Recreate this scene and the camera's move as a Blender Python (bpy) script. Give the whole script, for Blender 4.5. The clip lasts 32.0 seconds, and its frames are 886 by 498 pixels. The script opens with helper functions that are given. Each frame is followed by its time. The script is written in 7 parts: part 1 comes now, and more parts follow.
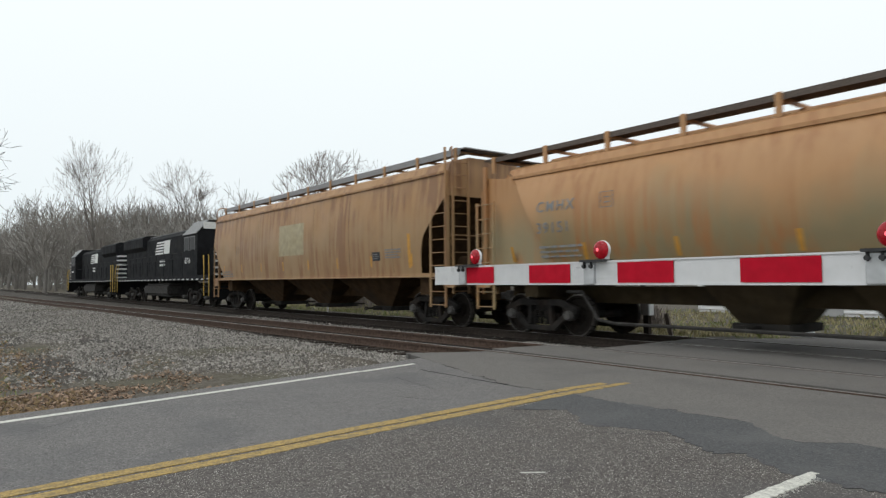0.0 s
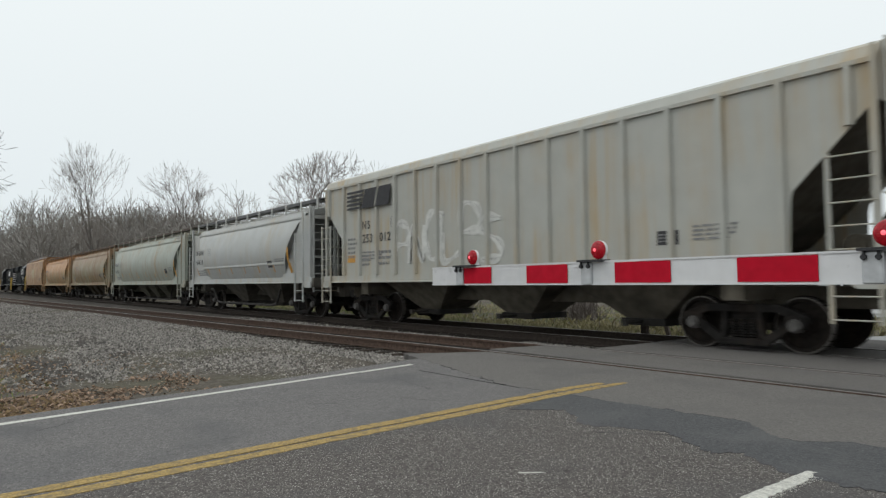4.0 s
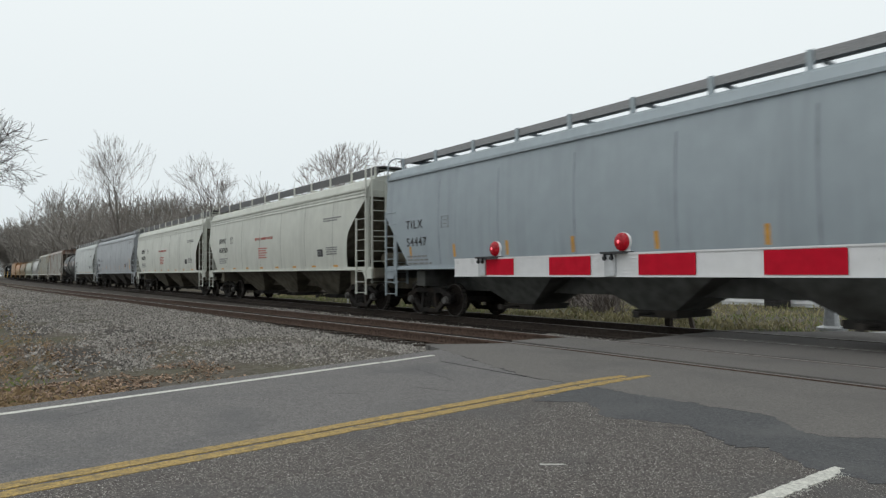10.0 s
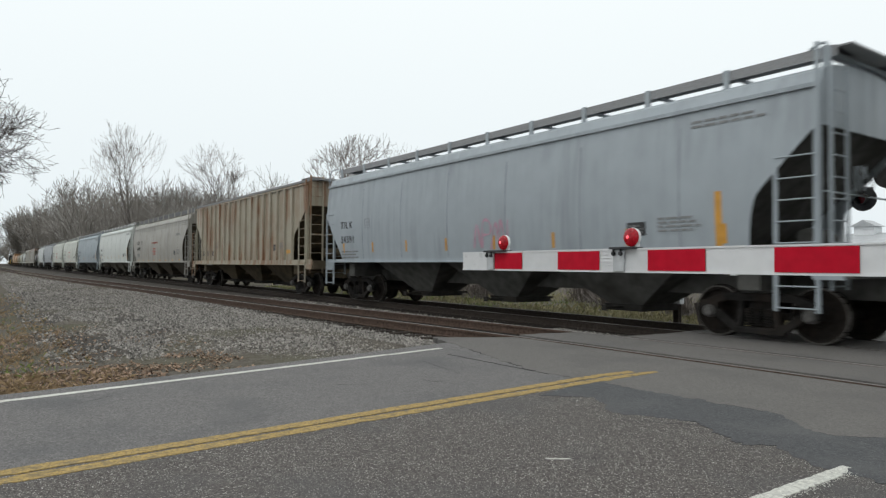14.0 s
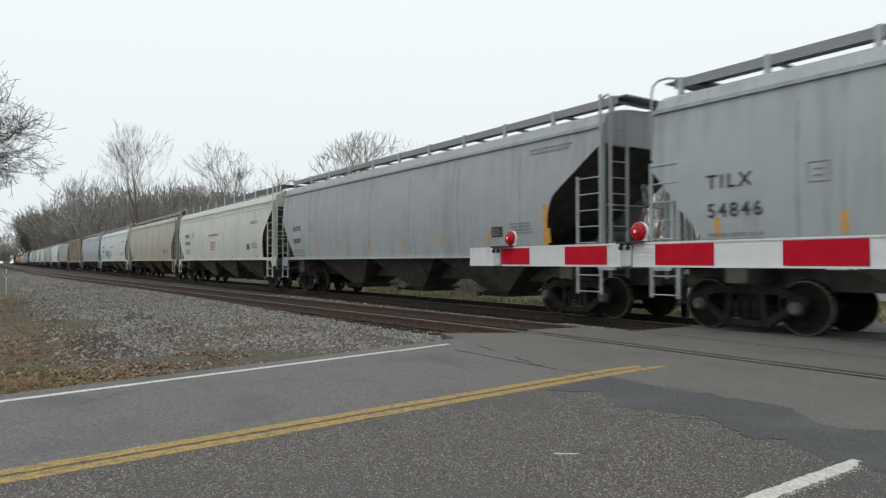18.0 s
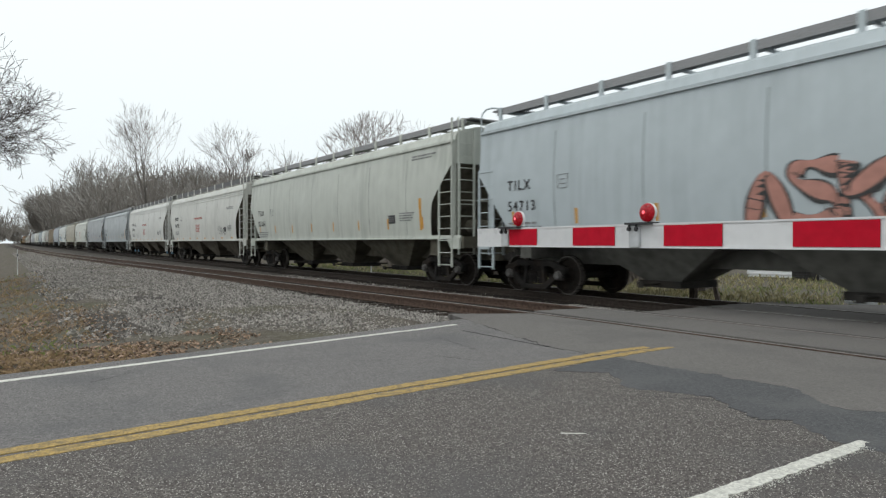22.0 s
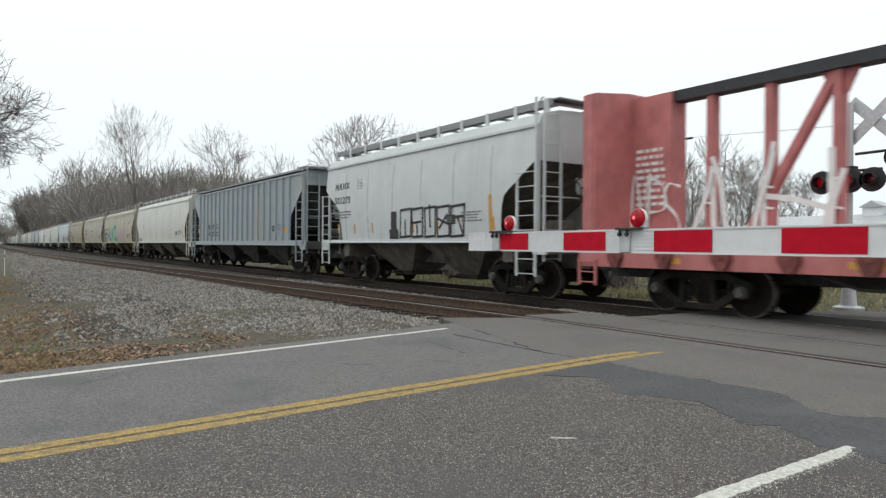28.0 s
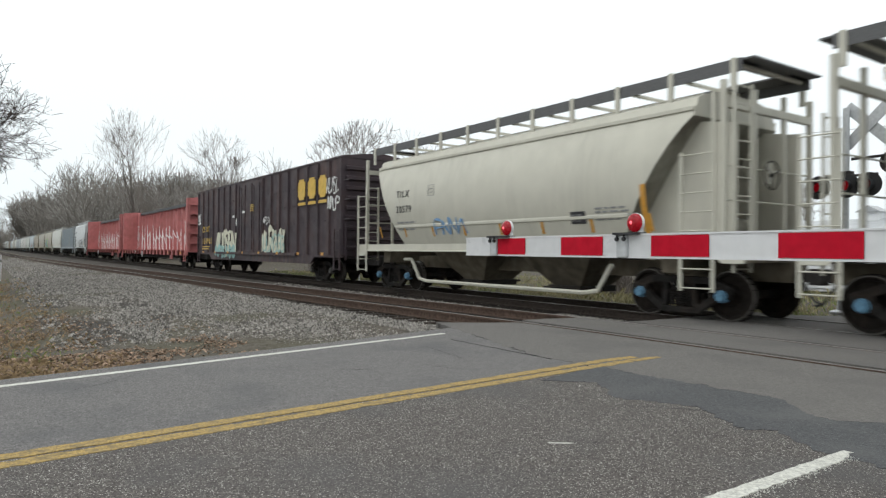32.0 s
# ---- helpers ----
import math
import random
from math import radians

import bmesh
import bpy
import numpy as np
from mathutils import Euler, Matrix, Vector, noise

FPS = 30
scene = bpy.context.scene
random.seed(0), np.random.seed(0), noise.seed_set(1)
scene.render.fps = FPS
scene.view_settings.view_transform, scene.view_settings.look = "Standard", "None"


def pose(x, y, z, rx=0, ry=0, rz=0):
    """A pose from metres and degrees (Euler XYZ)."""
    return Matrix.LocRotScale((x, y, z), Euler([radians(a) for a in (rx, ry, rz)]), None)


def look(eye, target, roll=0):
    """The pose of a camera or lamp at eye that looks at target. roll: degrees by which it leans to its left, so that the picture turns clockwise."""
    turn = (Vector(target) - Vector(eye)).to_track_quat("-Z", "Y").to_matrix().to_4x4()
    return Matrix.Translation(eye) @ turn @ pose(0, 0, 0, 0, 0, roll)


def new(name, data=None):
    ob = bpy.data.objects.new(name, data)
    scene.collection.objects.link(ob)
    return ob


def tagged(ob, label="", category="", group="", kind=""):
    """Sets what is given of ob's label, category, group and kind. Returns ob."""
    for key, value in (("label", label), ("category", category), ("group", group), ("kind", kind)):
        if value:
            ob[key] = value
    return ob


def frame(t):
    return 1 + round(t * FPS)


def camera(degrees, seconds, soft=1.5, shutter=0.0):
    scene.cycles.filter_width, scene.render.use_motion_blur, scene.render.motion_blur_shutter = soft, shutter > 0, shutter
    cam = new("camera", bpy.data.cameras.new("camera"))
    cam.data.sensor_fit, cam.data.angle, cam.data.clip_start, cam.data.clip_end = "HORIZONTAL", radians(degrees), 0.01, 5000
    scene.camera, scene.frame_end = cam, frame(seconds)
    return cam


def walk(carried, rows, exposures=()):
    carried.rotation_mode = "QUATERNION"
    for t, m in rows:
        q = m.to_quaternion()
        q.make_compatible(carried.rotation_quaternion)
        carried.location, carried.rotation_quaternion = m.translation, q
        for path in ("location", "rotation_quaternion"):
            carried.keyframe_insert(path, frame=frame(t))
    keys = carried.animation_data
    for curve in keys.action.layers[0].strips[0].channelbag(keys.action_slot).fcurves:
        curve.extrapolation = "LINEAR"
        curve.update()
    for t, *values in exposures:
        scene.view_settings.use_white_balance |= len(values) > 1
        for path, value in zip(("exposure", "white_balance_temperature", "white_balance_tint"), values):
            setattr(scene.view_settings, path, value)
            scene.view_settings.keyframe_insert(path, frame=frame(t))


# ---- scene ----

# the camera stands beside the road, hand-held: it only turns
EYE_H = 1.24
TURNS = [
    (0, 92.73, 0.46, 52.67), (0.5, 92.58, 0.75, 52.67), (1, 92.03, 0.61, 51.83), (1.5, 92.20, 0.26, 51.42),
    (2, 92.32, 0.15, 51.57), (2.5, 92.44, 0.54, 52.17), (3, 92.73, 0.32, 51.88), (3.5, 92.76, 0.47, 51.98),
    (5.5, 92.63, 0.72, 54.33), (6, 92.57, 0.70, 54.42), (6.5, 92.54, 0.54, 54.53), (7, 92.68, 0.60, 54.64),
    (7.5, 92.67, 0.58, 54.42), (8, 92.69, 0.67, 54.16), (8.5, 92.76, 0.62, 54.08), (9, 92.68, 0.50, 53.95),
    (9.5, 92.34, 0.53, 54.22), (10, 92.03, 0.36, 54.36), (10.5, 92.02, 0.69, 54.55), (11, 91.89, 0.79, 54.51),
    (11.5, 91.46, 0.82, 54.61), (12, 91.30, 0.61, 54.81), (12.5, 91.39, 0.46, 55.00), (13, 91.41, 0.33, 54.91),
    (13.5, 91.54, -0.44, 55.20), (14, 91.44, -0.39, 55.08), (14.5, 91.14, -0.59, 55.26), (16.5, 91.08, -0.39, 55.77),
    (17, 91.33, -0.29, 55.56), (17.5, 91.19, -0.13, 55.58), (18, 91.09, 0.08, 55.68), (18.5, 91.08, 0.07, 55.88),
    (19, 91.03, -0.30, 55.90), (19.5, 90.99, -0.56, 55.54), (20, 89.83, -0.33, 56.14), (20.5, 89.93, -0.02, 56.05),
    (21, 89.77, -0.12, 56.46), (21.5, 89.57, -0.25, 56.46), (22, 89.43, 0.00, 56.34), (22.5, 90.01, -0.26, 56.35),
    (23, 90.24, 0.02, 56.09), (23.5, 90.40, -0.46, 55.83), (24, 90.33, -0.58, 55.28), (24.5, 90.26, -0.69, 55.31),
    (26.5, 89.93, -0.56, 55.96), (27, 90.39, -0.48, 55.46), (27.5, 90.32, -0.52, 55.49), (28, 89.76, -0.43, 55.57),
    (28.5, 89.56, -0.52, 55.67), (29, 89.42, -0.52, 55.75), (29.5, 89.37, -0.30, 55.99), (30, 89.22, -0.04, 55.89),
    (30.5, 89.54, -0.27, 55.73), (31, 89.64, -0.08, 55.53), (31.5, 89.94, -0.14, 55.41), (32, 90.18, -0.42, 55.35),
]
cam = camera(67.5, 32.0, soft=1.3, shutter=0.13)
EXPOSURES = [(0, 0.13), (1, 0.0), (3, 0.0), (6, -0.05), (9, -0.02), (11, -0.02), (13, 0.1), (17, 0.05), (19, 0.1), (21, 0.18), (23, 0.2), (27, 0.27), (28, 0.24), (29, 0.14), (30, 0.14), (31, 0.18), (32, 0.28)]
walk(cam, [(t, pose(0, 0, EYE_H, rx, ry, rz)) for t, rx, ry, rz in TURNS], EXPOSURES)

# ---- daylight: an overcast winter sky ----
world = bpy.data.worlds.new("sky")
scene.world = world
world.use_nodes = True
wn, wl = world.node_tree.nodes, world.node_tree.links
wn.clear()
w_out = wn.new("ShaderNodeOutputWorld")
w_bg = wn.new("ShaderNodeBackground")
w_sky = wn.new("ShaderNodeTexSky")
w_sky.sky_type = "NISHITA"
w_sky.sun_disc = False
w_sky.sun_elevation, w_sky.sun_rotation = radians(38), radians(200)
w_sky.dust_density, w_sky.air_density = 3.0, 1.0
w_hsv = wn.new("ShaderNodeHueSaturation")
w_hsv.inputs["Saturation"].default_value = 0.35
w_mix = wn.new("ShaderNodeMix")
w_mix.data_type = "RGBA"
w_mix.inputs[0].default_value = 0.93
w_geo = wn.new("ShaderNodeTexCoord")
w_sep = wn.new("ShaderNodeSeparateXYZ")
w_ramp = wn.new("ShaderNodeValToRGB")
w_ramp.color_ramp.elements[0].position = 0.0
w_ramp.color_ramp.elements[0].color = (7.9, 8.6, 8.9, 1)
w_ramp.color_ramp.elements[1].position = 1.0
w_ramp.color_ramp.elements[1].color = (12.0, 12.6, 12.6, 1)
w_mid = w_ramp.color_ramp.elements.new(0.4)
w_mid.color = (9.2, 9.8, 9.9, 1)
wl.new(w_geo.outputs["Generated"], w_sep.inputs[0])
wl.new(w_sep.outputs["Z"], w_ramp.inputs[0])
wl.new(w_sky.outputs[0], w_hsv.inputs["Color"])
wl.new(w_hsv.outputs[0], w_mix.inputs[6])
wl.new(w_ramp.outputs[0], w_mix.inputs[7])
wl.new(w_mix.outputs[2], w_bg.inputs[0])
w_bg.inputs[1].default_value = 0.1
wl.new(w_bg.outputs[0], w_out.inputs[0])
sun = new("sun", bpy.data.lights.new("sun", "SUN"))
sun.data.energy, sun.data.angle, sun.data.color = 0.4, radians(25), (1.0, 0.99, 0.97)
sun.matrix_world = look((0, 0, 60), (8, 34, 0))


# ---- materials ----
def mat(name, color, rough=0.6, metal=0.0, grain=0.15, scale=8.0, bump=0.0, bump_scale=60.0, stain=None, stain_amt=0.0,
        stain_scale=1.2, streak=0.0, streak_col=(0.2, 0.1, 0.05), vary=0.0, emit=None, island=0.0, spec=0.5, speck=None, band=None):
    """Paint, metal or earth: a base colour with fine grain, broad stains, vertical streaks and fine relief."""
    m = bpy.data.materials.new(name)
    m.use_nodes = True
    nt = m.node_tree
    n, l = nt.nodes, nt.links
    b = n["Principled BSDF"]
    b.inputs["Roughness"].default_value = rough
    b.inputs["Metallic"].default_value = metal
    b.inputs["Specular IOR Level"].default_value = spec if rough < 0.74 else spec * 0.2
    tc = n.new("ShaderNodeTexCoord")

    def noise_tex(sc, detail=5.0, stretch=None):
        t = n.new("ShaderNodeTexNoise")
        t.inputs["Scale"].default_value = sc
        t.inputs["Detail"].default_value = detail
        if stretch:
            mp = n.new("ShaderNodeMapping")
            mp.inputs["Scale"].default_value = stretch
            l.new(tc.outputs["Object"], mp.inputs[0])
            l.new(mp.outputs[0], t.inputs["Vector"])
        else:
            l.new(tc.outputs["Object"], t.inputs["Vector"])
        return t

    def mixer(fac, a, c, blend="MIX"):
        x = n.new("ShaderNodeMix")
        x.data_type, x.blend_type = "RGBA", blend
        if isinstance(fac, float):
            x.inputs[0].default_value = fac
        else:
            l.new(fac, x.inputs[0])
        for sock, v in ((x.inputs[6], a), (x.inputs[7], c)):
            if isinstance(v, tuple):
                sock.default_value = (*v, 1)
            else:
                l.new(v, sock)
        return x.outputs[2]

    def ramp(src, p0, p1, v0=0.0, v1=1.0):
        r = n.new("ShaderNodeMapRange")
        r.inputs["From Min"].default_value, r.inputs["From Max"].default_value = p0, p1
        r.inputs["To Min"].default_value, r.inputs["To Max"].default_value = v0, v1
        l.new(src, r.inputs[0])
        return r.outputs[0]

    g = noise_tex(scale)
    lo, hi = tuple(c * (1 - grain) for c in color), tuple(min(1, c * (1 + grain)) for c in color)
    col = mixer(ramp(g.outputs["Fac"], 0.3, 0.7), lo, hi)
    if speck:
        vt = n.new("ShaderNodeTexVoronoi")
        vt.inputs["Scale"].default_value = speck[0]
        l.new(tc.outputs["Object"], vt.inputs["Vector"])
        sp = n.new("ShaderNodeSeparateColor")
        l.new(vt.outputs["Color"], sp.inputs[0])
        lo_s = speck[3] if len(speck) > 3 else 0.45
        col = mixer(ramp(sp.outputs[0], lo_s, lo_s + 0.5 * (1 - lo_s), 0.0, speck[1]), col, speck[2])
        col = mixer(ramp(sp.outputs[1], 0.6, 1.0, 0.0, speck[1]), col, tuple(c * 0.35 for c in color))
    if stain_amt:
        s = noise_tex(stain_scale, 6.0)
        col = mixer(ramp(s.outputs["Fac"], 0.62 - 0.25 * stain_amt, 0.78 - 0.2 * stain_amt, 0.0, min(1.0, stain_amt * 1.2)), col, stain or color)
    if band:
        # wear that gathers along one level of a car's side: colour, level where it starts, level where it is full, strength
        sx = n.new("ShaderNodeSeparateXYZ")
        l.new(tc.outputs["Object"], sx.inputs[0])
        wob = noise_tex(1.0, 5.0, (0.9, 0.9, 0.35))
        ad = n.new("ShaderNodeMath")
        ad.operation = "MULTIPLY_ADD"
        l.new(wob.outputs["Fac"], ad.inputs[0])
        ad.inputs[1].default_value = 2.2
        l.new(sx.outputs["Z"], ad.inputs[2])
        lvl = ramp(ad.outputs[0], band[1] + 1.1, band[2] + 1.1, 0.0, band[3])
        col = mixer(lvl, col, band[0])
    if streak:
        s = noise_tex(1.0, 7.0, (5.0, 5.0, 0.28))
        s2 = noise_tex(1.0, 4.0, (0.55, 0.55, 0.5))
        ml = n.new("ShaderNodeMath")
        ml.operation = "MULTIPLY"
        l.new(ramp(s.outputs["Fac"], 0.42, 0.72), ml.inputs[0])
        l.new(ramp(s2.outputs["Fac"], 0.38, 0.62), ml.inputs[1])
        ml2 = n.new("ShaderNodeMath")
        ml2.operation = "MULTIPLY"
        ml2.use_clamp = True
        l.new(ml.outputs[0], ml2.inputs[0])
        ml2.inputs[1].default_value = streak * 2.0
        col = mixer(ml2.outputs[0], col, streak_col)
    if vary:
        oi = n.new("ShaderNodeObjectInfo")
        col = mixer(1.0, col, mixer(oi.outputs["Random"], (1 - vary,) * 3, (1 + vary,) * 3), "MULTIPLY")
    if island:
        gi = n.new("ShaderNodeNewGeometry")
        col = mixer(1.0, col, mixer(gi.outputs["Random Per Island"], (1 - island,) * 3, (1 + island,) * 3), "MULTIPLY")
    l.new(col, b.inputs["Base Color"])
    rr = noise_tex(scale * 0.7)
    l.new(ramp(rr.outputs["Fac"], 0.3, 0.7, max(0.02, rough - 0.1), min(1, rough + 0.1)), b.inputs["Roughness"])
    if bump:
        bn = n.new("ShaderNodeBump")
        bn.inputs["Strength"].default_value = bump
        bn.inputs["Distance"].default_value = 0.02
        t = noise_tex(bump_scale, 4.0)
        l.new(t.outputs["Fac"], bn.inputs["Height"])
        l.new(bn.outputs[0], b.inputs["Normal"])
    if emit:
        b.inputs["Emission Color"].default_value = (*emit[:3], 1)
        b.inputs["Emission Strength"].default_value = emit[3]
    return m


RUST = (0.22, 0.085, 0.04)
ASPHALT = mat("asphalt", (0.168, 0.160, 0.157), 0.85, grain=0.22, scale=45, bump=0.6, bump_scale=110, stain=(0.105, 0.105, 0.108), stain_amt=0.5, stain_scale=0.9, speck=(120, 0.7, (0.30, 0.29, 0.28), 0.9))
ASPHALT_ROUGH = mat("open_grained_asphalt", (0.135, 0.122, 0.114), 0.9, grain=0.45, scale=60, bump=0.9, bump_scale=90, stain=(0.112, 0.108, 0.108), stain_amt=0.5, stain_scale=0.9, speck=(170, 1.0, (0.55, 0.53, 0.49), 0.90))
ASPHALT_NEW = mat("asphalt_patch", (0.093, 0.094, 0.097), 0.8, grain=0.2, scale=40, bump=0.5, bump_scale=120, stain=(0.125, 0.124, 0.124), stain_amt=0.5, stain_scale=1.6, speck=(130, 0.5, (0.2, 0.2, 0.2), 0.9))
ASPHALT_OLD = mat("asphalt_crossing", (0.152, 0.143, 0.135), 0.85, grain=0.15, scale=40, bump=0.4, bump_scale=110, stain=(0.115, 0.110, 0.106), stain_amt=0.5, stain_scale=0.9, speck=(120, 0.4, (0.2, 0.195, 0.19), 0.85))
CONCRETE = mat("pale_road_beyond", (0.24, 0.238, 0.236), 0.42, grain=0.15, scale=20, stain=(0.15, 0.147, 0.145), stain_amt=0.5, stain_scale=0.6)
CRACK = mat("crack_filler", (0.02, 0.02, 0.02), 0.7, grain=0.2, scale=20)
YELLOW = mat("yellow_road_paint", (0.38, 0.265, 0.10), 0.75, grain=0.28, scale=45, stain=(0.15, 0.125, 0.085), stain_amt=0.55, stain_scale=11, speck=(110, 0.55, (0.17, 0.145, 0.10), 0.6))
WHITE_LINE = mat("white_road_paint", (0.56, 0.55, 0.50), 0.7, grain=0.15, scale=25, stain=(0.3, 0.29, 0.27), stain_amt=0.35, stain_scale=14, speck=(90, 0.5, (0.3, 0.29, 0.27), 0.8))
BALLAST = mat("ballast_bed", (0.065, 0.059, 0.053), 0.95, grain=0.5, scale=30, bump=1.0, bump_scale=45, stain=(0.10, 0.085, 0.07), stain_amt=0.5, stain_scale=0.5)
STONE = mat("ballast_stone", (0.215, 0.2, 0.183), 0.9, grain=0.25, scale=9, island=0.72)
# dark brown bed, blackened further by the shade between rails and under the train
BED_DARK = mat("shaded_ballast", (0.020, 0.017, 0.015), 0.95, grain=0.5, scale=25, bump=1.0, bump_scale=40)
SOIL = mat("field_soil", (0.098, 0.085, 0.070), 0.98, grain=0.45, scale=6.0, bump=1.0, bump_scale=22, stain=(0.075, 0.075, 0.042), stain_amt=0.5, stain_scale=0.35, speck=(28, 0.5, (0.15, 0.135, 0.115)))
DEAD_GRASS = mat("dead_grass", (0.29, 0.21, 0.125), 0.95, grain=0.2, scale=4, island=0.35)
FIELD_GRASS = mat("field_grass", (0.30, 0.27, 0.15), 0.95, grain=0.2, scale=4, island=0.4)
GREEN_GRASS = mat("green_grass", (0.17, 0.20, 0.07), 0.95, grain=0.2, scale=4, island=0.35)
LEAF_LITTER = mat("leaf_litter", (0.255, 0.18, 0.13), 0.95, grain=0.2, scale=4, island=0.5)
RAIL_RUST = mat("rusty_rail", (0.088, 0.060, 0.047), 0.75, grain=0.35, scale=14, bump=0.3)
# rail steel for the far track, with shadow put into the colour
RAIL_DARK = mat("shaded_rail", (0.04, 0.032, 0.027), 0.75, grain=0.35, scale=14, bump=0.3)
RAIL_TOP = mat("worn_rail_head", (0.14, 0.125, 0.115), 0.4, 0.6, grain=0.2, scale=10)
RAIL_HEAD_DULL = mat("dull_rail_head", (0.22, 0.20, 0.19), 0.6, 0.2, grain=0.3, scale=12)
GROOVE = mat("flangeway_shade", (0.014, 0.013, 0.012), 0.9, grain=0.4, scale=20)
TIE = mat("creosoted_tie", (0.03, 0.024, 0.02), 0.9, grain=0.4, scale=12, bump=0.6, vary=0.3)
STEEL = mat("galvanised_steel", (0.48, 0.49, 0.50), 0.45, 0.4, grain=0.12, scale=18)
STEEL_DARK = mat("grimy_steel", (0.045, 0.042, 0.04), 0.75, grain=0.35, scale=9, bump=0.15)
TRUCK = mat("grimy_cast_steel", (0.019, 0.0175, 0.0165), 0.85, grain=0.4, scale=7, bump=0.25, stain=(0.042, 0.031, 0.024), stain_amt=0.5, stain_scale=2.0, vary=0.25)
WHEEL = mat("wheel_steel", (0.018, 0.015, 0.013), 0.82, 0.0, grain=0.3, scale=12, stain=(0.036, 0.025, 0.02), stain_amt=0.4, stain_scale=3)
WHEEL_RIM = mat("polished_tread", (0.13, 0.12, 0.11), 0.4, 0.8, grain=0.15, scale=12)
CAP_BLUE = mat("blue_bearing_cap", (0.10, 0.22, 0.33), 0.6, grain=0.2, scale=20)
CAP_GREY = mat("grey_bearing_cap", (0.085, 0.08, 0.075), 0.65, grain=0.2, scale=20)
UNDER = mat("underframe_grime", (0.03, 0.028, 0.026), 0.9, grain=0.35, scale=4, stain=(0.05, 0.043, 0.036), stain_amt=0.5, stain_scale=1.1)
TWIG_DARK = mat("dark_twigs", (0.085, 0.072, 0.065), 0.95, grain=0.25, scale=3)
GLOW = mat("lamp_filament_glow", (0.8, 0.1, 0.12), 0.3, grain=0.05, scale=30, emit=(1.0, 0.12, 0.16, 1.1))
RUSTY_GRATE = mat("rusty_walkway_grating", (0.12, 0.098, 0.085), 0.8, grain=0.3, scale=30)
# distance haze is put into these twig colours, palest for the far woods
TWIG_HAZE = mat("far_haze_tinted_twigs", (0.30, 0.282, 0.262), 0.95, grain=0.25, scale=0.4)
TWIG_WOODS = mat("haze_tinted_twigs", (0.21, 0.192, 0.172), 0.95, grain=0.2, scale=3)
GRATE = mat("walkway_grating", (0.12, 0.12, 0.122), 0.7, 0.2, grain=0.25, scale=40)
PALE_GRATE = mat("pale_walkway_grating", (0.26, 0.26, 0.265), 0.7, 0.2, grain=0.25, scale=40)
ORANGE = mat("amber_reflector", (0.55, 0.27, 0.04), 0.5, grain=0.15, scale=10)
BLACK_LETTER = mat("black_stencil", (0.03, 0.03, 0.033), 0.7, grain=0.2, scale=12)
RED_LETTER = mat("red_stencil", (0.42, 0.10, 0.08), 0.7, grain=0.2, scale=12)
WHITE_LETTER = mat("white_stencil", (0.68, 0.68, 0.66), 0.7, grain=0.12, scale=12)
YELLOW_LETTER = mat("yellow_lettering", (0.62, 0.40, 0.07), 0.6, grain=0.12, scale=8)
GREY_LETTER = mat("faded_stencil", (0.20, 0.20, 0.20), 0.7, grain=0.25, scale=12)
BARK = mat("grey_bark", (0.19, 0.175, 0.16), 0.95, grain=0.3, scale=6, bump=0.5)
TWIG = mat("bare_twigs", (0.20, 0.175, 0.16), 0.95, grain=0.25, scale=3)
ARM_WHITE = mat("white_reflective_sheet", (0.64, 0.64, 0.645), 0.35, grain=0.05, scale=12, stain=(0.58, 0.58, 0.57), stain_amt=0.4, stain_scale=3)
ARM_RED = mat("red_reflective_sheet", (0.45, 0.008, 0.024), 0.75, grain=0.1, scale=14)
LENS_RED = mat("lit_red_lens", (0.22, 0.004, 0.010), 0.25, grain=0.45, scale=60, emit=(1.0, 0.010, 0.03, 0.07), spec=0.3)
LENS_OFF = mat("dark_red_lens", (0.16, 0.01, 0.015), 0.15, grain=0.1, scale=30)
BLACK = mat("black_hood", (0.02, 0.02, 0.022), 0.55, grain=0.2, scale=20)


# ---- mesh helpers ----
def box(bm, x0, x1, y0, y1, z0, z1):
    """An axis-aligned block."""
    v = [bm.verts.new(p) for p in ((x0, y0, z0), (x1, y0, z0), (x1, y1, z0), (x0, y1, z0), (x0, y0, z1), (x1, y0, z1), (x1, y1, z1), (x0, y1, z1))]
    for f in ((3, 2, 1, 0), (4, 5, 6, 7), (0, 1, 5, 4), (1, 2, 6, 5), (2, 3, 7, 6), (3, 0, 4, 7)):
        bm.faces.new([v[i] for i in f])


def prism(bm, pts, axis, a, b):
    """A polygon pushed along an axis from a to b. pts are the two other coordinates, in x, y, z order."""
    def at(p, c):
        return (c, p[0], p[1]) if axis == 0 else (p[0], c, p[1]) if axis == 1 else (p[0], p[1], c)
    lo, hi = [bm.verts.new(at(p, a)) for p in pts], [bm.verts.new(at(p, b)) for p in pts]
    n = len(pts)
    bm.faces.new(lo[::-1])
    bm.faces.new(hi)
    for i in range(n):
        bm.faces.new((lo[i], lo[(i + 1) % n], hi[(i + 1) % n], hi[i]))


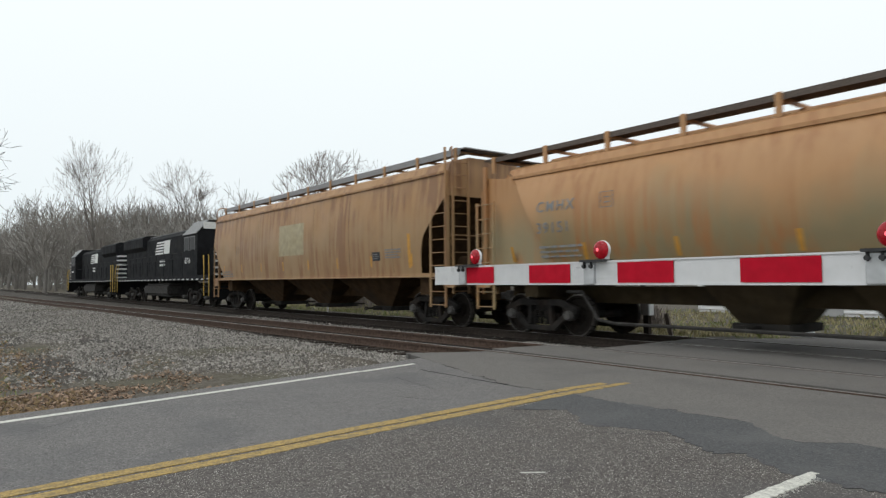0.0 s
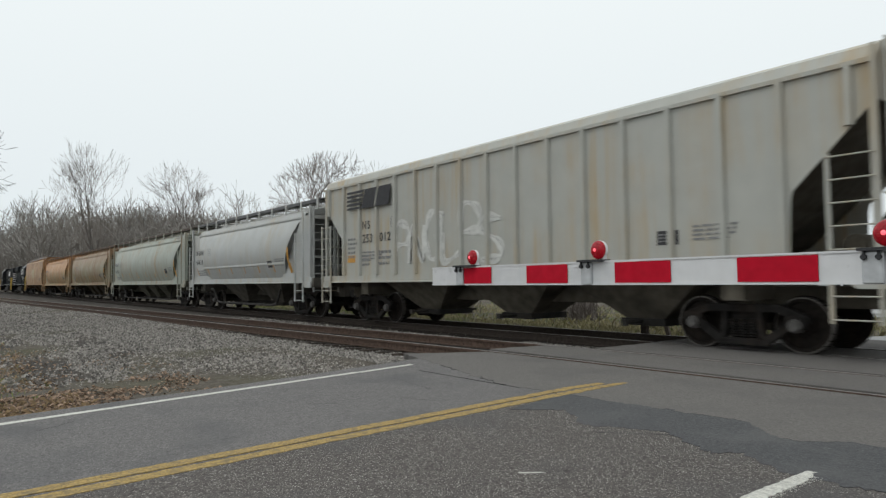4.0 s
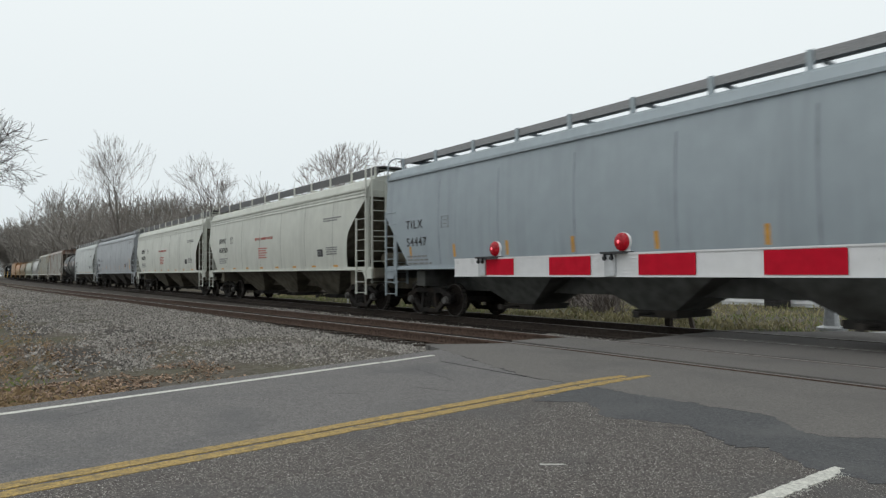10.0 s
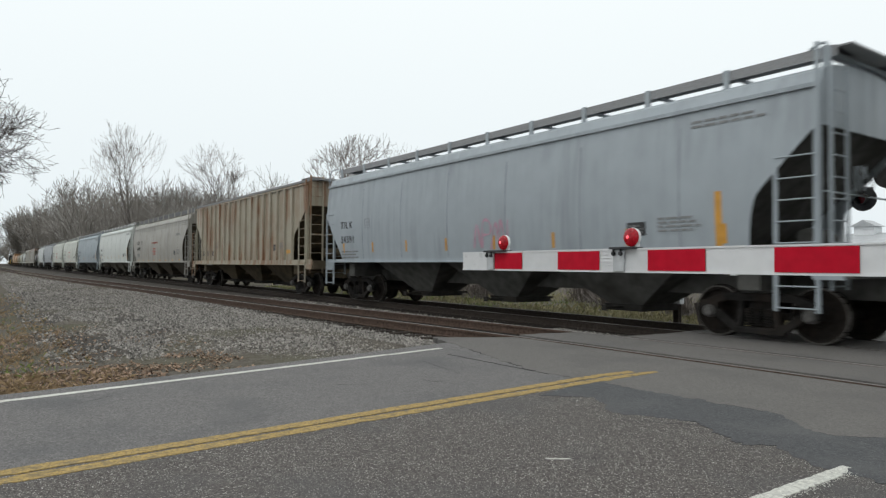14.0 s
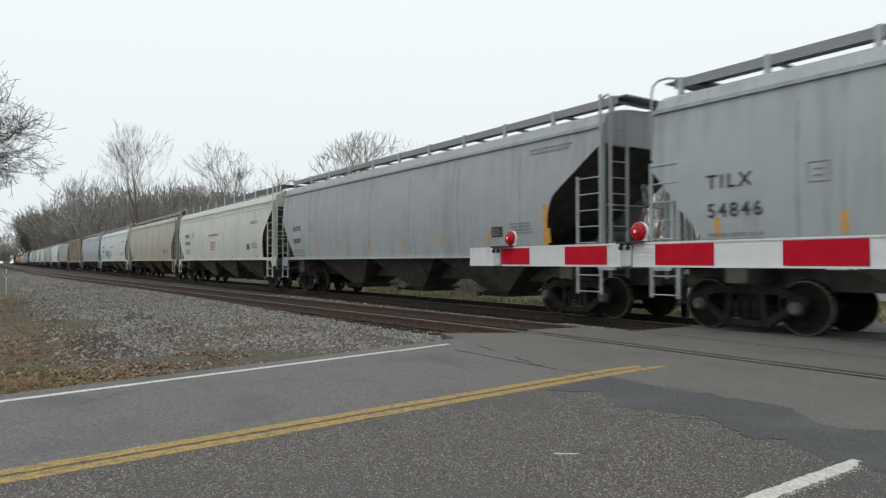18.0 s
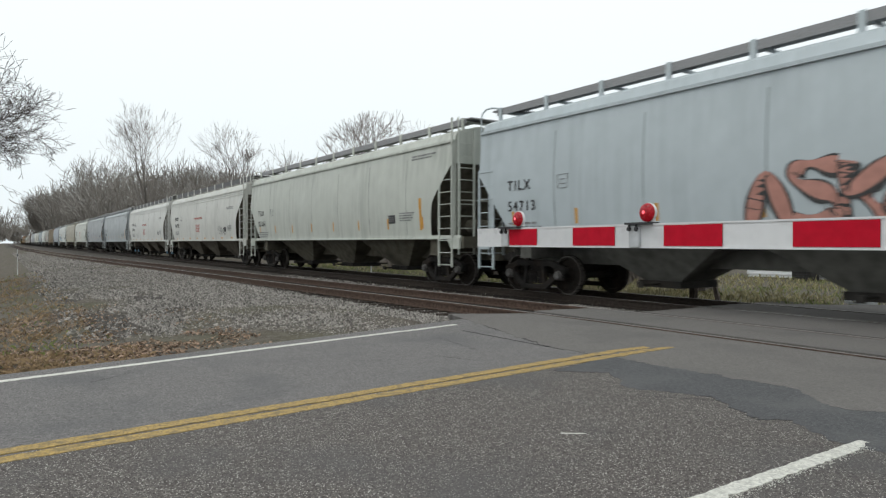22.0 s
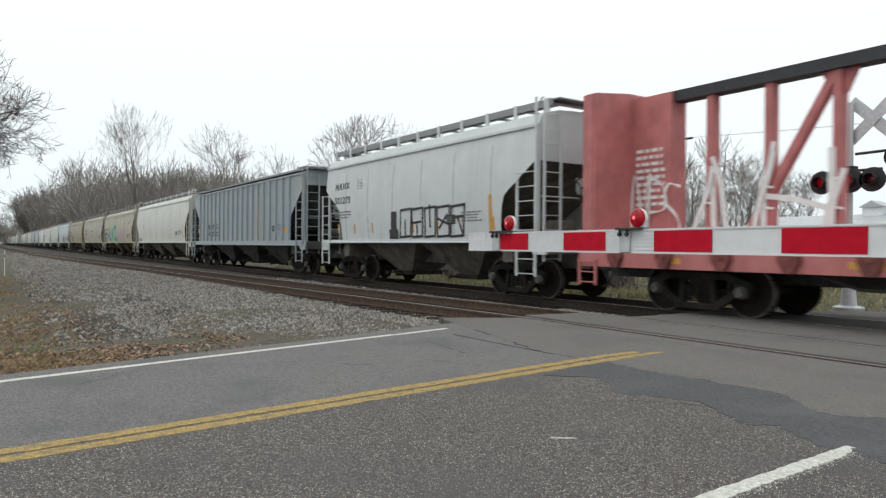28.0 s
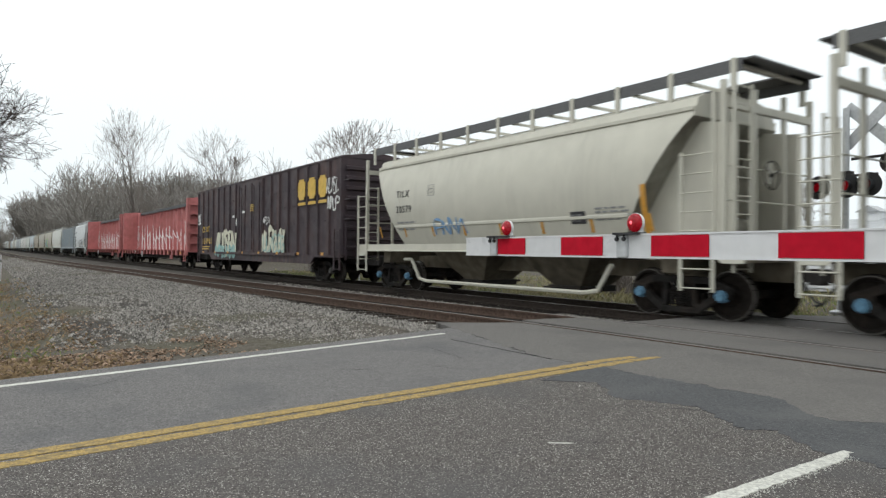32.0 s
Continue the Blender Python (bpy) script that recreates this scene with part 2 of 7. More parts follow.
def tube(bm, p, q, r0, r1=None, n=8, caps=True):
    """A round bar from p to q."""
    r1 = r0 if r1 is None else r1
    p, q = Vector(p), Vector(q)
    d = (q - p).normalized()
    u = d.orthogonal().normalized()
    w = d.cross(u)
    rings = []
    for c, r in ((p, r0), (q, r1)):
        rings.append([bm.verts.new(c + (u * math.cos(2 * math.pi * i / n) + w * math.sin(2 * math.pi * i / n)) * r) for i in range(n)])
    for i in range(n):
        bm.faces.new((rings[0][i], rings[0][(i + 1) % n], rings[1][(i + 1) % n], rings[1][i]))
    if caps:
        bm.faces.new(rings[0][::-1])
        bm.faces.new(rings[1])


def rail_path(bm, pts, r, n=6):
    for p, q in zip(pts, pts[1:]):
        tube(bm, p, q, r, n=n)


def lathe(bm, prof, axis="y", n=24, c=(0, 0, 0), caps=True):
    """A turned shape: prof is (along, radius) pairs."""
    rings = []
    for a, r in prof:
        ring = []
        for i in range(n):
            t = 2 * math.pi * i / n
            k = (r * math.cos(t), r * math.sin(t))
            p = (k[0], a, k[1]) if axis == "y" else (a, k[0], k[1]) if axis == "x" else (k[0], k[1], a)
            ring.append(bm.verts.new((p[0] + c[0], p[1] + c[1], p[2] + c[2])))
        rings.append(ring)
    for s, t in zip(rings, rings[1:]):
        for i in range(n):
            bm.faces.new((s[i], s[(i + 1) % n], t[(i + 1) % n], t[i]))
    if caps:
        bm.faces.new(rings[0])
        bm.faces.new(rings[-1])


def mesh_of(name, bm, material, smooth=False):
    bmesh.ops.recalc_face_normals(bm, faces=bm.faces)
    me = bpy.data.meshes.new(name)
    bm.to_mesh(me)
    bm.free()
    me.materials.append(material)
    if smooth:
        me.polygons.foreach_set("use_smooth", [True] * len(me.polygons))
        me.set_sharp_from_angle(angle=radians(35))
    return me


def part(name, bm, material, parent, label="", smooth=False):
    """Links a bmesh, or a finished mesh, as one mesh object under a thing or a part."""
    me = bm if isinstance(bm, bpy.types.Mesh) else mesh_of(name, bm, material, smooth)
    ob = new(name, me)
    ob.parent = parent
    if label:
        ob["label"] = label
    return ob


def thing(name, label, category, group="", m=None, kind=""):
    e = new(name)
    e.empty_display_size = 0.3
    if m is not None:
        e.matrix_basis = m
    return tagged(e, label, category, group, kind)


def solid(name, bm, material, label="", category="", kind="", group="", smooth=False):
    ob = new(name, mesh_of(name, bm, material, smooth))
    return tagged(ob, label, category, group, kind)


def sheet(bm, pts, z0, z1):
    """A flat slab over a polygon in plan."""
    prism(bm, pts, 2, z0, z1)


# ---- ground, ballast, road ----
ROAD_L = lambda y: -7.17 - 0.195 * y      # the far edge line
ROAD_C = lambda y: -4.645 - 0.085 * y      # the middle of the double yellow line
ROAD_R = -1.95

bm = bmesh.new()
GX = [-1200, -700, -400, -250, -160, -110, -80] + [-60 + 2.0 * i for i in range(46)] + [45, 80, 160, 400, 900]
GY = [-500, -200, -80, -40, -20, -12] + [-8 + 1.0 * i for i in range(36)] + [40, 55, 80, 120, 200, 400, 900]


def ground_z(x, y):
    """The lie of the land: a shallow ditch beside the ballast, a rough field beyond the tracks."""
    z = -0.14
    if x < -8.8 and y < 6.5:
        k = min(1, (-8.8 - x) / 4)
        z -= k * (0.10 * min(1, (6.5 - y) / 4) + 0.35 * math.exp(-((y + 0.9) / 1.5) ** 2))
    if 6.5 < y < 14.5:
        return -0.37
    if y > 14:
        z -= 0.05 * min(1, (y - 14) / 3)
    if x < -8.5 or y > 15:
        z += 0.07 * noise.noise((x * 0.35, y * 0.35, 0))
    return z


grid = [[bm.verts.new((x, y, ground_z(x, y))) for y in GY] for x in GX]
for i in range(len(GX) - 1):
    for j in range(len(GY) - 1):
        bm.faces.new((grid[i][j], grid[i + 1][j], grid[i + 1][j + 1], grid[i][j + 1]))
solid("ground", bm, SOIL, "rough winter ground of brown soil and dead grass", "ground", "structure", smooth=True)

# the ballast bed of both tracks: a low bank with sloping shoulders
bm = bmesh.new()
for x0, x1 in ((-900, -8.6), (-1.2, 700)):
    prism(bm, [(1.3, -0.27), (4.2, -0.19), (6.3, -0.16), (7.2, -0.22), (9.9, -0.20), (13.6, -0.20), (14.6, -0.3), (1.3, -0.4)] if x0 < -100 else [(6.3, -0.10), (7.0, -0.11), (9.9, -0.12), (13.6, -0.12), (14.6, -0.3), (6.3, -0.3)], 0, x0, x1)
box(bm, -8.6, -5.7, 13.3, 15.1, -0.32, -0.125)
solid("ballast_bed", bm, BALLAST, "grey crushed stone ballast bed under two tracks", "ballast", "structure")


def along(x, pts):
    """Height of a bent line at x."""
    for (xa, ya), (xb, yb) in zip(pts, pts[1:]):
        if x <= xb:
            return ya + (yb - ya) * max(0.0, (x - xa) / (xb - xa))
    return pts[-1][1]


def near_y(x):
    """The middle of the near track, which bends away from the far one past the crossing."""
    return along(x, [(-900, 3.4), (-250, 3.4), (-130, 4.1), (-90, 4.95), (-64, 5.8), (-44, 6.75), (-28, 7.5), (-18, 8.0), (-13, 8.3), (-10, 8.53), (-7.5, 8.66), (700, 8.66)])


NEAR_XS = [-900, -600, -400, -250, -190, -150, -130, -110, -95, -85, -75, -67, -60, -54, -48, -43, -38, -34, -30, -26, -22, -19, -17, -15, -13.5, -12, -10.8, -9.8, -8.8, -8, -7.2, 700]


def near_strip(bm, lo, hi, z0, z1, x_end=None):
    """A bar that runs beside the middle of the near track."""
    rings = []
    for x in NEAR_XS:
        if x_end is None or x < x_end:
            c = (near_y(x - 3) + near_y(x) + near_y(x + 3)) / 3 if x > -60 else near_y(x)
            rings.append([bm.verts.new((x, c + lo, z0)), bm.verts.new((x, c + hi, z0)), bm.verts.new((x, c + hi, z1)), bm.verts.new((x, c + lo, z1))])
    for a, b in zip(rings, rings[1:]):
        for i in range(4):
            bm.faces.new((a[i], a[(i + 1) % 4], b[(i + 1) % 4], b[i]))
    bm.faces.new(rings[0])
    bm.faces.new(rings[-1])


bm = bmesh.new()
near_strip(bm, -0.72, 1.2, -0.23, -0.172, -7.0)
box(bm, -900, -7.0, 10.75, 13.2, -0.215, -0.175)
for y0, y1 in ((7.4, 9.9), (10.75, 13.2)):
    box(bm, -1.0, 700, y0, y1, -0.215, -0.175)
solid("track_bed", bm, BED_DARK, "fine dark brown ballast between the rails, shade in its colour", "ballast", "structure")

# road and crossing
bm = bmesh.new()
sheet(bm, [(ROAD_L(-30) - 0.5, -30), (ROAD_R + 3.6, -30), (ROAD_R + 3.6, 7.1), (ROAD_L(7.1) - 0.5, 7.1), (ROAD_L(6.0) - 0.45, 6.0), (ROAD_L(3) - 0.35, 3.0)], -0.2, -0.012)
road = solid("road", bm, ASPHALT, "worn grey asphalt two-lane road with fine cracks", "road", "structure")
bm = bmesh.new()
CROSS = [(8.04, 9.31), (9.52, 11.165), (11.40, 12.56), (12.80, 14.6)]
for y0, y1 in CROSS:
    bm = bmesh.new()
    left0, left1 = (-9.1, -8.9) if y1 < 9.4 else (-7.4, -6.1) if y0 > 12 else (-7.9, -7.8)
    ragged = [(left0 + (left1 - left0) * k / 8 + 0.12 * noise.noise((y0 + (y1 - y0) * k / 8 * 3.0, 6.2, 0)), y0 + (y1 - y0) * k / 8) for k in range(9)]
    sheet(bm, [(-0.6, y0), (-0.6, y1)] + ragged[::-1], -0.2, 0.0)
    solid("crossing_surface", bm, ASPHALT_OLD, "smooth asphalt strip of the crossing beside the rails", "road", "structure")
bm = bmesh.new()
sheet(bm, [(-6.1, 14.6), (-0.6, 14.6), (9, 34), (60, 120), (50, 124), (1.5, 36), (-4.2, 18.5)], -0.25, -0.02)
solid("road_beyond", bm, CONCRETE, "pale asphalt road running on past the tracks", "road", "structure")
# the near lane has lost its fines and shows its stones
bm = bmesh.new()
sheet(bm, [(ROAD_C(-30), -30), (ROAD_R + 3.6, -30), (ROAD_R + 3.6, 4.9), (ROAD_C(4.9), 4.9)], -0.1, -0.0095)
solid("road_near_lane", bm, ASPHALT_ROUGH, "coarse worn asphalt lane with exposed stones", "road", "structure")
# the dark patch across the lane, and the older surface between it and the rails
def ragged(x, k):
    return 0.05 * noise.noise((x * 1.7, k, 0)) + 0.06 * noise.noise((x * 6.0, k + 3, 0)) + 0.05 * noise.noise((x * 17.0, k + 5, 0)) + 0.03 * noise.noise((x * 41.0, k + 8, 0))


bm = bmesh.new()
edge_n, edge_s, edge_a = [], [], []
for i in range(450):
    x = -9.6 + 0.025 * i
    yn = along(x, [(-9.6, 6.5), (-5.8, 5.42), (-4.95, 5.52), (-3.0, 5.62), (-2.65, 5.32), (-2.4, 5.25), (-2.15, 5.5), (1.7, 5.3)]) + ragged(x, 3)
    edge_a.append((x, yn))
    if x > -4.98:
        edge_n.append((x, yn))
        ys = along(x, [(-4.98, 5.3), (-4.75, 4.5), (-4.4, 4.78), (-4.2, 4.74), (-3.9, 4.47), (-3.25, 4.76), (-2.65, 4.45), (-2.5, 4.6), (-2.1, 4.32), (1.7, 4.75)])
        edge_s.append((x, min(yn - 0.02, ys + 1.3 * ragged(x, 9))))
sheet(bm, edge_s + edge_n[::-1], -0.1, -0.007)
patch = solid("asphalt_patch", bm, ASPHALT_NEW, "dark asphalt patch with ragged edges laid across the road", "road patch", "structure")
bm = bmesh.new()
sheet(bm, [(x, y + 0.004) for x, y in edge_a] + [(1.65, 7.775), (ROAD_L(7.1) - 0.3, 7.775), (ROAD_L(7.1) - 0.55, 7.3)], -0.1, -0.0085)
solid("crossing_approach", bm, ASPHALT_OLD, "smooth brownish asphalt before the rails", "road", "structure")
bm = bmesh.new()
for off in (-0.09, 0.09):
    pts = []
    for i in range(331):
        y = -12 + i * 0.0565 - (0.25 if off < 0 else 0) * max(0, i - 320) / 10
        pts.append((ROAD_C(y) + off + 0.03 * max(0, y - 5.2) ** 2 + 0.012 * noise.noise((0, y * 1.5, off * 9)), y))
    fray = lambda y, k: (0.014 * noise.noise((k, y * 5, 1)) + 0.016 * noise.noise((k, y * 17, 1))) * (1 if y < 5 else 2.2) - 0.05 * max(0, y - 6.2)
    left = [(x - 0.064 - fray(y, 1 + off), y) for x, y in pts]
    right = [(x + 0.064 + fray(y, 7 + off), y) for x, y in pts]
    sheet(bm, left + right[::-1], -0.02, -0.0055)
solid("centre_line", bm, YELLOW, "faded double yellow centre line with worn edges", "road marking", "structure")
bm = bmesh.new()
fray_l, fray_r = [], []
for i in range(160):
    y = -12 + 16.7 * i / 159
    fray_l.append((ROAD_L(y) - 0.05 + 0.012 * noise.noise((2, y * 6, 0)), y))
    fray_r.append((ROAD_L(y) + 0.05 + 0.012 * noise.noise((5, y * 6, 0)), y))
sheet(bm, fray_l + fray_r[::-1], -0.02, -0.009)
sheet(bm, [(ROAD_L(4.72) - 0.01, 4.72), (ROAD_L(4.72) + 0.08, 4.72), (ROAD_L(5.75) + 0.06, 5.75), (ROAD_L(5.75) - 0.03, 5.75)], -0.02, -0.006)
solid("edge_line", bm, WHITE_LINE, "thin white painted edge line", "road marking", "structure")
bm = bmesh.new()
pts_l, pts_r = [], []
for i in range(320):
    y = -6 + i * 0.0329
    pts_l.append((ROAD_R - 0.068 + 0.006 * noise.noise((3, y * 4, 0)) + 0.012 * noise.noise((3, y * 15, 0)), y))
    pts_r.append((ROAD_R + 0.030 + 0.014 * noise.noise((9, y * 3, 0)) + 0.034 * noise.noise((9, y * 23, 0)) - 0.05 * max(0.0, (y - 4.25) / 0.25) ** 2, y))
sheet(bm, pts_l + pts_r[::-1], -0.02, -0.005)
rng = random.Random(12)
for i in range(1500):
    y = -1.0 + 5.4 * rng.random()
    x = ROAD_R + 0.02 + abs(rng.gauss(0, 0.028))
    r = rng.uniform(0.0015, 0.0045)
    sheet(bm, [(x - r, y), (x, y - r * 1.2), (x + r, y + 0.2 * r), (x + 0.1 * r, y + r)], -0.012, -0.0062)
solid("edge_line_near", bm, WHITE_LINE, "thick chipped white edge line ending before the tracks", "road marking", "structure")


def crack(pts, w, top=-0.0105):
    """A thin dark crack in the road, of uneven width."""
    bm = bmesh.new()
    a, b = [], []
    for i, (x, y) in enumerate(pts):
        k = w * (0.4 + 0.6 * abs(noise.noise((x * 7, y * 7, 0)))) if 0 < i < len(pts) - 1 else w * 0.15
        a.append((x, y - k))
        b.append((x, y + k))
    sheet(bm, a + b[::-1], -0.02, top)
    solid("road_crack", bm, CRACK, "thin dark crack in the asphalt", "crack", "structure")


crack([(-3.09 + 0.012 * i, 3.16 + 0.022 * i + 0.02 * noise.noise((i * 1.1, 2, 0))) for i in range(9)], 0.004, -0.0078)
crack([(-3.6 + 0.035 * i + 0.01 * noise.noise((i * 2.1, 2, 0)), 4.32 + 0.03 * i + 0.03 * noise.noise((i * 1.3, 6, 0))) for i in range(14)], 0.006, -0.0078)
for k in range(0, len(edge_s) - 40, 62):
    crack([(x, y - 0.004) for x, y in edge_s[k + k % 7:k + 22 + k % 23]], 0.006, -0.006)
for k in range(60, len(edge_a) - 40, 54):
    crack([(x, y - 0.004) for x, y in edge_a[k + k % 9:k + 20 + k % 25]], 0.004, -0.006)
crack([(-6.95 + 0.035 * i + 0.05 * noise.noise((i * 1.3, 0, 0)), 1.05 - 0.05 * i + 0.09 * noise.noise((i * 1.7, 4, 0))) for i in range(9)], 0.002)
crack([(-7.66 + 0.04 * i, 5.44 + 0.04 * noise.noise((i * 0.5, 3, 0))) for i in range(52)], 0.006, -0.006)
crack([(-7.3 + 0.05 * i, 4.78 - 0.008 * i + 0.05 * noise.noise((i * 0.7, 8, 0))) for i in range(22)], 0.006)
crack([(-6.35 + 0.016 * i, 3.1 + 0.02 * i + 0.02 * noise.noise((i * 0.9, 22, 0))) for i in range(13)], 0.004)
crack([(-6.1 + 0.05 * i, 4.0 + 0.02 * i + 0.08 * noise.noise((i * 0.9, 12, 0))) for i in range(9)], 0.002)
bm = bmesh.new()
sheet(bm, [(-3.185, 3.045), (-3.165, 3.035), (-3.10, 3.12), (-3.075, 3.175), (-3.095, 3.165), (-3.14, 3.11)], -0.02, -0.0075)
solid("road_paint_fleck", bm, WHITE_LINE, "stray fleck of pale paint on the asphalt", "road marking", "structure")


# ---- tracks ----
def make_rail(y, x0, x1):
    bm = bmesh.new()
    prof = [(-0.075, -0.172), (0.075, -0.172), (0.075, -0.16), (0.012, -0.14), (0.012, -0.045), (0.036, -0.03), (0.036, -0.004), (0.03, 0.0),
            (-0.03, 0.0), (-0.036, -0.004), (-0.036, -0.03), (-0.012, -0.045), (-0.012, -0.14), (-0.075, -0.16)]
    prism(bm, [(y + a, b) for a, b in prof], 0, x0, x1)
    return bm


TRACK_NEAR, TRACK_FAR = 8.66, 11.98
for tag, yc in (("track_near", TRACK_NEAR), ("track_far", TRACK_FAR)):
    tr = thing(tag, "rusty steel rails on dark wooden ties in stone ballast", "railway track", kind="structure")
    for s in (-1, 1):
        off = s * 0.7535
        bm = bmesh.new()
        if yc > 10:
            rail = part("rail", make_rail(yc + off, -900, 700), RAIL_DARK, tr, "dark steel rail with the train's shade in its colour")
            box(bm, -900, 700, yc + off - 0.024, yc + off + 0.024, 0.0, 0.003)
        else:
            for lo, hi, z0, z1 in ((-0.075, 0.075, -0.172, -0.150), (-0.012, 0.012, -0.150, -0.04), (-0.036, 0.036, -0.04, 0.0)):
                near_strip(bm, off + lo, off + hi, z0, z1)
            rail = part("rail", bm, RAIL_RUST, tr, "rust-brown steel rail")
            bm = bmesh.new()
            near_strip(bm, off - 0.026, off + 0.026, 0.0, 0.003)
        part("rail_head", bm, RAIL_TOP if yc > 10 else RAIL_HEAD_DULL, rail, "worn running surface of the rail")
    bm = bmesh.new()
    box(bm, -0.11, 0.11, -1.3, 1.3, -0.33, -0.166)
    bmesh.ops.bevel(bm, geom=bm.edges[:], offset=0.012, segments=1, affect="EDGES")
    tie_mesh = mesh_of("tie", bm, TIE)
    for i in range(140):
        t = part("tie", tie_mesh, TIE, tr)
        x = -9.3 - 0.54 * i + (1.1 if yc > 10 else 0)
        t.location = (x, (yc if yc > 10 else near_y(x)) + 0.03 * noise.noise((i * 3.1, yc, 0)), -0.005 + 0.012 * noise.noise((i, 2, yc)))
        t.rotation_euler[2] = 0.02 * noise.noise((i * 1.7, 5, yc))


# added black strips stand for the shade down in the flangeway grooves
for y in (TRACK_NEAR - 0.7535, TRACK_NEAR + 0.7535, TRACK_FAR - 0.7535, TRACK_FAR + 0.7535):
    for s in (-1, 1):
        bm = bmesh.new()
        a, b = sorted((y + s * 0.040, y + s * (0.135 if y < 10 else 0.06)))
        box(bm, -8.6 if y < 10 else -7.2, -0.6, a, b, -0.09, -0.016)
        solid("flangeway_filler", bm, GROOVE, "black strip beside the rail for the shade in the flangeway", "road", "structure")


# ---- crossing gate ----
ARM_X0, ARM_Y0, ARM_U = -3.826, 3.416, Vector((0.99871, -0.0508, 0))
gate = thing("crossing_gate", "lowered crossing gate arm with red and white stripes", "crossing gate",
             m=Matrix.Translation((ARM_X0, ARM_Y0, EYE_H)) @ Matrix.Rotation(math.atan2(-0.0508, 0.99871), 4, "Z"))
bm = bmesh.new()
box(bm, -0.82, 3.2, 0.0, 0.03, -0.033, 0.116)
arm = part("arm", bm, ARM_WHITE, gate, "white ribbed aluminium arm")
for k in range(6):
    z = -0.012 + 0.0235 * k
    bm = bmesh.new()
    box(bm, -0.82, 1.4, -0.004, 0.0, z - 0.0025, z + 0.0025)
    part("arm_rib", bm, ARM_WHITE, arm)
for z0, z1 in ((0.108, 0.118), (-0.036, -0.026)):
    bm = bmesh.new()
    box(bm, -0.82, 3.2, -0.006, 0.0, z0, z1)
    part("arm_lip", bm, ARM_WHITE, arm)
bm = bmesh.new()
box(bm, 3.0, 5.2, -0.004, 0.05, -0.05, 0.13)
part("arm_butt", bm, ARM_WHITE, gate)
for a in (-0.35, 0.4064, 1.2192, 2.032, 2.845, 3.66):
    bm = bmesh.new()
    box(bm, a, a + (0.35 if a < 0 else 0.4064), -0.0075, -0.0042, -0.022, 0.104)
    part("stripe", bm, ARM_RED, gate, "red reflective stripe")
for a, off in ((-0.40, 0.145), (0.99, 0.085), (2.675, 0.055)):
    bm = bmesh.new()
    box(bm, a - 0.045, a + 0.045, -0.022, 0.034, -0.034, 0.112)
    bmesh.ops.bevel(bm, geom=bm.edges[:], offset=0.006, segments=1, affect="EDGES")
    clamp = part("lamp_bracket", bm, STEEL, gate, "grey steel lamp clamp")
    bm = bmesh.new()
    box(bm, a - 0.05, a + off + 0.06, -0.05, 0.05, 0.112, 0.126)
    for dx in (-0.03, 0.03):
        tube(bm, (a + dx, -0.03, 0.07), (a + dx, -0.03, 0.118), 0.006)
        tube(bm, (a + dx, -0.04, 0.085), (a + dx, -0.018, 0.085), 0.012)
    part("mount_plate", bm, BLACK, clamp, "black lamp mounting plate with bolts")
    c = (a + off, 0.0, 0.188)
    bm = bmesh.new()
    tube(bm, (a + off + 0.03, 0.03, 0.12), (a + off + 0.03, 0.03, 0.16), 0.016)
    lathe(bm, [(0.014, 0.05), (0.012, 0.0605), (0.018, 0.062), (0.036, 0.058), (0.05, 0.04)], n=28, c=c)
    lamp = part("gate_lamp", bm, ARM_WHITE, gate, "round gate lamp with a white rim", True)
    for s in (-1,):
        bm = bmesh.new()
        lathe(bm, [(0.016, 0.059), (0.004, 0.059), (-0.006, 0.052), (-0.013, 0.040), (-0.018, 0.024), (-0.020, 0.006)], n=24, c=c)
        lens = part("lens", bm, LENS_RED, lamp, "glowing red lens", True)
        bm = bmesh.new()
        lathe(bm, [(-0.018, 0.013), (-0.0215, 0.009), (-0.0225, 0.003)], n=14, c=(c[0] - 0.006, c[1], c[2]))
        part("bulb_glow", bm, GLOW, lens, "bright spot of the bulb", True)
bm = bmesh.new()
box(bm, 5.0, 5.35, -0.2, 0.25, -EYE_H + 0.5, 0.3)
bmesh.ops.bevel(bm, geom=bm.edges[:], offset=0.03, segments=2, affect="EDGES")
tube(bm, (5.17, 0.02, -EYE_H), (5.17, 0.02, -EYE_H + 0.52), 0.09, n=14)
box(bm, 4.95, 5.4, -0.22, 0.27, -EYE_H - 0.06, -EYE_H + 0.03)
part("gate_mechanism", bm, STEEL, gate, "grey gate mechanism housing")


# ---- rolling stock ----
# a car's own space: x along the track (the train runs towards -x), y across (the side seen is at -y), z up from the rail head
def wheel_mesh(r):
    bm = bmesh.new()
    lathe(bm, [(-0.07, 0.10), (-0.07, 0.16), (-0.02, 0.19), (-0.015, r - 0.09), (-0.07, r - 0.075), (-0.07, r - 0.004), (-0.062, r), (0.03, r + 0.004),
               (0.042, r + 0.026), (0.062, r + 0.024), (0.066, r - 0.07), (0.02, r - 0.09), (0.02, 0.17), (0.07, 0.12)], n=24)
    return mesh_of("wheel", bm, WHEEL, True)


def tread_mesh(r):
    bm = bmesh.new()
    lathe(bm, [(-0.0715, r - 0.022), (-0.0715, r - 0.003), (-0.06, r + 0.0015), (0.028, r + 0.005), (0.028, r - 0.022), (-0.0715, r - 0.022)], n=28, caps=False)
    return mesh_of("tread", bm, WHEEL_RIM, True)


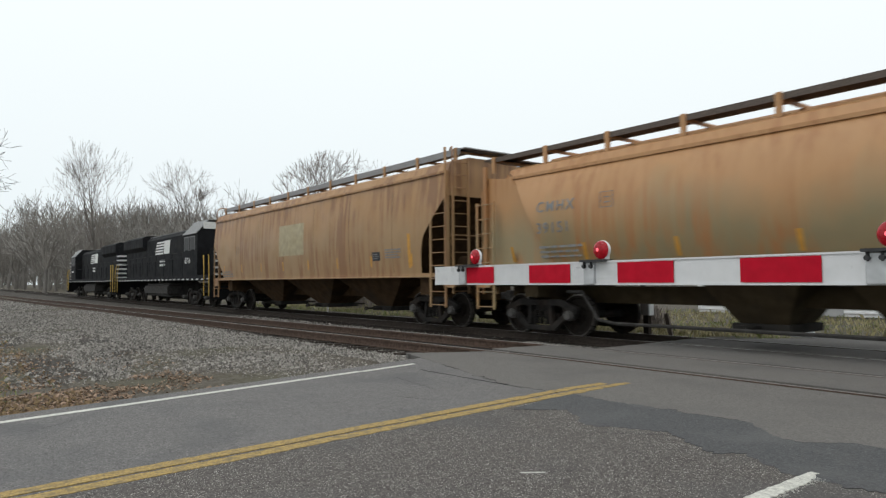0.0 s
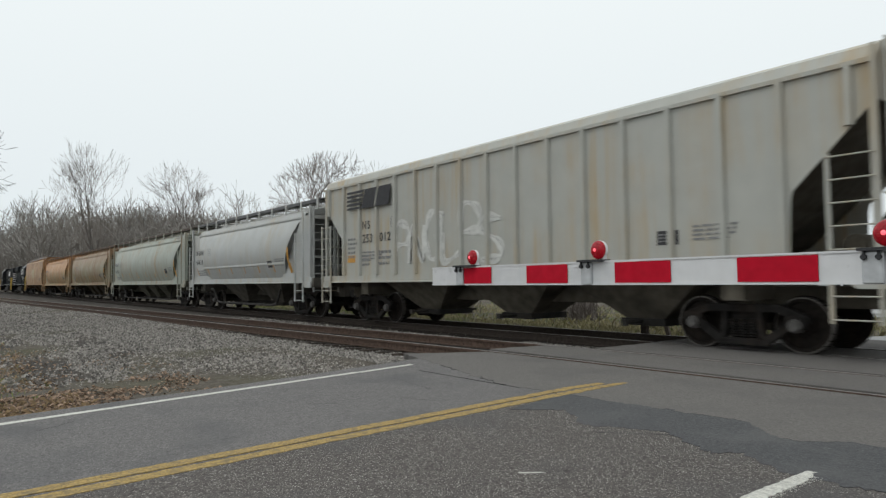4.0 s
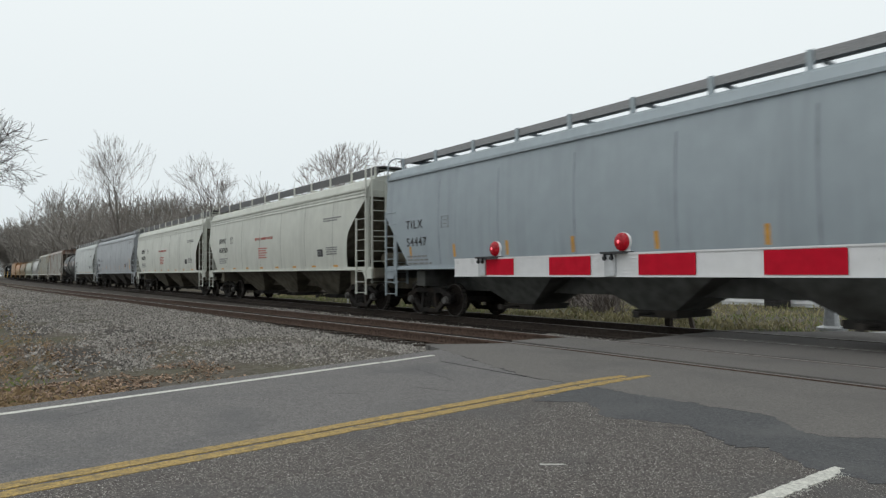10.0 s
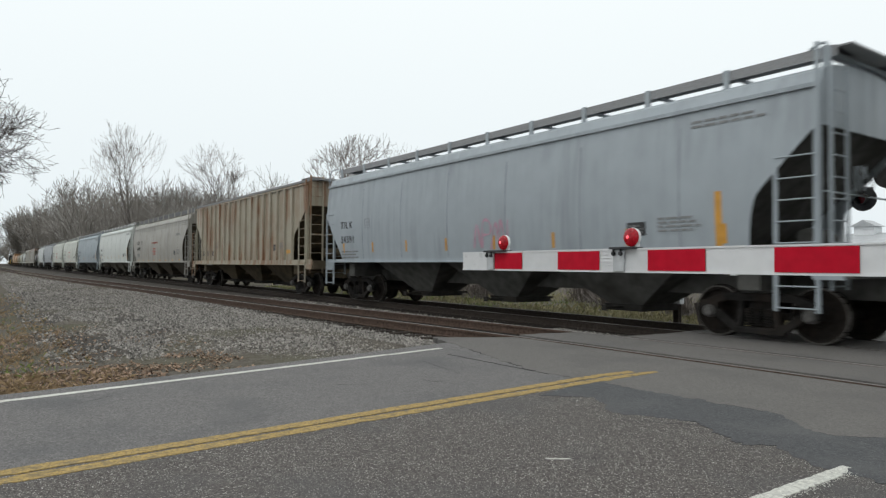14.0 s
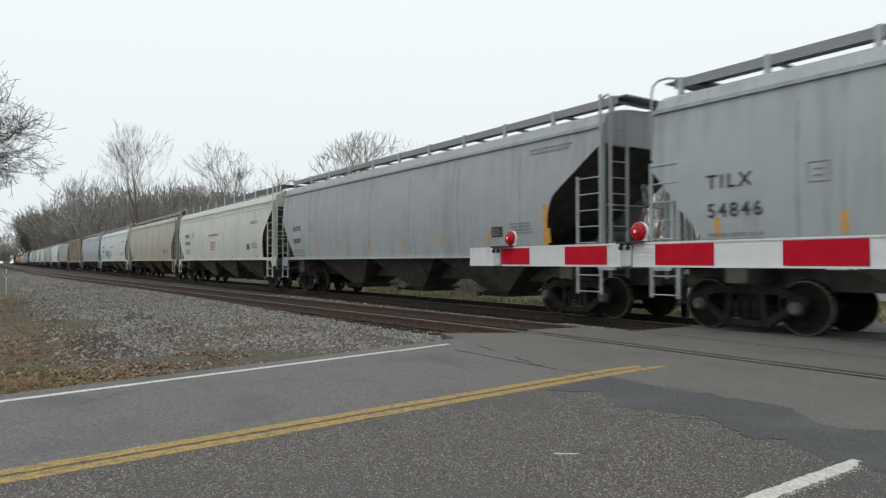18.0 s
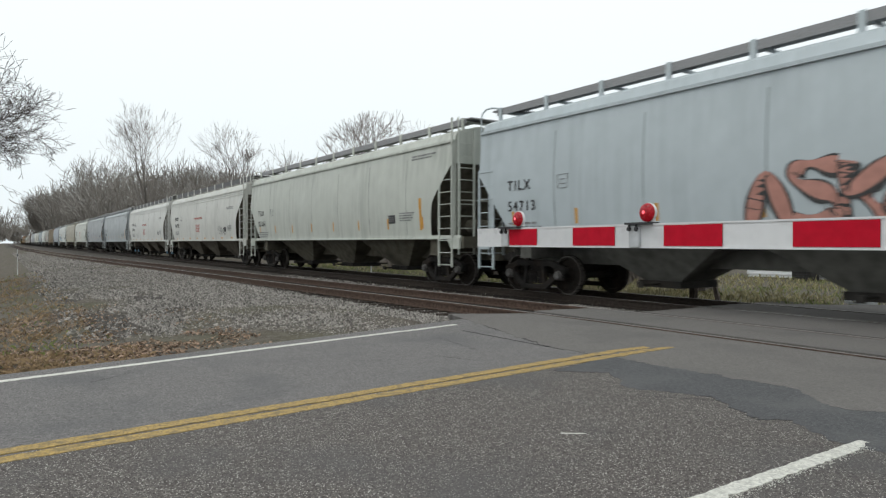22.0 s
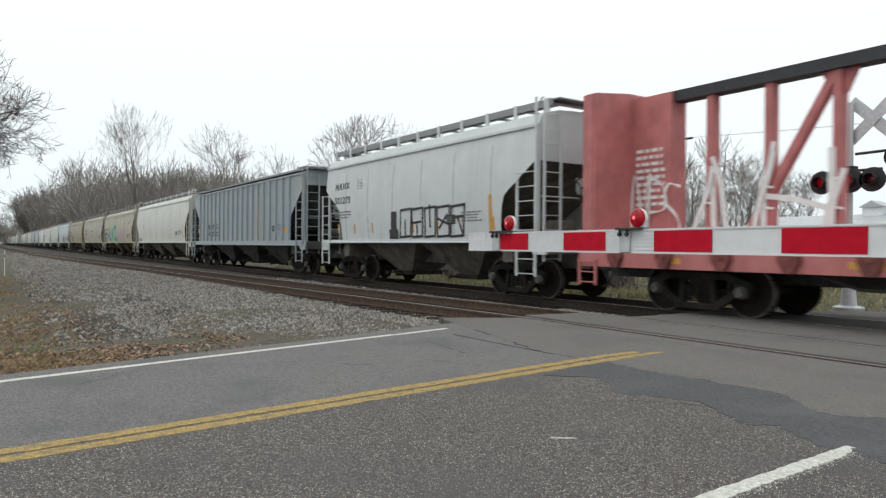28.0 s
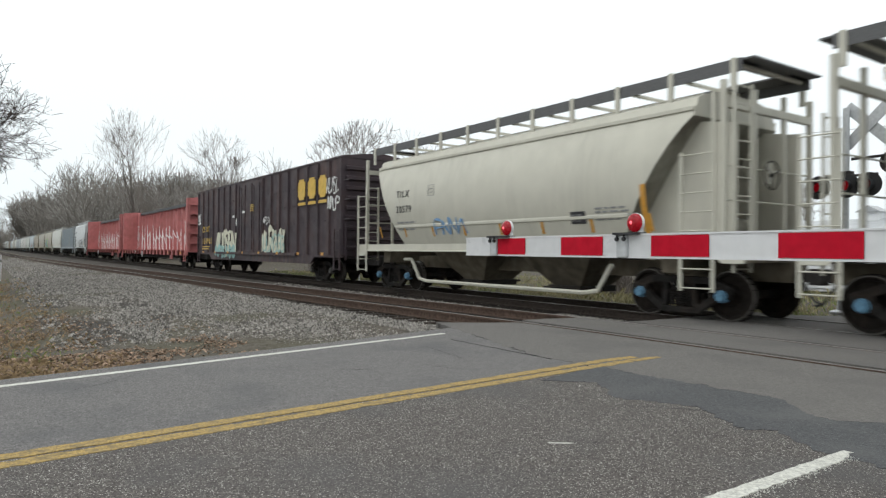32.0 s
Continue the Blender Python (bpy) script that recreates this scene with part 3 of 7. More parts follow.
def side_frame_mesh():
    """A cast truck side frame with its two triangular windows and the spring opening, seen at -y."""
    bm = bmesh.new()
    y0, y1 = -1.10, -0.97
    prism(bm, [(-1.10, 0.62), (-0.62, 0.80), (0.62, 0.80), (1.10, 0.62), (1.10, 0.50), (0.95, 0.50), (0.60, 0.68), (-0.60, 0.68), (-0.95, 0.50), (-1.10, 0.50)], 1, y0, y1)
    prism(bm, [(-0.98, 0.50), (-0.80, 0.56), (-0.36, 0.24), (-0.36, 0.14), (-0.46, 0.14)], 1, y0, y1)
    prism(bm, [(0.98, 0.50), (0.46, 0.14), (0.36, 0.14), (0.36, 0.24), (0.80, 0.56)], 1, y0, y1)
    box(bm, -0.46, 0.46, y0, y1, 0.10, 0.22)
    for s in (-1, 1):
        prism(bm, [(s * 0.28, 0.22), (s * 0.40, 0.22), (s * 0.34, 0.69), (s * 0.24, 0.69)], 1, y0, y1)
        box(bm, s * 0.889 - 0.16, s * 0.889 + 0.16, y0 - 0.01, y1, 0.40, 0.63)
    bmesh.ops.bevel(bm, geom=[e for e in bm.edges if e.calc_length() > 0.1], offset=0.014, segments=1, affect="EDGES")
    return mesh_of("side_frame", bm, TRUCK, True)


def spring_mesh():
    """One coil spring: a single rippled column."""
    bm = bmesh.new()
    prof = []
    for k in range(7):
        z = 0.24 + 0.044 * k
        prof += [(z, 0.045), (z + 0.01, 0.072), (z + 0.026, 0.072), (z + 0.036, 0.045)]
    lathe(bm, prof, axis="z", n=7, c=(0, -1.03, 0))
    return mesh_of("spring", bm, TRUCK, True)


def bolster_mesh():
    bm = bmesh.new()
    box(bm, -0.2, 0.2, -1.0, 1.0, 0.42, 0.70)
    for s in (-1, 1):
        tube(bm, (s * 0.889, -1.0, 0.457), (s * 0.889, 1.0, 0.457), 0.085, n=12)
        box(bm, s * 0.36 - 0.06, s * 0.36 + 0.06, -0.9, 0.9, 0.36, 0.48)
    tube(bm, (0, 0, 0.65), (0, 0, 0.85), 0.2, n=14)
    return mesh_of("truck", bm, TRUCK, True)


def cap_mesh(material):
    bm = bmesh.new()
    lathe(bm, [(-1.19, 0.02), (-1.19, 0.085), (-1.165, 0.10), (-1.12, 0.10), (-1.12, 0.115), (-1.0, 0.115)], n=16)
    for i in range(3):
        t = 2 * math.pi * i / 3 + 0.5
        tube(bm, (0.055 * math.cos(t), -1.205, 0.055 * math.sin(t)), (0.055 * math.cos(t), -1.18, 0.055 * math.sin(t)), 0.016, n=6)
    return mesh_of("bearing_cap", bm, material, True)


WHEEL_ME, TREAD_ME, FRAME_ME, SPRING_ME, BOLSTER_ME = wheel_mesh(0.457), tread_mesh(0.457), side_frame_mesh(), spring_mesh(), bolster_mesh()
CAP_MES = {"blue": cap_mesh(CAP_BLUE), "grey": cap_mesh(CAP_GREY)}


def add_truck(car, x, caps="grey", axles=(-0.889, 0.889)):
    """A freight truck under a car: bolster > side frames, springs, wheels, bearing caps."""
    tr = part("truck", BOLSTER_ME, TRUCK, car, "grimy cast steel freight truck")
    tr.location = (x, 0, 0)
    for s in (1, -1):
        turn = 0 if s == 1 else math.pi
        o = part("side_frame", FRAME_ME, TRUCK, tr)
        o.rotation_euler[2] = turn
        if s == 1:
            for dx in (-0.17, 0.0, 0.17):
                part("spring", SPRING_ME, TRUCK, tr).location = (dx, 0, 0)
        for a in axles:
            w = part("wheel", WHEEL_ME, WHEEL, tr)
            w.location, w.rotation_euler[2] = (a, -0.7535 * s, 0.457), turn
            if s == 1:
                t = part("tread", TREAD_ME, WHEEL_RIM, tr, "polished wheel tread")
                t.location = (a, -0.7535, 0.457)
            c = part("bearing_cap", CAP_MES[caps], CAP_GREY, tr, caps + " bearing end cap")
            c.location, c.rotation_euler[2] = (a, 0, 0.457), turn
    return tr


def coupler_mesh():
    bm = bmesh.new()
    box(bm, 0.0, 0.75, -0.09, 0.09, 0.74, 0.92)
    prism(bm, [(-0.12, -0.14), (0.10, -0.16), (0.16, -0.08), (0.16, 0.08), (0.02, 0.16), (-0.10, 0.06)], 2, 0.69, 0.97)
    bmesh.ops.bevel(bm, geom=bm.edges[:], offset=0.02, segments=1, affect="EDGES")
    return mesh_of("coupler", bm, STEEL_DARK)


def hose_mesh():
    bm = bmesh.new()
    pts = [(0.45, -0.3, 0.78)] + [(0.45 - 0.42 * k / 6, -0.28 + 0.05 * k / 6, 0.76 - 0.42 * math.sin(math.pi * 0.55 * k / 6)) for k in range(1, 7)]
    rail_path(bm, pts, 0.022)
    return mesh_of("air_hose", bm, BLACK)


COUPLER_ME, HOSE_ME = coupler_mesh(), hose_mesh()


def brake_wheel_mesh():
    bm = bmesh.new()
    pts = [(0, 0.26 * math.cos(a), 0.26 * math.sin(a)) for a in [2 * math.pi * k / 16 for k in range(17)]]
    rail_path(bm, pts, 0.014)
    for k in range(3):
        a = 2 * math.pi * k / 3 + 0.4
        tube(bm, (0, 0, 0), (0.0, 0.25 * math.cos(a), 0.25 * math.sin(a)), 0.011, n=6)
    tube(bm, (-0.06, 0, 0), (0.02, 0, 0), 0.035, n=10)
    return mesh_of("brake_wheel", bm, STEEL_DARK)


BRAKE_ME = brake_wheel_mesh()


def add_couplers(car, half):
    for s in (-1, 1):
        for name, me in (("coupler", COUPLER_ME), ("air_hose", HOSE_ME)):
            o = part(name, me, STEEL_DARK, car)
            o.location = (s * half, 0, 0)
            if s == 1:
                o.rotation_euler[2] = math.pi


def letters(car, text, x, z, size, material, y, name="lettering", wide=1.0, slant=0.0, spacing=1.15, face=None):
    """Lettering on the -y side, its lower left corner at x, z."""
    cu = bpy.data.curves.new("lettering", "FONT")
    cu.body, cu.size, cu.extrude, cu.space_character, cu.shear = text, size, 0.003, spacing, slant
    cu.offset = size * 0.012
    ob = bpy.data.objects.new("lettering", cu)
    scene.collection.objects.link(ob)
    dg = bpy.context.evaluated_depsgraph_get()
    me = bpy.data.meshes.new_from_object(ob.evaluated_get(dg))
    bpy.data.objects.remove(ob)
    bpy.data.curves.remove(cu)
    me.transform(Matrix.Translation((x, 0, z)) @ Matrix.Diagonal((wide, 1, 1, 1)) @ Matrix.Rotation(math.pi / 2, 4, "X"))
    for v in me.vertices:
        v.co.y += y(v.co.z) if callable(y) else y
    me.materials.clear()
    me.materials.append(material)
    return part(name, me, material, car)


def bars(car, x, z, w, h, rows, material, y, name="stencil_block"):
    """Small stencilled lines that cannot be read: plain bars."""
    bm = bmesh.new()
    rng = random.Random(int(x * 100 + z * 10))
    step = h / rows
    for k in range(rows):
        zz = z + h - step * (k + 0.75)
        xx = x
        end = x + w * rng.uniform(0.72, 1.0)
        while xx < end:
            ww = rng.uniform(0.1, 0.3) * min(1, w)
            yy = y(zz) if callable(y) else y
            box(bm, xx, min(end, xx + ww), yy - 0.004, yy + 0.004, zz, zz + step * 0.5)
            xx += ww + 0.05
    return tagged(part(name, bm, material, car), kind="stuff")


def plate(car, x0, x1, z0, z1, material, y, name, label="", lean=0.0):
    bm = bmesh.new()
    n = 4
    for k in range(n):
        za, zb = z0 + (z1 - z0) * k / n, z0 + (z1 - z0) * (k + 1) / n
        ya, yb = (y(za), y(zb)) if callable(y) else (y, y)
        v = [bm.verts.new(p) for p in ((x0 + lean * k / n, ya, za), (x1 + lean * k / n, ya, za), (x1 + lean * (k + 1) / n, yb, zb), (x0 + lean * (k + 1) / n, yb, zb))]
        bm.faces.new(v)
    o = part(name, bm, material, car, label)
    return o


GLYPHS = (((0, 0), (0.05, 1), (0.9, 0.95), (1, 0.55), (0.1, 0.48)), ((0, 1), (0.08, 0.1), (0.5, 0), (0.95, 0.12), (1, 1)), ((1, 0.95), (0.2, 1), (0, 0.72), (0.9, 0.4), (0.95, 0.05), (0, 0)),
          ((0, 0), (0.5, 1), (1, 0)), ((0, 0), (0.08, 1), (0.92, 0.02), (1, 1)), ((0, 1), (0.03, 0), (0.95, 0.15)), ((1, 0.9), (0.3, 1), (0, 0.5), (0.3, 0), (1, 0.12), (0.95, 0.45), (0.5, 0.45)),
          ((0, 0), (0, 1), (0.05, 0.5), (0.95, 1), (0.4, 0.52), (1, 0)))


def scrawl(car, x, z, w, h, material, y, seed=1, strokes=6, thick=0.05, name="graffiti", label="spray-painted graffiti strokes"):
    """Sprayed letter-like shapes that cannot be read: bent ribbons that follow the side."""
    rng = random.Random(seed)
    bm = bmesh.new()
    for k in range(strokes):
        g = rng.choice(GLYPHS)
        x0, ww = x + w * k / strokes, w / strokes * rng.uniform(0.8, 1.1)
        base, tall, lean = z + h * rng.uniform(0, 0.12), h * rng.uniform(0.72, 0.9), rng.uniform(-0.1, 0.2) * ww
        pts = [Vector((x0 + a * ww + b * lean, base + b * tall)) for a, b in g]
        pts = [pts[0] * 2 - pts[1], *pts, pts[-1] * 2 - pts[-2]]
        fine = []
        for i in range(1, len(pts) - 2):
            p0, p1, p2, p3 = pts[i - 1:i + 3]
            for j in range(7):
                t = j / 7
                fine.append(0.5 * ((2 * p1) + (p2 - p0) * t + (2 * p0 - 5 * p1 + 4 * p2 - p3) * t * t + (3 * p1 - p0 - 3 * p2 + p3) * t ** 3))
        fine.append(pts[-2])
        prev = None
        for i, p in enumerate(fine):
            d = fine[min(i + 1, len(fine) - 1)] - fine[max(i - 1, 0)]
            d = d.normalized() if d.length > 1e-6 else Vector((1, 0))
            t = thick * (0.75 + 0.35 * math.sin(i * 0.7 + k))
            yy = y(p.y) if callable(y) else y
            cur = [bm.verts.new((p.x - d.y * t, yy - 0.0004 * k, p.y + d.x * t)), bm.verts.new((p.x + d.y * t, yy - 0.0004 * k, p.y - d.x * t))]
            if prev:
                bm.faces.new((prev[0], prev[1], cur[1], cur[0]))
            prev = cur
    return part(name, bm, material, car, label)


def loft(bm, rings, close=False):
    """Skin between rings of equal length."""
    vs = [[bm.verts.new(p) for p in r] for r in rings]
    for a, b in zip(vs, vs[1:]):
        for i in range(len(a) - (0 if close else 1)):
            j = (i + 1) % len(a)
            bm.faces.new((a[i], a[j], b[j], b[i]))
    return vs


def ladder(car, x0, x1, y, z0, z1, rungs, material, tall=None, name="ladder"):
    """A side ladder: two stiles and rungs, in a plane across y."""
    bm = bmesh.new()
    box(bm, x0 - 0.03, x0 + 0.03, y - 0.02, y + 0.02, z0, z1)
    box(bm, x1 - 0.03, x1 + 0.03, y - 0.02, y + 0.02, z0, tall or z1)
    stiles = part(name, bm, material, car)
    bm = bmesh.new()
    tube(bm, (x0, y - 0.03, 0), (x1, y - 0.03, 0), 0.013, n=6)
    rung = mesh_of("rung", bm, material)
    for k in range(rungs):
        part("rung", rung, material, stiles).location.z = z0 + 0.06 + (z1 - z0 - 0.12) * k / (rungs - 1)
    return stiles


def end_ladder(car, x, y0, y1, z0, z1, rungs, material):
    bm = bmesh.new()
    for y in (y0, y1):
        box(bm, x - 0.02, x + 0.02, y - 0.03, y + 0.03, z0, z1)
    for k in range(rungs):
        z = z0 + 0.06 + (z1 - z0 - 0.12) * k / (rungs - 1)
        tube(bm, (x, y0, z), (x, y1, z), 0.013, n=6)
    return part("end_ladder", bm, material, car)


def hopper_car(name, s0, s1, paint, label, shaded_dirt=UNDER, cut=1.45, power=1.7, z_cut=3.5, roof_lines=True, bays=3, eave=4.08, open_end=False,
               round_side=0.10, belly=0.0, walk_up=0.62, rise=0.42, caps="grey", board=GRATE, steel=None, z_sill=1.42, ribs=0, fascia=0.26, slope_mat=None, ridge=0.0, plated=False,
               scoop=None, end_gap=0.8, sill_drop=0.2, soot=None, rib_in=0.35, truck_in=2.05, nose=0.0):
    """A covered hopper: body with curved sides and roof, sloping end sheets, walkway on the roof, ladders, bays, trucks."""
    steel = steel or paint
    L = s1 - s0
    half = L / 2
    hb = half - end_gap         # end of the body
    hs = half - 0.45            # end of the sill
    car = thing(name, label, "covered hopper", "freight cars of the train")
    wide = 1.50

    def side_y(z):
        t = (z - z_sill) / (eave - z_sill)
        if belly:
            return -(1.62 - belly + belly * math.sin(math.pi * (0.17 + 0.66 * min(1, max(0, t)))))
        return -(wide + round_side * math.sin(math.pi * min(1, max(0, t * 0.9 + 0.08))))

    # body
    hbx = hb - (0.7 if open_end else 0.0)
    # a scoop is (reach, top, knee) of the cut-away end, first the leading one: it slants from the top to the knee and drops from there
    reach = {s: scoop[s > 0][0] if scoop else cut for s in (-1, 1)}
    steps = (0, 0.12, 0.27, 0.42, 0.57, 0.7, 0.8, 0.86, 0.9, 0.93, 0.955, 0.975, 0.988, 0.996, 0.9995)
    xs = sorted({round(v, 4) for v in [s * (hbx - u * reach[s]) for s in (-1, 1) for u in steps] +
                 [-hbx + reach[-1] + (2 * hbx - reach[-1] - reach[1]) * k / 14 for k in range(15)]})

    def z_low(x):
        u = max(0.0, hbx - abs(x))
        if scoop:
            c, top, knee = scoop[x > 0]
            bend = 0.95 if ribs else 0.8
            w = min(1.0, max(0.0, (u / c - bend) / (1 - bend)))
            slant = top - (top - knee) * min(1.0, u / c)
            return z_sill if u >= c else z_sill + (slant - z_sill) * math.sqrt(max(0.0, 1 - w ** 3))
        return z_sill if u >= cut else z_sill + (z_cut - z_sill) * (1 - (u / cut) ** power)

    def z_slope(x):
        """The sloping floor sheet inside the cut-away end."""
        if not scoop:
            return z_low(x)
        c, top, knee = scoop[x > 0]
        return max(z_sill, top + 0.12 - 0.92 * (top - knee) / c * max(0.0, hbx - abs(x)))

    def fore(x):
        """The leading end of the body reaches further out."""
        return x - nose * max(0.0, (2.0 - hbx - x) / 2.0)

    rings = []
    for x in xs:
        zl = z_low(x)
        near = [(zl + (eave - zl) * k / 9) for k in range(10)]
        prof = [(x, side_y(z), z) for z in near]
        roof = [(x, (side_y(eave) + 0.03) * math.cos(math.pi * k / 10), eave + 0.02 + rise * max(0.0, math.sin(math.pi * k / 10)) ** 0.62) for k in range(0, 11)]
        prof += roof
        prof += [(x, -side_y(z), z) for z in near[::-1]]
        rings.append([(fore(x), *p[1:]) for p in prof])
    bm = bmesh.new()
    vs = loft(bm, rings)
    bm.faces.new(vs[0])
    bm.faces.new(vs[-1][::-1])
    body = part("body", bm, paint, car, smooth=True)
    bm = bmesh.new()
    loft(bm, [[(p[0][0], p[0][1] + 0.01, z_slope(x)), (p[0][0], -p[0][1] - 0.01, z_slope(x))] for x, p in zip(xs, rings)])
    part("slope_sheet", bm, slope_mat or shaded_dirt, car, "grimy sloping floor sheets in a darkened body colour")
    # eave flange and roof lines
    we = -side_y(eave) + 0.02
    for s in (-1, 1):
        bm = bmesh.new()
        box(bm, -hbx - nose, hbx, s * we - 0.035, s * we + 0.035, eave - 0.05, eave + 0.02)
        part("eave_rail", bm, paint, car)
        if roof_lines and s == -1:
            for dz in (0.12, 0.23):
                bm = bmesh.new()
                yy = side_y(eave - dz)
                prism(bm, [(yy + 0.01, eave - dz - 0.035), (yy - 0.03, eave - dz - 0.028), (yy - 0.012, eave - dz + 0.03), (yy + 0.01, eave - dz + 0.035)], 0, -hbx - nose + 0.02, hbx - 0.02)
                part("side_bead", bm, paint, car)
    if ribs:
        for k in range(ribs):
            x = -hbx + rib_in + 2 * (hbx - rib_in) * k / (ribs - 1)
            bm = bmesh.new()
            prism(bm, [(x - 0.07, -wide - 0.005), (x - 0.045, -wide - 0.085), (x + 0.045, -wide - 0.085), (x + 0.07, -wide - 0.005)], 2, max(z_sill - 0.02, z_low(x) + 0.02), eave - 0.02)
            part("side_rib", bm, paint, car)
    else:
        for k in range(1, 7):
            x = -hbx + 2 * hbx * k / 7
            bm = bmesh.new()
            loft(bm, [[(x - 0.02, side_y(z) - 0.001, z), (x, side_y(z) - 0.007, z), (x + 0.02, side_y(z) - 0.001, z)] for z in [z_sill + 0.05 + (eave - 0.36 - z_sill) * j / 8 for j in range(9)]])
            part("weld_seam", bm, soot or paint, car, "sooty weld seam")
    if ridge:
        bm = bmesh.new()
        yy = side_y(ridge)
        prism(bm, [(yy + 0.03, ridge - 0.07), (yy - 0.012, ridge - 0.04), (yy - 0.016, ridge + 0.01), (yy + 0.005, ridge + 0.10)], 0, -hbx + cut * 0.85, hbx - cut * 0.85)
        part("side_bead", bm, paint, car)
    if belly:
        bm = bmesh.new()
        rail_path(bm, [(-half + 3.1, -1.32, 0.98), (-half + 3.5, -1.32, 0.98), (-half + 3.9, -1.3, 0.42), (-half + 4.3, -1.3, 0.36), (half - 4.3, -1.3, 0.36), (half - 3.9, -1.3, 0.42), (half - 3.5, -1.32, 0.98)], 0.05 if ridge else 0.035)
        part("air_line_pipe", bm, paint if eave > 3.8 else STEEL_DARK, car, "long pipe below the bays")
    # sills
    bm = bmesh.new()
    for s in (-1, 1):
        prism(bm, [(s * 1.50, z_sill - sill_drop), (s * 1.58, z_sill - sill_drop), (s * 1.58, z_sill - sill_drop + 0.03), (s * 1.53, z_sill - sill_drop + 0.04), (s * 1.53, z_sill + 0.02), (s * 1.50, z_sill + 0.02)], 0, -hs, hs)
    part("side_sill", bm, paint, car)
    spans = [("centre_sill", (-half + 0.35, half - 0.35, -0.28, 0.28, 0.72, 1.08))]
    for s in (-1, 1):
        spans.append(("end_sill", (s * hs - 0.1, s * hs + 0.1, -1.5, 1.5, z_sill - 0.34, z_sill - 0.02)))
        spans.append(("end_platform", (s * (hs - 0.9) - 0.85, s * (hs - 0.9) + 0.85, -1.48, 1.48, z_sill - 0.12, z_sill - 0.06)))
        spans.append(("bolster", (s * (half - truck_in) - 0.2, s * (half - truck_in) + 0.2, -1.35, 1.35, 0.86, z_sill - 0.1)))
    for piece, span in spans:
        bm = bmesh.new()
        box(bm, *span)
        part(piece, bm, shaded_dirt, car)
    # end posts, platforms' corner gussets
    for s in (-1, 1):
        bm = bmesh.new()
        for y in (-1.46, 1.46):
            box(bm, s * (hb - 0.06) - 0.05, s * (hb - 0.06) + 0.05, y - 0.04, y + 0.04, z_sill - 0.1, eave + (0.35 if open_end else 0.0))
        if open_end:
            for y in (-0.5, 0.5):
                box(bm, s * (hb - 0.06) - 0.04, s * (hb - 0.06) + 0.04, y - 0.04, y + 0.04, z_sill - 0.1, eave + 0.3)
            box(bm, s * (hb - 0.06) - 0.05, s * (hb - 0.06) + 0.05, -1.46, 1.46, eave - 0.12, eave + 0.02)
            for z in (z_sill + 0.75, z_sill + 1.35):
                tube(bm, (s * (hb - 0.06), -1.46, z), (s * (hb - 0.06), 1.46, z), 0.018, n=6)
        else:
            tube(bm, (s * (hb + 0.02), -1.42, z_sill + 1.0), (s * (hb + 0.02), 1.42, z_sill + 1.0), 0.018, n=6)
        part("end_post", bm, steel, car)
        if s == 1:
            r = hb if scoop else half - 1.02
            ladder(car, r - 0.66, r - 0.01, -1.57, 0.55, 3.05, 8, steel, tall=eave + (walk_up if scoop else 0.15))
            end_ladder(car, hb + 0.12, -1.42, -0.90, 0.9, eave + 0.3, 11, steel)
        else:
            ladder(car, -half + 1.05, -half + 0.46, -1.57, 0.55, 3.1, 8, steel)
            end_ladder(car, -hb - 0.12, -1.40, -0.95, 0.9, 3.4, 9, steel)
        bm = bmesh.new()
        if scoop and not ribs:
            zw = eave + walk_up
            he = hb + (nose if s < 0 else 0.0)
            pts = [(s * (he + 0.12), -1.44, eave - 0.9), (s * (he + 0.12), -1.44, zw - 0.22), (s * (he + 0.10), -1.42, zw - 0.08), (s * (he + 0.02), -1.36, zw + 0.02), (s * (he - 0.12), -1.28, zw + 0.05), (s * (he - 0.3), -1.18, zw + 0.02)]
            rail_path(bm, pts, 0.022)
            part("grab_rail", bm, steel, car, "bent grab rail at the roof end")
            bm = bmesh.new()
        prism(bm, [(s * hs, z_sill - sill_drop), (s * hs, z_sill - 0.36), (s * (hs - 0.42), z_sill - 0.36), (s * (hs - 0.62), z_sill - sill_drop)], 1, -1.57, -1.52)
        part("corner_gusset", bm, paint, car)
    # roof walkway
    zt = eave + walk_up
    for s in (-1, 1):
        bm = bmesh.new()
        out = s * (0.3 if ribs and rise < 0.2 else 0.0)
        box(bm, -hb - 0.1, hb + 0.1, s * 0.84 + out - 0.31, s * 0.84 + out + 0.31, zt - 0.03, zt)
        box(bm, -hb - 0.1, hb + 0.1, s * 1.16 + out - 0.012, s * 1.16 + out + 0.012, zt - min(fascia, max(0.07, walk_up - 0.22)), zt + 0.012)
        part("running_board", bm, board, car, "grated steel roof walkway")
    n = 11
    bm = bmesh.new()
    box(bm, -0.055, 0.055, -1.20, -1.15, eave + rise * 0.6, zt + 0.03)
    box(bm, -0.055, 0.055, 1.15, 1.20, eave + rise * 0.6, zt + 0.03)
    box(bm, -0.03, 0.03, -1.15, 1.15, zt - 0.1, zt - 0.04)
    post_me = mesh_of("walkway_post", bm, steel)
    for k in range(n):
        o = part("walkway_post", post_me, steel, car)
        o.location = (-hb + 0.05 + (2 * hb - 0.1) * k / (n - 1), 0, 0)
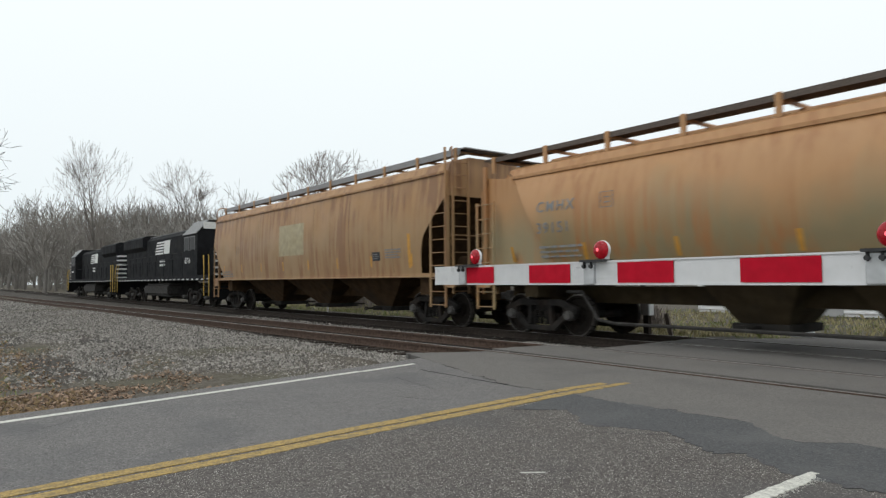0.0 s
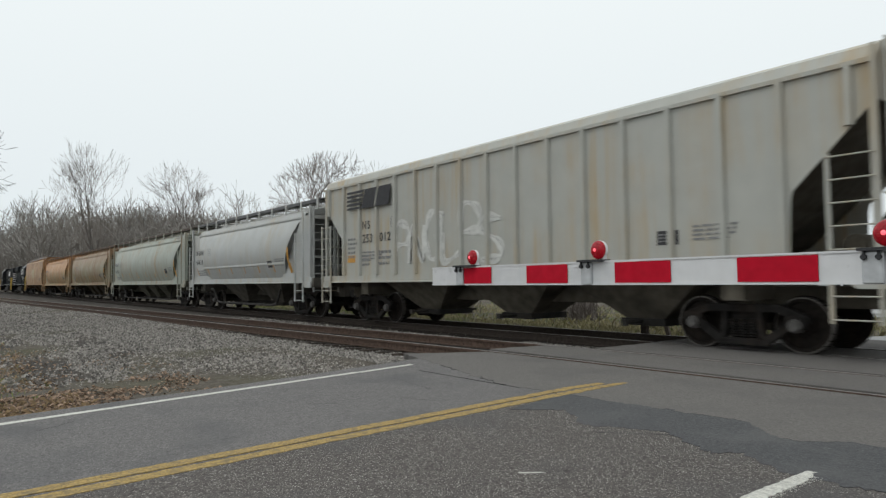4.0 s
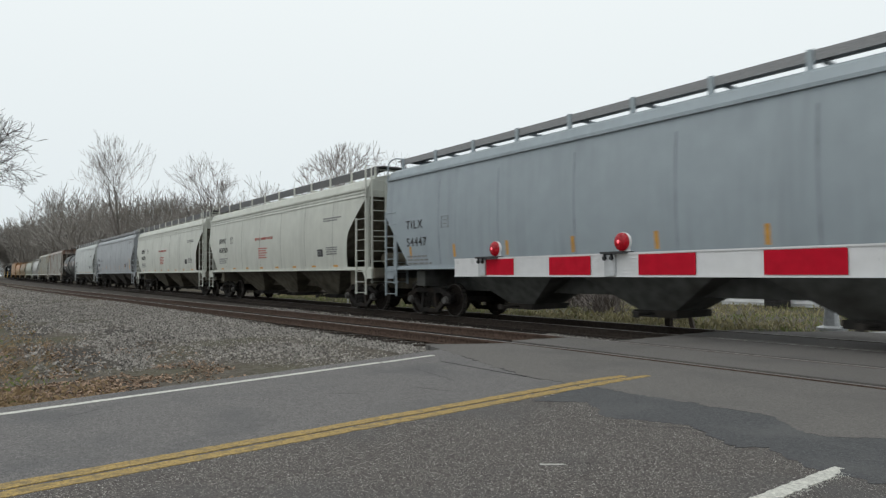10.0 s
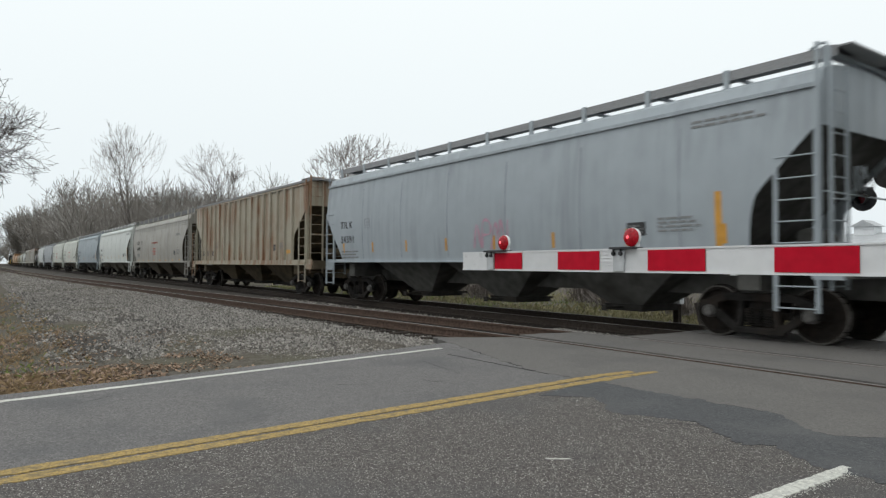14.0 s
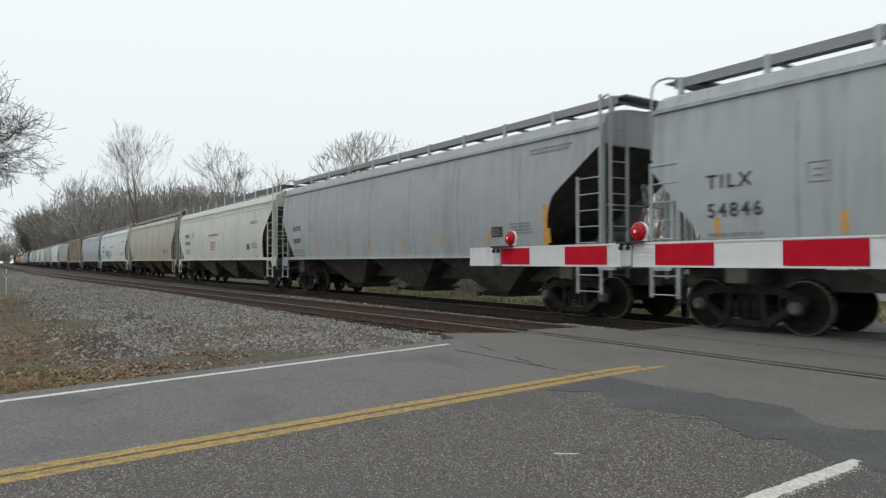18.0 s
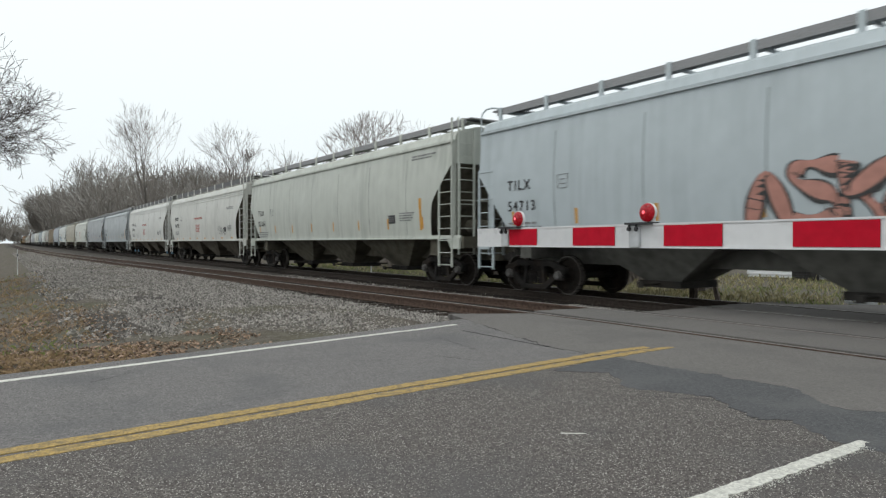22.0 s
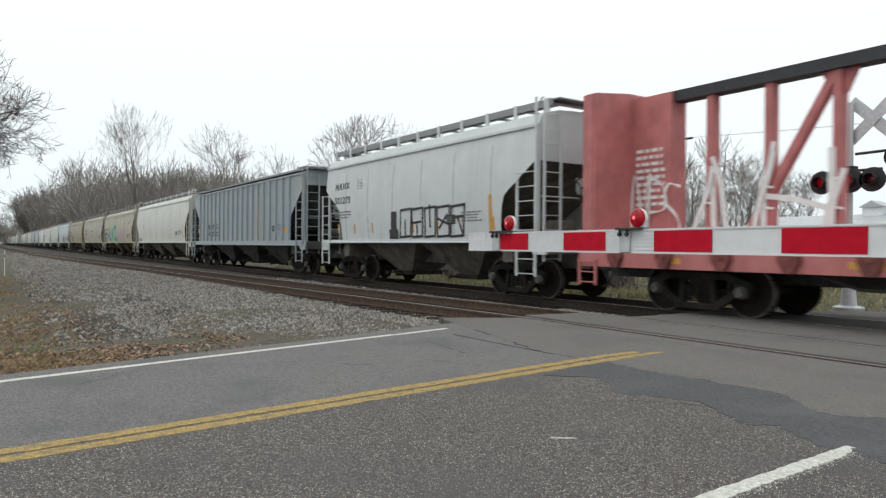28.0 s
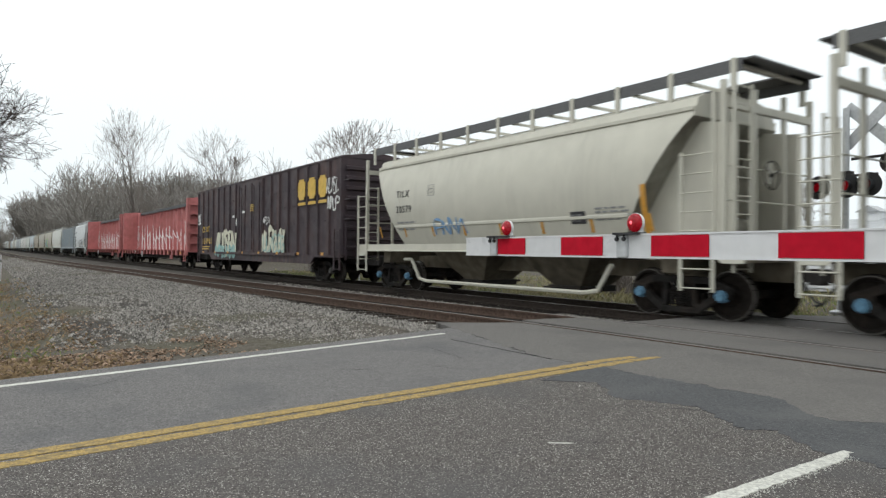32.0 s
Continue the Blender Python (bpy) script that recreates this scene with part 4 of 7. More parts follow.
    for s in (-1, 1):
        bm = bmesh.new()
        box(bm, s * hb + s * 0.02 - 0.3, s * hb + s * 0.02 + 0.3, -1.15, 1.15, zt - 0.03, zt)
        if ribs and rise < 0.2:
            box(bm, s * (hb - 0.3) - 0.42, s * (hb - 0.3) + 0.42, -1.46, 1.46, zt + 0.05, zt + 0.08)
            for x in (hb - 0.68, hb + 0.08):
                box(bm, s * x - 0.02, s * x + 0.02, -1.46, 1.46, zt - 0.02, zt + 0.05)
        part("end_walkway", bm, board, car)
    bm = bmesh.new()
    prism(bm, [(-0.42, eave + rise - 0.02), (0.42, eave + rise - 0.02), (0.36, eave + rise + 0.13), (-0.36, eave + rise + 0.13)], 0, -hbx + 0.5, hbx - 0.5)
    part("hatch_trough", bm, paint, car)
    if open_end:
        for y, s in ((-1.05, -1), (1.05, -1), (-1.05, 1), (1.05, 1)):
            if s < 0 and not plated:
                continue
            bm = bmesh.new()
            yy = y * (1.32 if plated else 1.0)
            prism(bm, [(s * (hbx - cut - 0.3), z_sill - 0.05), (s * (hb - 0.05), z_sill - 0.05), (s * (hb - 0.05), eave + (0.08 if plated else -0.35)), (s * (hbx - 0.2), eave - (0.03 if plated else 0.2))], 1, yy - 0.02, yy + 0.02)
            part("end_panel", bm, paint, car, "flat end panel behind the posts")
    if ribs:
        for s in (-1, 1):
            bm = bmesh.new()
            prism(bm, [(s * (hbx - cut), z_sill), (s * (hb - 0.1), z_sill), (s * (hb - 0.1), z_cut + 0.1)], 1, 1.28, 1.32)
            part("end_panel", bm, shaded_dirt, car, "grimy end side plate in a darkened body colour")
    # discharge bays
    x0, x1 = -hbx + cut * 0.55, hbx - cut * 0.55
    if belly and half > 8:
        x0, x1 = -3.66, 3.66
    elif half < 7.6:
        x0, x1 = -hbx + 2.2, hbx - 2.2
    else:
        x0, x1 = -half + 3.35, half - 3.35
    step = (x1 - x0) / bays
    for k in range(bays):
        a, b = x0 + step * k, x0 + step * (k + 1)
        c = (a + b) / 2
        if belly:
            a, b = c - 0.41 * step, c + 0.41 * step
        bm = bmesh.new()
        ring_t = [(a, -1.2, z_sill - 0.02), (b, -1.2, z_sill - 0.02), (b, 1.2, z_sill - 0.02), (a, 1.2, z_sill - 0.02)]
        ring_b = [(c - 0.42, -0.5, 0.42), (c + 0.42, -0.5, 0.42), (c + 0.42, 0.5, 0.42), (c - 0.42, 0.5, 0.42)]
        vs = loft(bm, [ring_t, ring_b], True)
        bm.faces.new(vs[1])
        bay = part("discharge_bay", bm, shaded_dirt, car)
        bm = bmesh.new()
        box(bm, c - 0.52, c + 0.52, -0.62, 0.62, 0.30, 0.44)
        tube(bm, (c, -1.2, 0.38), (c, 1.2, 0.38), 0.03)
        box(bm, c - 0.07, c + 0.07, -1.22, -1.16, 0.32, 0.44)
        part("outlet_gate", bm, UNDER, bay)
    # brake gear hung at the rear end
    bm = bmesh.new()
    lathe(bm, [(-0.5, 0.02), (-0.49, 0.13), (-0.44, 0.19), (-0.4, 0.2), (0.3, 0.2), (0.34, 0.19), (0.39, 0.13), (0.4, 0.02)], "y", 16, (hb - 0.75, 0, z_sill + 0.3))
    part("air_reservoir", bm, slope_mat or shaded_dirt, car, smooth=True)
    part("brake_wheel", BRAKE_ME, steel, car).location = (hb + 0.05, -0.1, z_sill + 1.25)
    bm = bmesh.new()
    box(bm, hb - 0.08, hb + 0.02, -0.2, 0.0, z_sill + 1.1, z_sill + 1.5)
    part("brake_housing", bm, steel, car)
    add_couplers(car, half)
    for s in (-1, 1):
        add_truck(car, s * (half - truck_in), caps)
    car["half"] = half
    return car, side_y, half, hb


def place(car, s0, s1):
    CARS.append((car, (s0 + s1) / 2))


CARS = []


def paint_of(name, color, rust=0.1, streak=0.25, streak_col=None, stain=None, rough=0.5, band=None):
    return mat(name, color, rough, grain=0.05, scale=2.0, stain=stain or tuple(c * 0.86 for c in color), stain_amt=0.35 + rust, stain_scale=0.5,
               streak=streak, streak_col=streak_col or tuple(c * 0.55 for c in color), band=band)


def marks(car, sy, hb, mark, number, x=1.5, z=2.74, size=0.38, gap=0.46, material=BLACK_LETTER, lift=0.006, red=False, slant=0.0):
    """The reporting mark and number near the leading end, the small data under them, a test box, reflectors."""
    y = lambda zz: sy(zz) - lift
    x0 = -hb + x
    if mark:
        letters(car, mark, x0, z, size, material, y, "reporting_mark", slant=slant, spacing=1.28)
    if number:
        letters(car, number, x0, z - gap, size, material, y, "car_number", slant=slant, spacing=1.24)
    bars(car, x0, z - gap - 0.55, 1.3, 0.3, 3, GREY_LETTER, y)
    bm = bmesh.new()
    for a, b, c, d in ((0, 0.32, 0, 0.012), (0, 0.32, 0.3, 0.312), (0, 0.012, 0, 0.312), (0.308, 0.32, 0, 0.312), (0.09, 0.24, 0.09, 0.11), (0.09, 0.24, 0.19, 0.21)):
        box(bm, x0 + 1.75 + a, x0 + 1.75 + b, y(z) - 0.002, y(z) + 0.006, z - 0.05 + c, z - 0.05 + d)
    part("test_stencil", bm, GREY_LETTER, car)
    bars(car, hb - 2.9, 1.88, 0.9, 0.3, 4, GREY_LETTER, y)
    plate(car, hb - 3.62, hb - 3.18, 1.84, 2.10, BLACK_LETTER, y, "consolidated_stencil", "black stencil panel")
    bars(car, hb - 3.58, 1.88, 0.36, 0.18, 3, GREY_LETTER, lambda zz: sy(zz) - lift - 0.003)
    if mark and size < 0.4 and hb > 7:
        bars(car, hb - (3.1 if size > 0.35 else 2.2), 3.05 if size > 0.35 else 3.7, 1.45, 0.17, 2, GREY_LETTER, y)
    if red:
        letters(car, "DO NOT HAMMER ON CAR", -1.75, 2.70, 0.155, RED_LETTER, y, "warning_lettering", spacing=1.1)
        bars(car, -1.35, 1.88, 1.1, 0.5, 5, RED_LETTER, y)


def reflectors(car, sy, hb, n=8, z=1.65, h=0.34, tall=True, flat=False):
    y = lambda zz: sy(zz) - 0.005
    if flat:
        for k in range(n):
            x = -hb + 1.6 + (2 * hb - 4.0) * k / (n - 1)
            plate(car, x, x + 0.34, 1.455, 1.525, ORANGE, y, "reflector", "small amber reflector")
        return
    for k in range(n):
        x = -hb + 1.0 + (2 * hb - 2.6) * k / (n - 1)
        plate(car, x, x + 0.09, z, z + h, ORANGE, y, "reflector", "amber reflector strip")
    if tall:
        plate(car, hb - 1.72, hb - 1.59, 1.6, 2.55, ORANGE, y, "reflector", "tall amber reflector strip")


# each hopper: where it starts and ends along the train, its colour, rust, marks and kind
LEADING_CARS = [
    dict(s=(-31.9, -12.72), c=(0.39, 0.245, 0.12), patch=(0.34, 0.18, 0.075), streak=1.3, sc=(0.25, 0.125, 0.055), band=((0.42, 0.22, 0.085), 2.6, 3.6, 0.6), label="rust-stained tan covered hopper with faded sides", lines=False),
    dict(s=(-12.72, 5.91), c=(0.31, 0.245, 0.135), patch=(0.34, 0.21, 0.095), streak=1.0, sc=(0.36, 0.17, 0.065), band=((0.46, 0.235, 0.095), 2.1, 3.0, 0.85), mark="CMHX", num="39151", ts=0.32, label="orange-tan covered hopper streaked with rust", cyl=True, ink=GREY_LETTER),
    dict(s=(5.91, 24.68), c=(0.275, 0.24, 0.15), patch=(0.225, 0.15, 0.08), streak=1.2, sc=(0.21, 0.11, 0.05), band=((0.28, 0.15, 0.07), 2.6, 3.5, 0.55), label="brown covered hopper with rust patches and open ends", cyl=True),
    dict(s=(24.68, 43.36), c=(0.37, 0.40, 0.35), streak=0.6, sc=(0.30, 0.20, 0.10), mark="NAHX", num="66848", tx=1.3, tz=2.5, ts=0.34, ink=GREY_LETTER, label="grey-green covered hopper with rust patches", cyl=True),
    dict(s=(43.36, 57.95), c=(0.42, 0.43, 0.42), streak=0.35, sc=(0.40, 0.32, 0.20), mark="NAHX", num="94614", tx=1.1, tz=2.62, ts=0.33, label="short white covered hopper with a pale rust stain", cyl=True),
    dict(s=(57.95, 75.6), c=(0.45, 0.45, 0.41), streak=0.5, sc=(0.40, 0.29, 0.15), num="253012", label="beige ribbed covered hopper with black bars and sprayed paint", rib=17, tz=2.86, eave=4.33, deck=0.2, gap=0.55, scoop=((1.25, 3.75, 2.5), (1.25, 3.75, 2.5))),
]
CREAM_CARS = [
    dict(s=(75.6, 94.37), c=(0.45, 0.45, 0.42), streak=0.9, sc=(0.22, 0.12, 0.075), band=((0.17, 0.07, 0.04), 4.0, 4.7, 0.8), label="pale grey ribbed covered hopper streaked with rust", rib=19, scoop=((1.2, 3.6, 2.4), (2.2, 4.1, 1.7))),
    dict(s=(107.72, 123.9), c=(0.47, 0.49, 0.48), streak=0.12, mark="ACFX", num="27839", tx=0.75, tz=2.45, ts=0.36, label="clean light grey covered hopper"),
    dict(s=(123.9, 143.17), c=(0.36, 0.38, 0.40), streak=0.35, mark="TILX", num="54755", label="blue-grey covered hopper with dark soot streaks", lines=False),
    dict(s=(143.17, 161.59), c=(0.53, 0.54, 0.485), streak=0.25, mark="SHPX", num="455202", red=True, label="cream covered hopper with red stencilling"),
    dict(s=(161.59, 179.79), c=(0.52, 0.53, 0.475), streak=0.25, mark="SHPX", num="454969", red=True, label="cream covered hopper with red warning lettering"),
    dict(s=(179.79, 198.73), c=(0.33, 0.38, 0.41), streak=0.2, mark="TILX", num="54447", label="slate blue-grey covered hopper", lines=False),
]
MIDDLE_CARS = [
    dict(s=(198.73, 217.7), c=(0.55, 0.57, 0.54), streak=0.15, mark="AGPX", num="11744", tx=1.0, ts=0.29, label="off-white covered hopper with amber strips", lines=False),
    dict(s=(217.7, 236.6), c=(0.35, 0.33, 0.29), streak=0.5, mark="CEFX", num="351489", label="dusty beige-grey covered hopper", red=True),
    dict(s=(236.4, 254.65), c=(0.37, 0.33, 0.25), streak=1.1, sc=(0.21, 0.105, 0.05), num="512732", label="tan ribbed covered hopper with heavy rust streaks", rib=17, inset=1.45, panel=0, eave=4.44, deck=0.15, gap=1.0, truck=2.48, scoop=((1.33, 3.56, 2.42), (1.33, 3.56, 2.42))),
    dict(s=(255.15, 273.79), c=(0.37, 0.41, 0.44), streak=0.3, mark="TILX", num="54391", label="pale blue-grey covered hopper with pink scrawl", lines=False),
    dict(s=(273.79, 292.85), c=(0.55, 0.57, 0.54), streak=0.2, mark="SHPX", num="454918", red=True, label="off-white covered hopper with blue graffiti"),
    dict(s=(292.85, 311.89), c=(0.42, 0.39, 0.31), streak=0.35, label="tan covered hopper with dusty sides", lines=False),
]
WHITE_CARS = [
    dict(s=(311.89, 330.87), c=(0.53, 0.54, 0.49), streak=0.2, mark="SHPX", num="455195", red=True, label="cream covered hopper with red stencilling"),
    dict(s=(330.87, 350.16), c=(0.37, 0.39, 0.40), streak=0.35, mark="AGPX", num="70087", ts=0.28, label="grey covered hopper with sooty streaks", lines=False),
    dict(s=(350.16, 368.86), c=(0.40, 0.43, 0.44), streak=0.35, mark="TILX", num="54846", label="blue-grey covered hopper with amber strips", lines=False),
    dict(s=(368.86, 387.87), c=(0.56, 0.56, 0.53), streak=0.2, mark="SHPX", num="454904", red=True, tx=1.75, caps="blue", label="white covered hopper with a grey scrawl"),
    dict(s=(387.87, 406.89), c=(0.54, 0.54, 0.50), streak=0.3, mark="SHPX", num="454952", red=True, label="off-white covered hopper with red stencilling"),
    dict(s=(406.89, 425.92), c=(0.48, 0.50, 0.45), streak=0.35, mark="TILX", num="55361", label="pale beige covered hopper with sooty streaks", lines=False),
]
TAN_CARS = [
    dict(s=(425.92, 445.0), c=(0.43, 0.48, 0.50), streak=0.2, mark="TILX", num="54713", label="pale blue covered hopper with pink and black graffiti", lines=False),
    dict(s=(445.0, 464.09), c=(0.34, 0.29, 0.21), streak=0.5, mark="NDYX", num="840255", label="brown-tan covered hopper with white and black graffiti"),
    dict(s=(464.09, 483.12), c=(0.40, 0.37, 0.30), streak=0.5, mark="CITX", num="222053", red=True, label="dusty beige covered hopper with black scrawl"),
    dict(s=(483.12, 502.1), c=(0.43, 0.39, 0.30), streak=0.45, mark="NDYX", num="840298", tx=0.5, tz=2.62, label="tan covered hopper with blue and green graffiti"),
    dict(s=(502.1, 521.04), c=(0.56, 0.56, 0.51), streak=0.2, label="off-white covered hopper with amber strips", lines=False),
]
LAST_CARS = [
    dict(s=(520.6, 539.2), c=(0.32, 0.37, 0.40), streak=0.5, sc=(0.36, 0.34, 0.30), mark="MWCX", num="462801", label="faded blue-grey ribbed covered hopper", rib=19, inset=1.5, eave=4.16, deck=0.2, gap=0.7, truck=2.2, scoop=((1.43, 3.68, 2.46), (1.43, 3.68, 2.46))),
    dict(s=(540.02, 553.1), c=(0.55, 0.57, 0.57), streak=0.12, mark="NAHX", num="503273", tx=0.8, tz=3.22, label="short white covered hopper with black graffiti", caps="grey", lines=False, scoop=((1.28, 3.25, 2.4), (1.28, 3.25, 2.4))),
    dict(s=(626.2, 641.0), c=(0.53, 0.51, 0.435), streak=0.15, mark="TILX", num="30579", tx=2.2, tz=2.85, ts=0.29, caps="blue", label="cream round-sided covered hopper with blue scrawl", cyl=True),
    dict(s=(641.0, 655.4), c=(0.53, 0.51, 0.435), streak=0.15, caps="blue", label="cream round-sided covered hopper", cyl=True),
]
HOPPERS = LEADING_CARS + CREAM_CARS + MIDDLE_CARS + WHITE_CARS + TAN_CARS + LAST_CARS
BUILT = {}
for k, o in enumerate(HOPPERS):
    pale = min(o["c"]) > 0.41
    pm = paint_of("car_paint", tuple((1.0 if pale else 0.88) * v for v in o["c"]), 0.2 if o.get("patch") else 0.0, o["streak"], o.get("sc"), o.get("patch"), band=o.get("band"))
    # underside: body colour cut to about a quarter, for dirt and the shade below the car
    shaded_dm = mat("shaded_dusty_underside", tuple((0.6 if o.get("patch") else 1.0) * q * v + 0.007 for v, q in zip(o["c"], (0.25, 0.22, 0.19))), 0.85, grain=0.25, scale=4, stain=(0.03, 0.026, 0.022), stain_amt=0.5, stain_scale=0.8)
    s0, s1 = o["s"]
    x, z, size, gap = 1.41, 2.74, 0.36, 0.46
    if o.get("cyl"):
        # the slope sheets take half the body colour, with dark brown stains
        car, sy, half, hb = hopper_car("covered_hopper", s0, s1, pm, o["label"], shaded_dirt=shaded_dm, cut=1.6, power=1.15 if s0 > 300 else 1.35, z_cut=3.75, open_end=True, roof_lines=False, slope_mat=mat("darkened_slope_sheet", tuple(0.5 * v for v in o["c"]), 0.85, grain=0.2, scale=4, stain=(0.06, 0.045, 0.035), stain_amt=0.5, stain_scale=0.9),
                                       bays=3 if s1 - s0 > 16 else 2, belly=0.58, caps=o.get("caps", "grey"), eave=3.9 if s0 > 300 else 3.62, rise=0.36, walk_up=0.74 if s0 > 300 else 0.60,
                                       fascia=0.22 if s0 > 300 else 0.10, ridge=1.98 if s0 > 43 else 0.0, plated=s0 < 300, end_gap=0.85 if s0 > 300 else 0.6, board=GRATE if s0 > 43 else RUSTY_GRATE)
        x, z = 1.9, 2.70
    elif o.get("rib"):
        car, sy, half, hb = hopper_car("covered_hopper", s0, s1, pm, o["label"], shaded_dirt=shaded_dm, power=1.0, roof_lines=False, round_side=0.0, ribs=o["rib"], board=PALE_GRATE if o.get("inset") else GRATE, rise=0.14 if o.get("inset") else 0.42, eave=o.get("eave", 4.3), walk_up=o.get("deck", 0.42), fascia=0.07,
                                       scoop=o.get("scoop"), end_gap=o.get("gap", 0.8), rib_in=o.get("inset", 0.35), truck_in=o.get("truck", 2.85))
        x, z, gap = 2.3, 2.12, 0.42
    else:
        car, sy, half, hb = hopper_car("covered_hopper", s0, s1, pm, o["label"], shaded_dirt=shaded_dm, scoop=o.get("scoop") or (((1.0, 2.95, 1.5), (1.36, 3.72, 2.45)) if o.get("lines", True) else ((1.0, 2.95, 1.5), (1.65, 3.7, 2.55)) if o.get("mark") == "AGPX" else ((1.0, 2.95, 1.5), (1.12, 3.45, 2.3))), sill_drop=0.09, nose=0.3 if s1 - s0 > 16 else 0.0, soot=mat("sooty_paint", tuple(0.62 * v for v in o["c"]), 0.6, grain=0.25, scale=3),
                                       board=GRATE if o.get("lines", True) else PALE_GRATE, roof_lines=o.get("lines", True), eave=4.0 if o.get("lines", True) else 4.08, rise=0.46 if o.get("lines", True) else 0.42, walk_up=0.70 if o.get("lines", True) else 0.62, fascia=0.26 if o.get("lines", True) else 0.16, caps=o.get("caps", "grey"), bays=3 if s1 - s0 > 16 else 2)
        if not o.get("lines", True):
            x, z, size, gap = 0.86, 2.50, 0.34, 0.50
    x, z, size = o.get("tx", x), o.get("tz", z), o.get("ts", size)
    lift = 0.008
    if o.get("rib") and o.get("num"):
        # the stencils stand in the panels between the ribs
        n_r = o["rib"]
        edge = o.get("inset", 0.35)
        step = 2 * (hb - edge) / (n_r - 1)
        for line, zz in ((o.get("mark"), z), (o["num"], z - gap)):
            for j in range(3):
                if line:
                    bit = [line[:1], line[1:2], line[2:]][j] if len(line) == 4 else line[2 * j:2 * j + 2]
                    if k == 5:
                        bit = (line[:3], line[3:], "")[j]
                    letters(car, bit, -hb + edge + step * (o.get("panel", 2) + j) + (0.12 if k == 5 or edge > 1 else 0.3), zz, size, o.get("ink", BLACK_LETTER), lambda q: sy(q) - 0.008, "car_number", spacing=1.15)
    marks(car, sy, hb, None if o.get("rib") else o.get("mark"), None if o.get("rib") else o.get("num"), material=o.get("ink", BLACK_LETTER), red=o.get("red", False), x=x, z=z, size=size, gap=gap, lift=lift)
    if not o.get("rib"):
        reflectors(car, sy, hb, flat=o.get("lines", True) and not o.get("cyl"))
    BUILT[k] = (car, sy, half, hb)
    place(car, s0, s1)


def spray(name, color):
    return mat(name, color, 0.6, grain=0.15, scale=5)


BLUE_SPRAY, PINK_SPRAY, GREEN_SPRAY = spray("blue_spray", (0.06, 0.16, 0.36)), spray("pink_spray", (0.40, 0.19, 0.15)), spray("green_spray", (0.30, 0.50, 0.12))
DARK_SPRAY, PALE_SPRAY, GREY_SPRAY, ROSE_SPRAY = spray("black_spray", (0.03, 0.03, 0.03)), spray("pale_spray", (0.55, 0.55, 0.52)), spray("grey_spray", (0.26, 0.26, 0.25)), spray("rose_spray", (0.45, 0.26, 0.32))
AQUA_SPRAY = spray("aqua_spray", (0.10, 0.30, 0.42))
TAGS_FIRST = [(5, 4.8, 1.7, 4.5, 1.4, PALE_SPRAY, 2, 6, 0.12), (5, 4.85, 1.7, 4.5, 1.4, GREY_SPRAY, 2, 6, 0.03),
        (15, 9.3, 1.62, 1.35, 0.75, ROSE_SPRAY, 4, 4, 0.035), (16, 4.6, 1.62, 3.1, 0.85, AQUA_SPRAY, 5, 5, 0.15), (16, 4.6, 1.62, 3.1, 0.85, DARK_SPRAY, 5, 5, 0.065),
        (21, 4.75, 1.68, 0.95, 0.4, GREY_SPRAY, 7, 5, 0.022)]
TAGS_MIDDLE = [(24, 8.0, 1.46, 3.6, 1.1, DARK_SPRAY, 8, 5, 0.17), (24, 8.0, 1.48, 3.6, 1.1, PINK_SPRAY, 8, 5, 0.12),
        (24, 12.2, 1.48, 4.4, 1.05, DARK_SPRAY, 9, 5, 0.032), (24, 16.3, 2.0, 0.8, 0.5, DARK_SPRAY, 21, 3, 0.018),
        (25, 4.75, 1.62, 1.95, 0.8, DARK_SPRAY, 10, 5, 0.12), (25, 4.75, 1.62, 1.95, 0.8, PALE_SPRAY, 10, 5, 0.05), (26, 3.6, 1.7, 2.9, 0.5, DARK_SPRAY, 12, 5, 0.018), (26, 8.3, 1.6, 0.9, 0.5, ROSE_SPRAY, 22, 3, 0.02)]
TAGS_LAST = [(27, 3.0, 1.7, 1.3, 0.6, BLUE_SPRAY, 13, 4, 0.05), (27, 4.1, 1.5, 5.6, 1.7, GREEN_SPRAY, 14, 4, 0.36), (27, 4.2, 1.55, 5.4, 1.55, BLUE_SPRAY, 14, 4, 0.25), (27, 9.9, 1.6, 2.5, 1.2, ROSE_SPRAY, 16, 3, 0.15),
        (31, 5.05, 1.66, 1.45, 0.5, spray("light_blue_spray", (0.16, 0.30, 0.50)), 19, 4, 0.04),
        (22, 13.5, 1.7, 1.6, 0.45, DARK_SPRAY, 20, 4, 0.02)]
for k, a, z, w, h, m, seed, strokes, thick in TAGS_FIRST + TAGS_MIDDLE + TAGS_LAST:
    car, sy, half, hb = BUILT[k]
    scrawl(car, a - half, z, w, h, m, lambda q, sy=sy, off=seed * 0.0006: sy(q) - 0.008 - off, seed, strokes, thick)
# a row of boxy outlined shapes and a filled column on the short white hopper
car, sy, half, hb = BUILT[30]


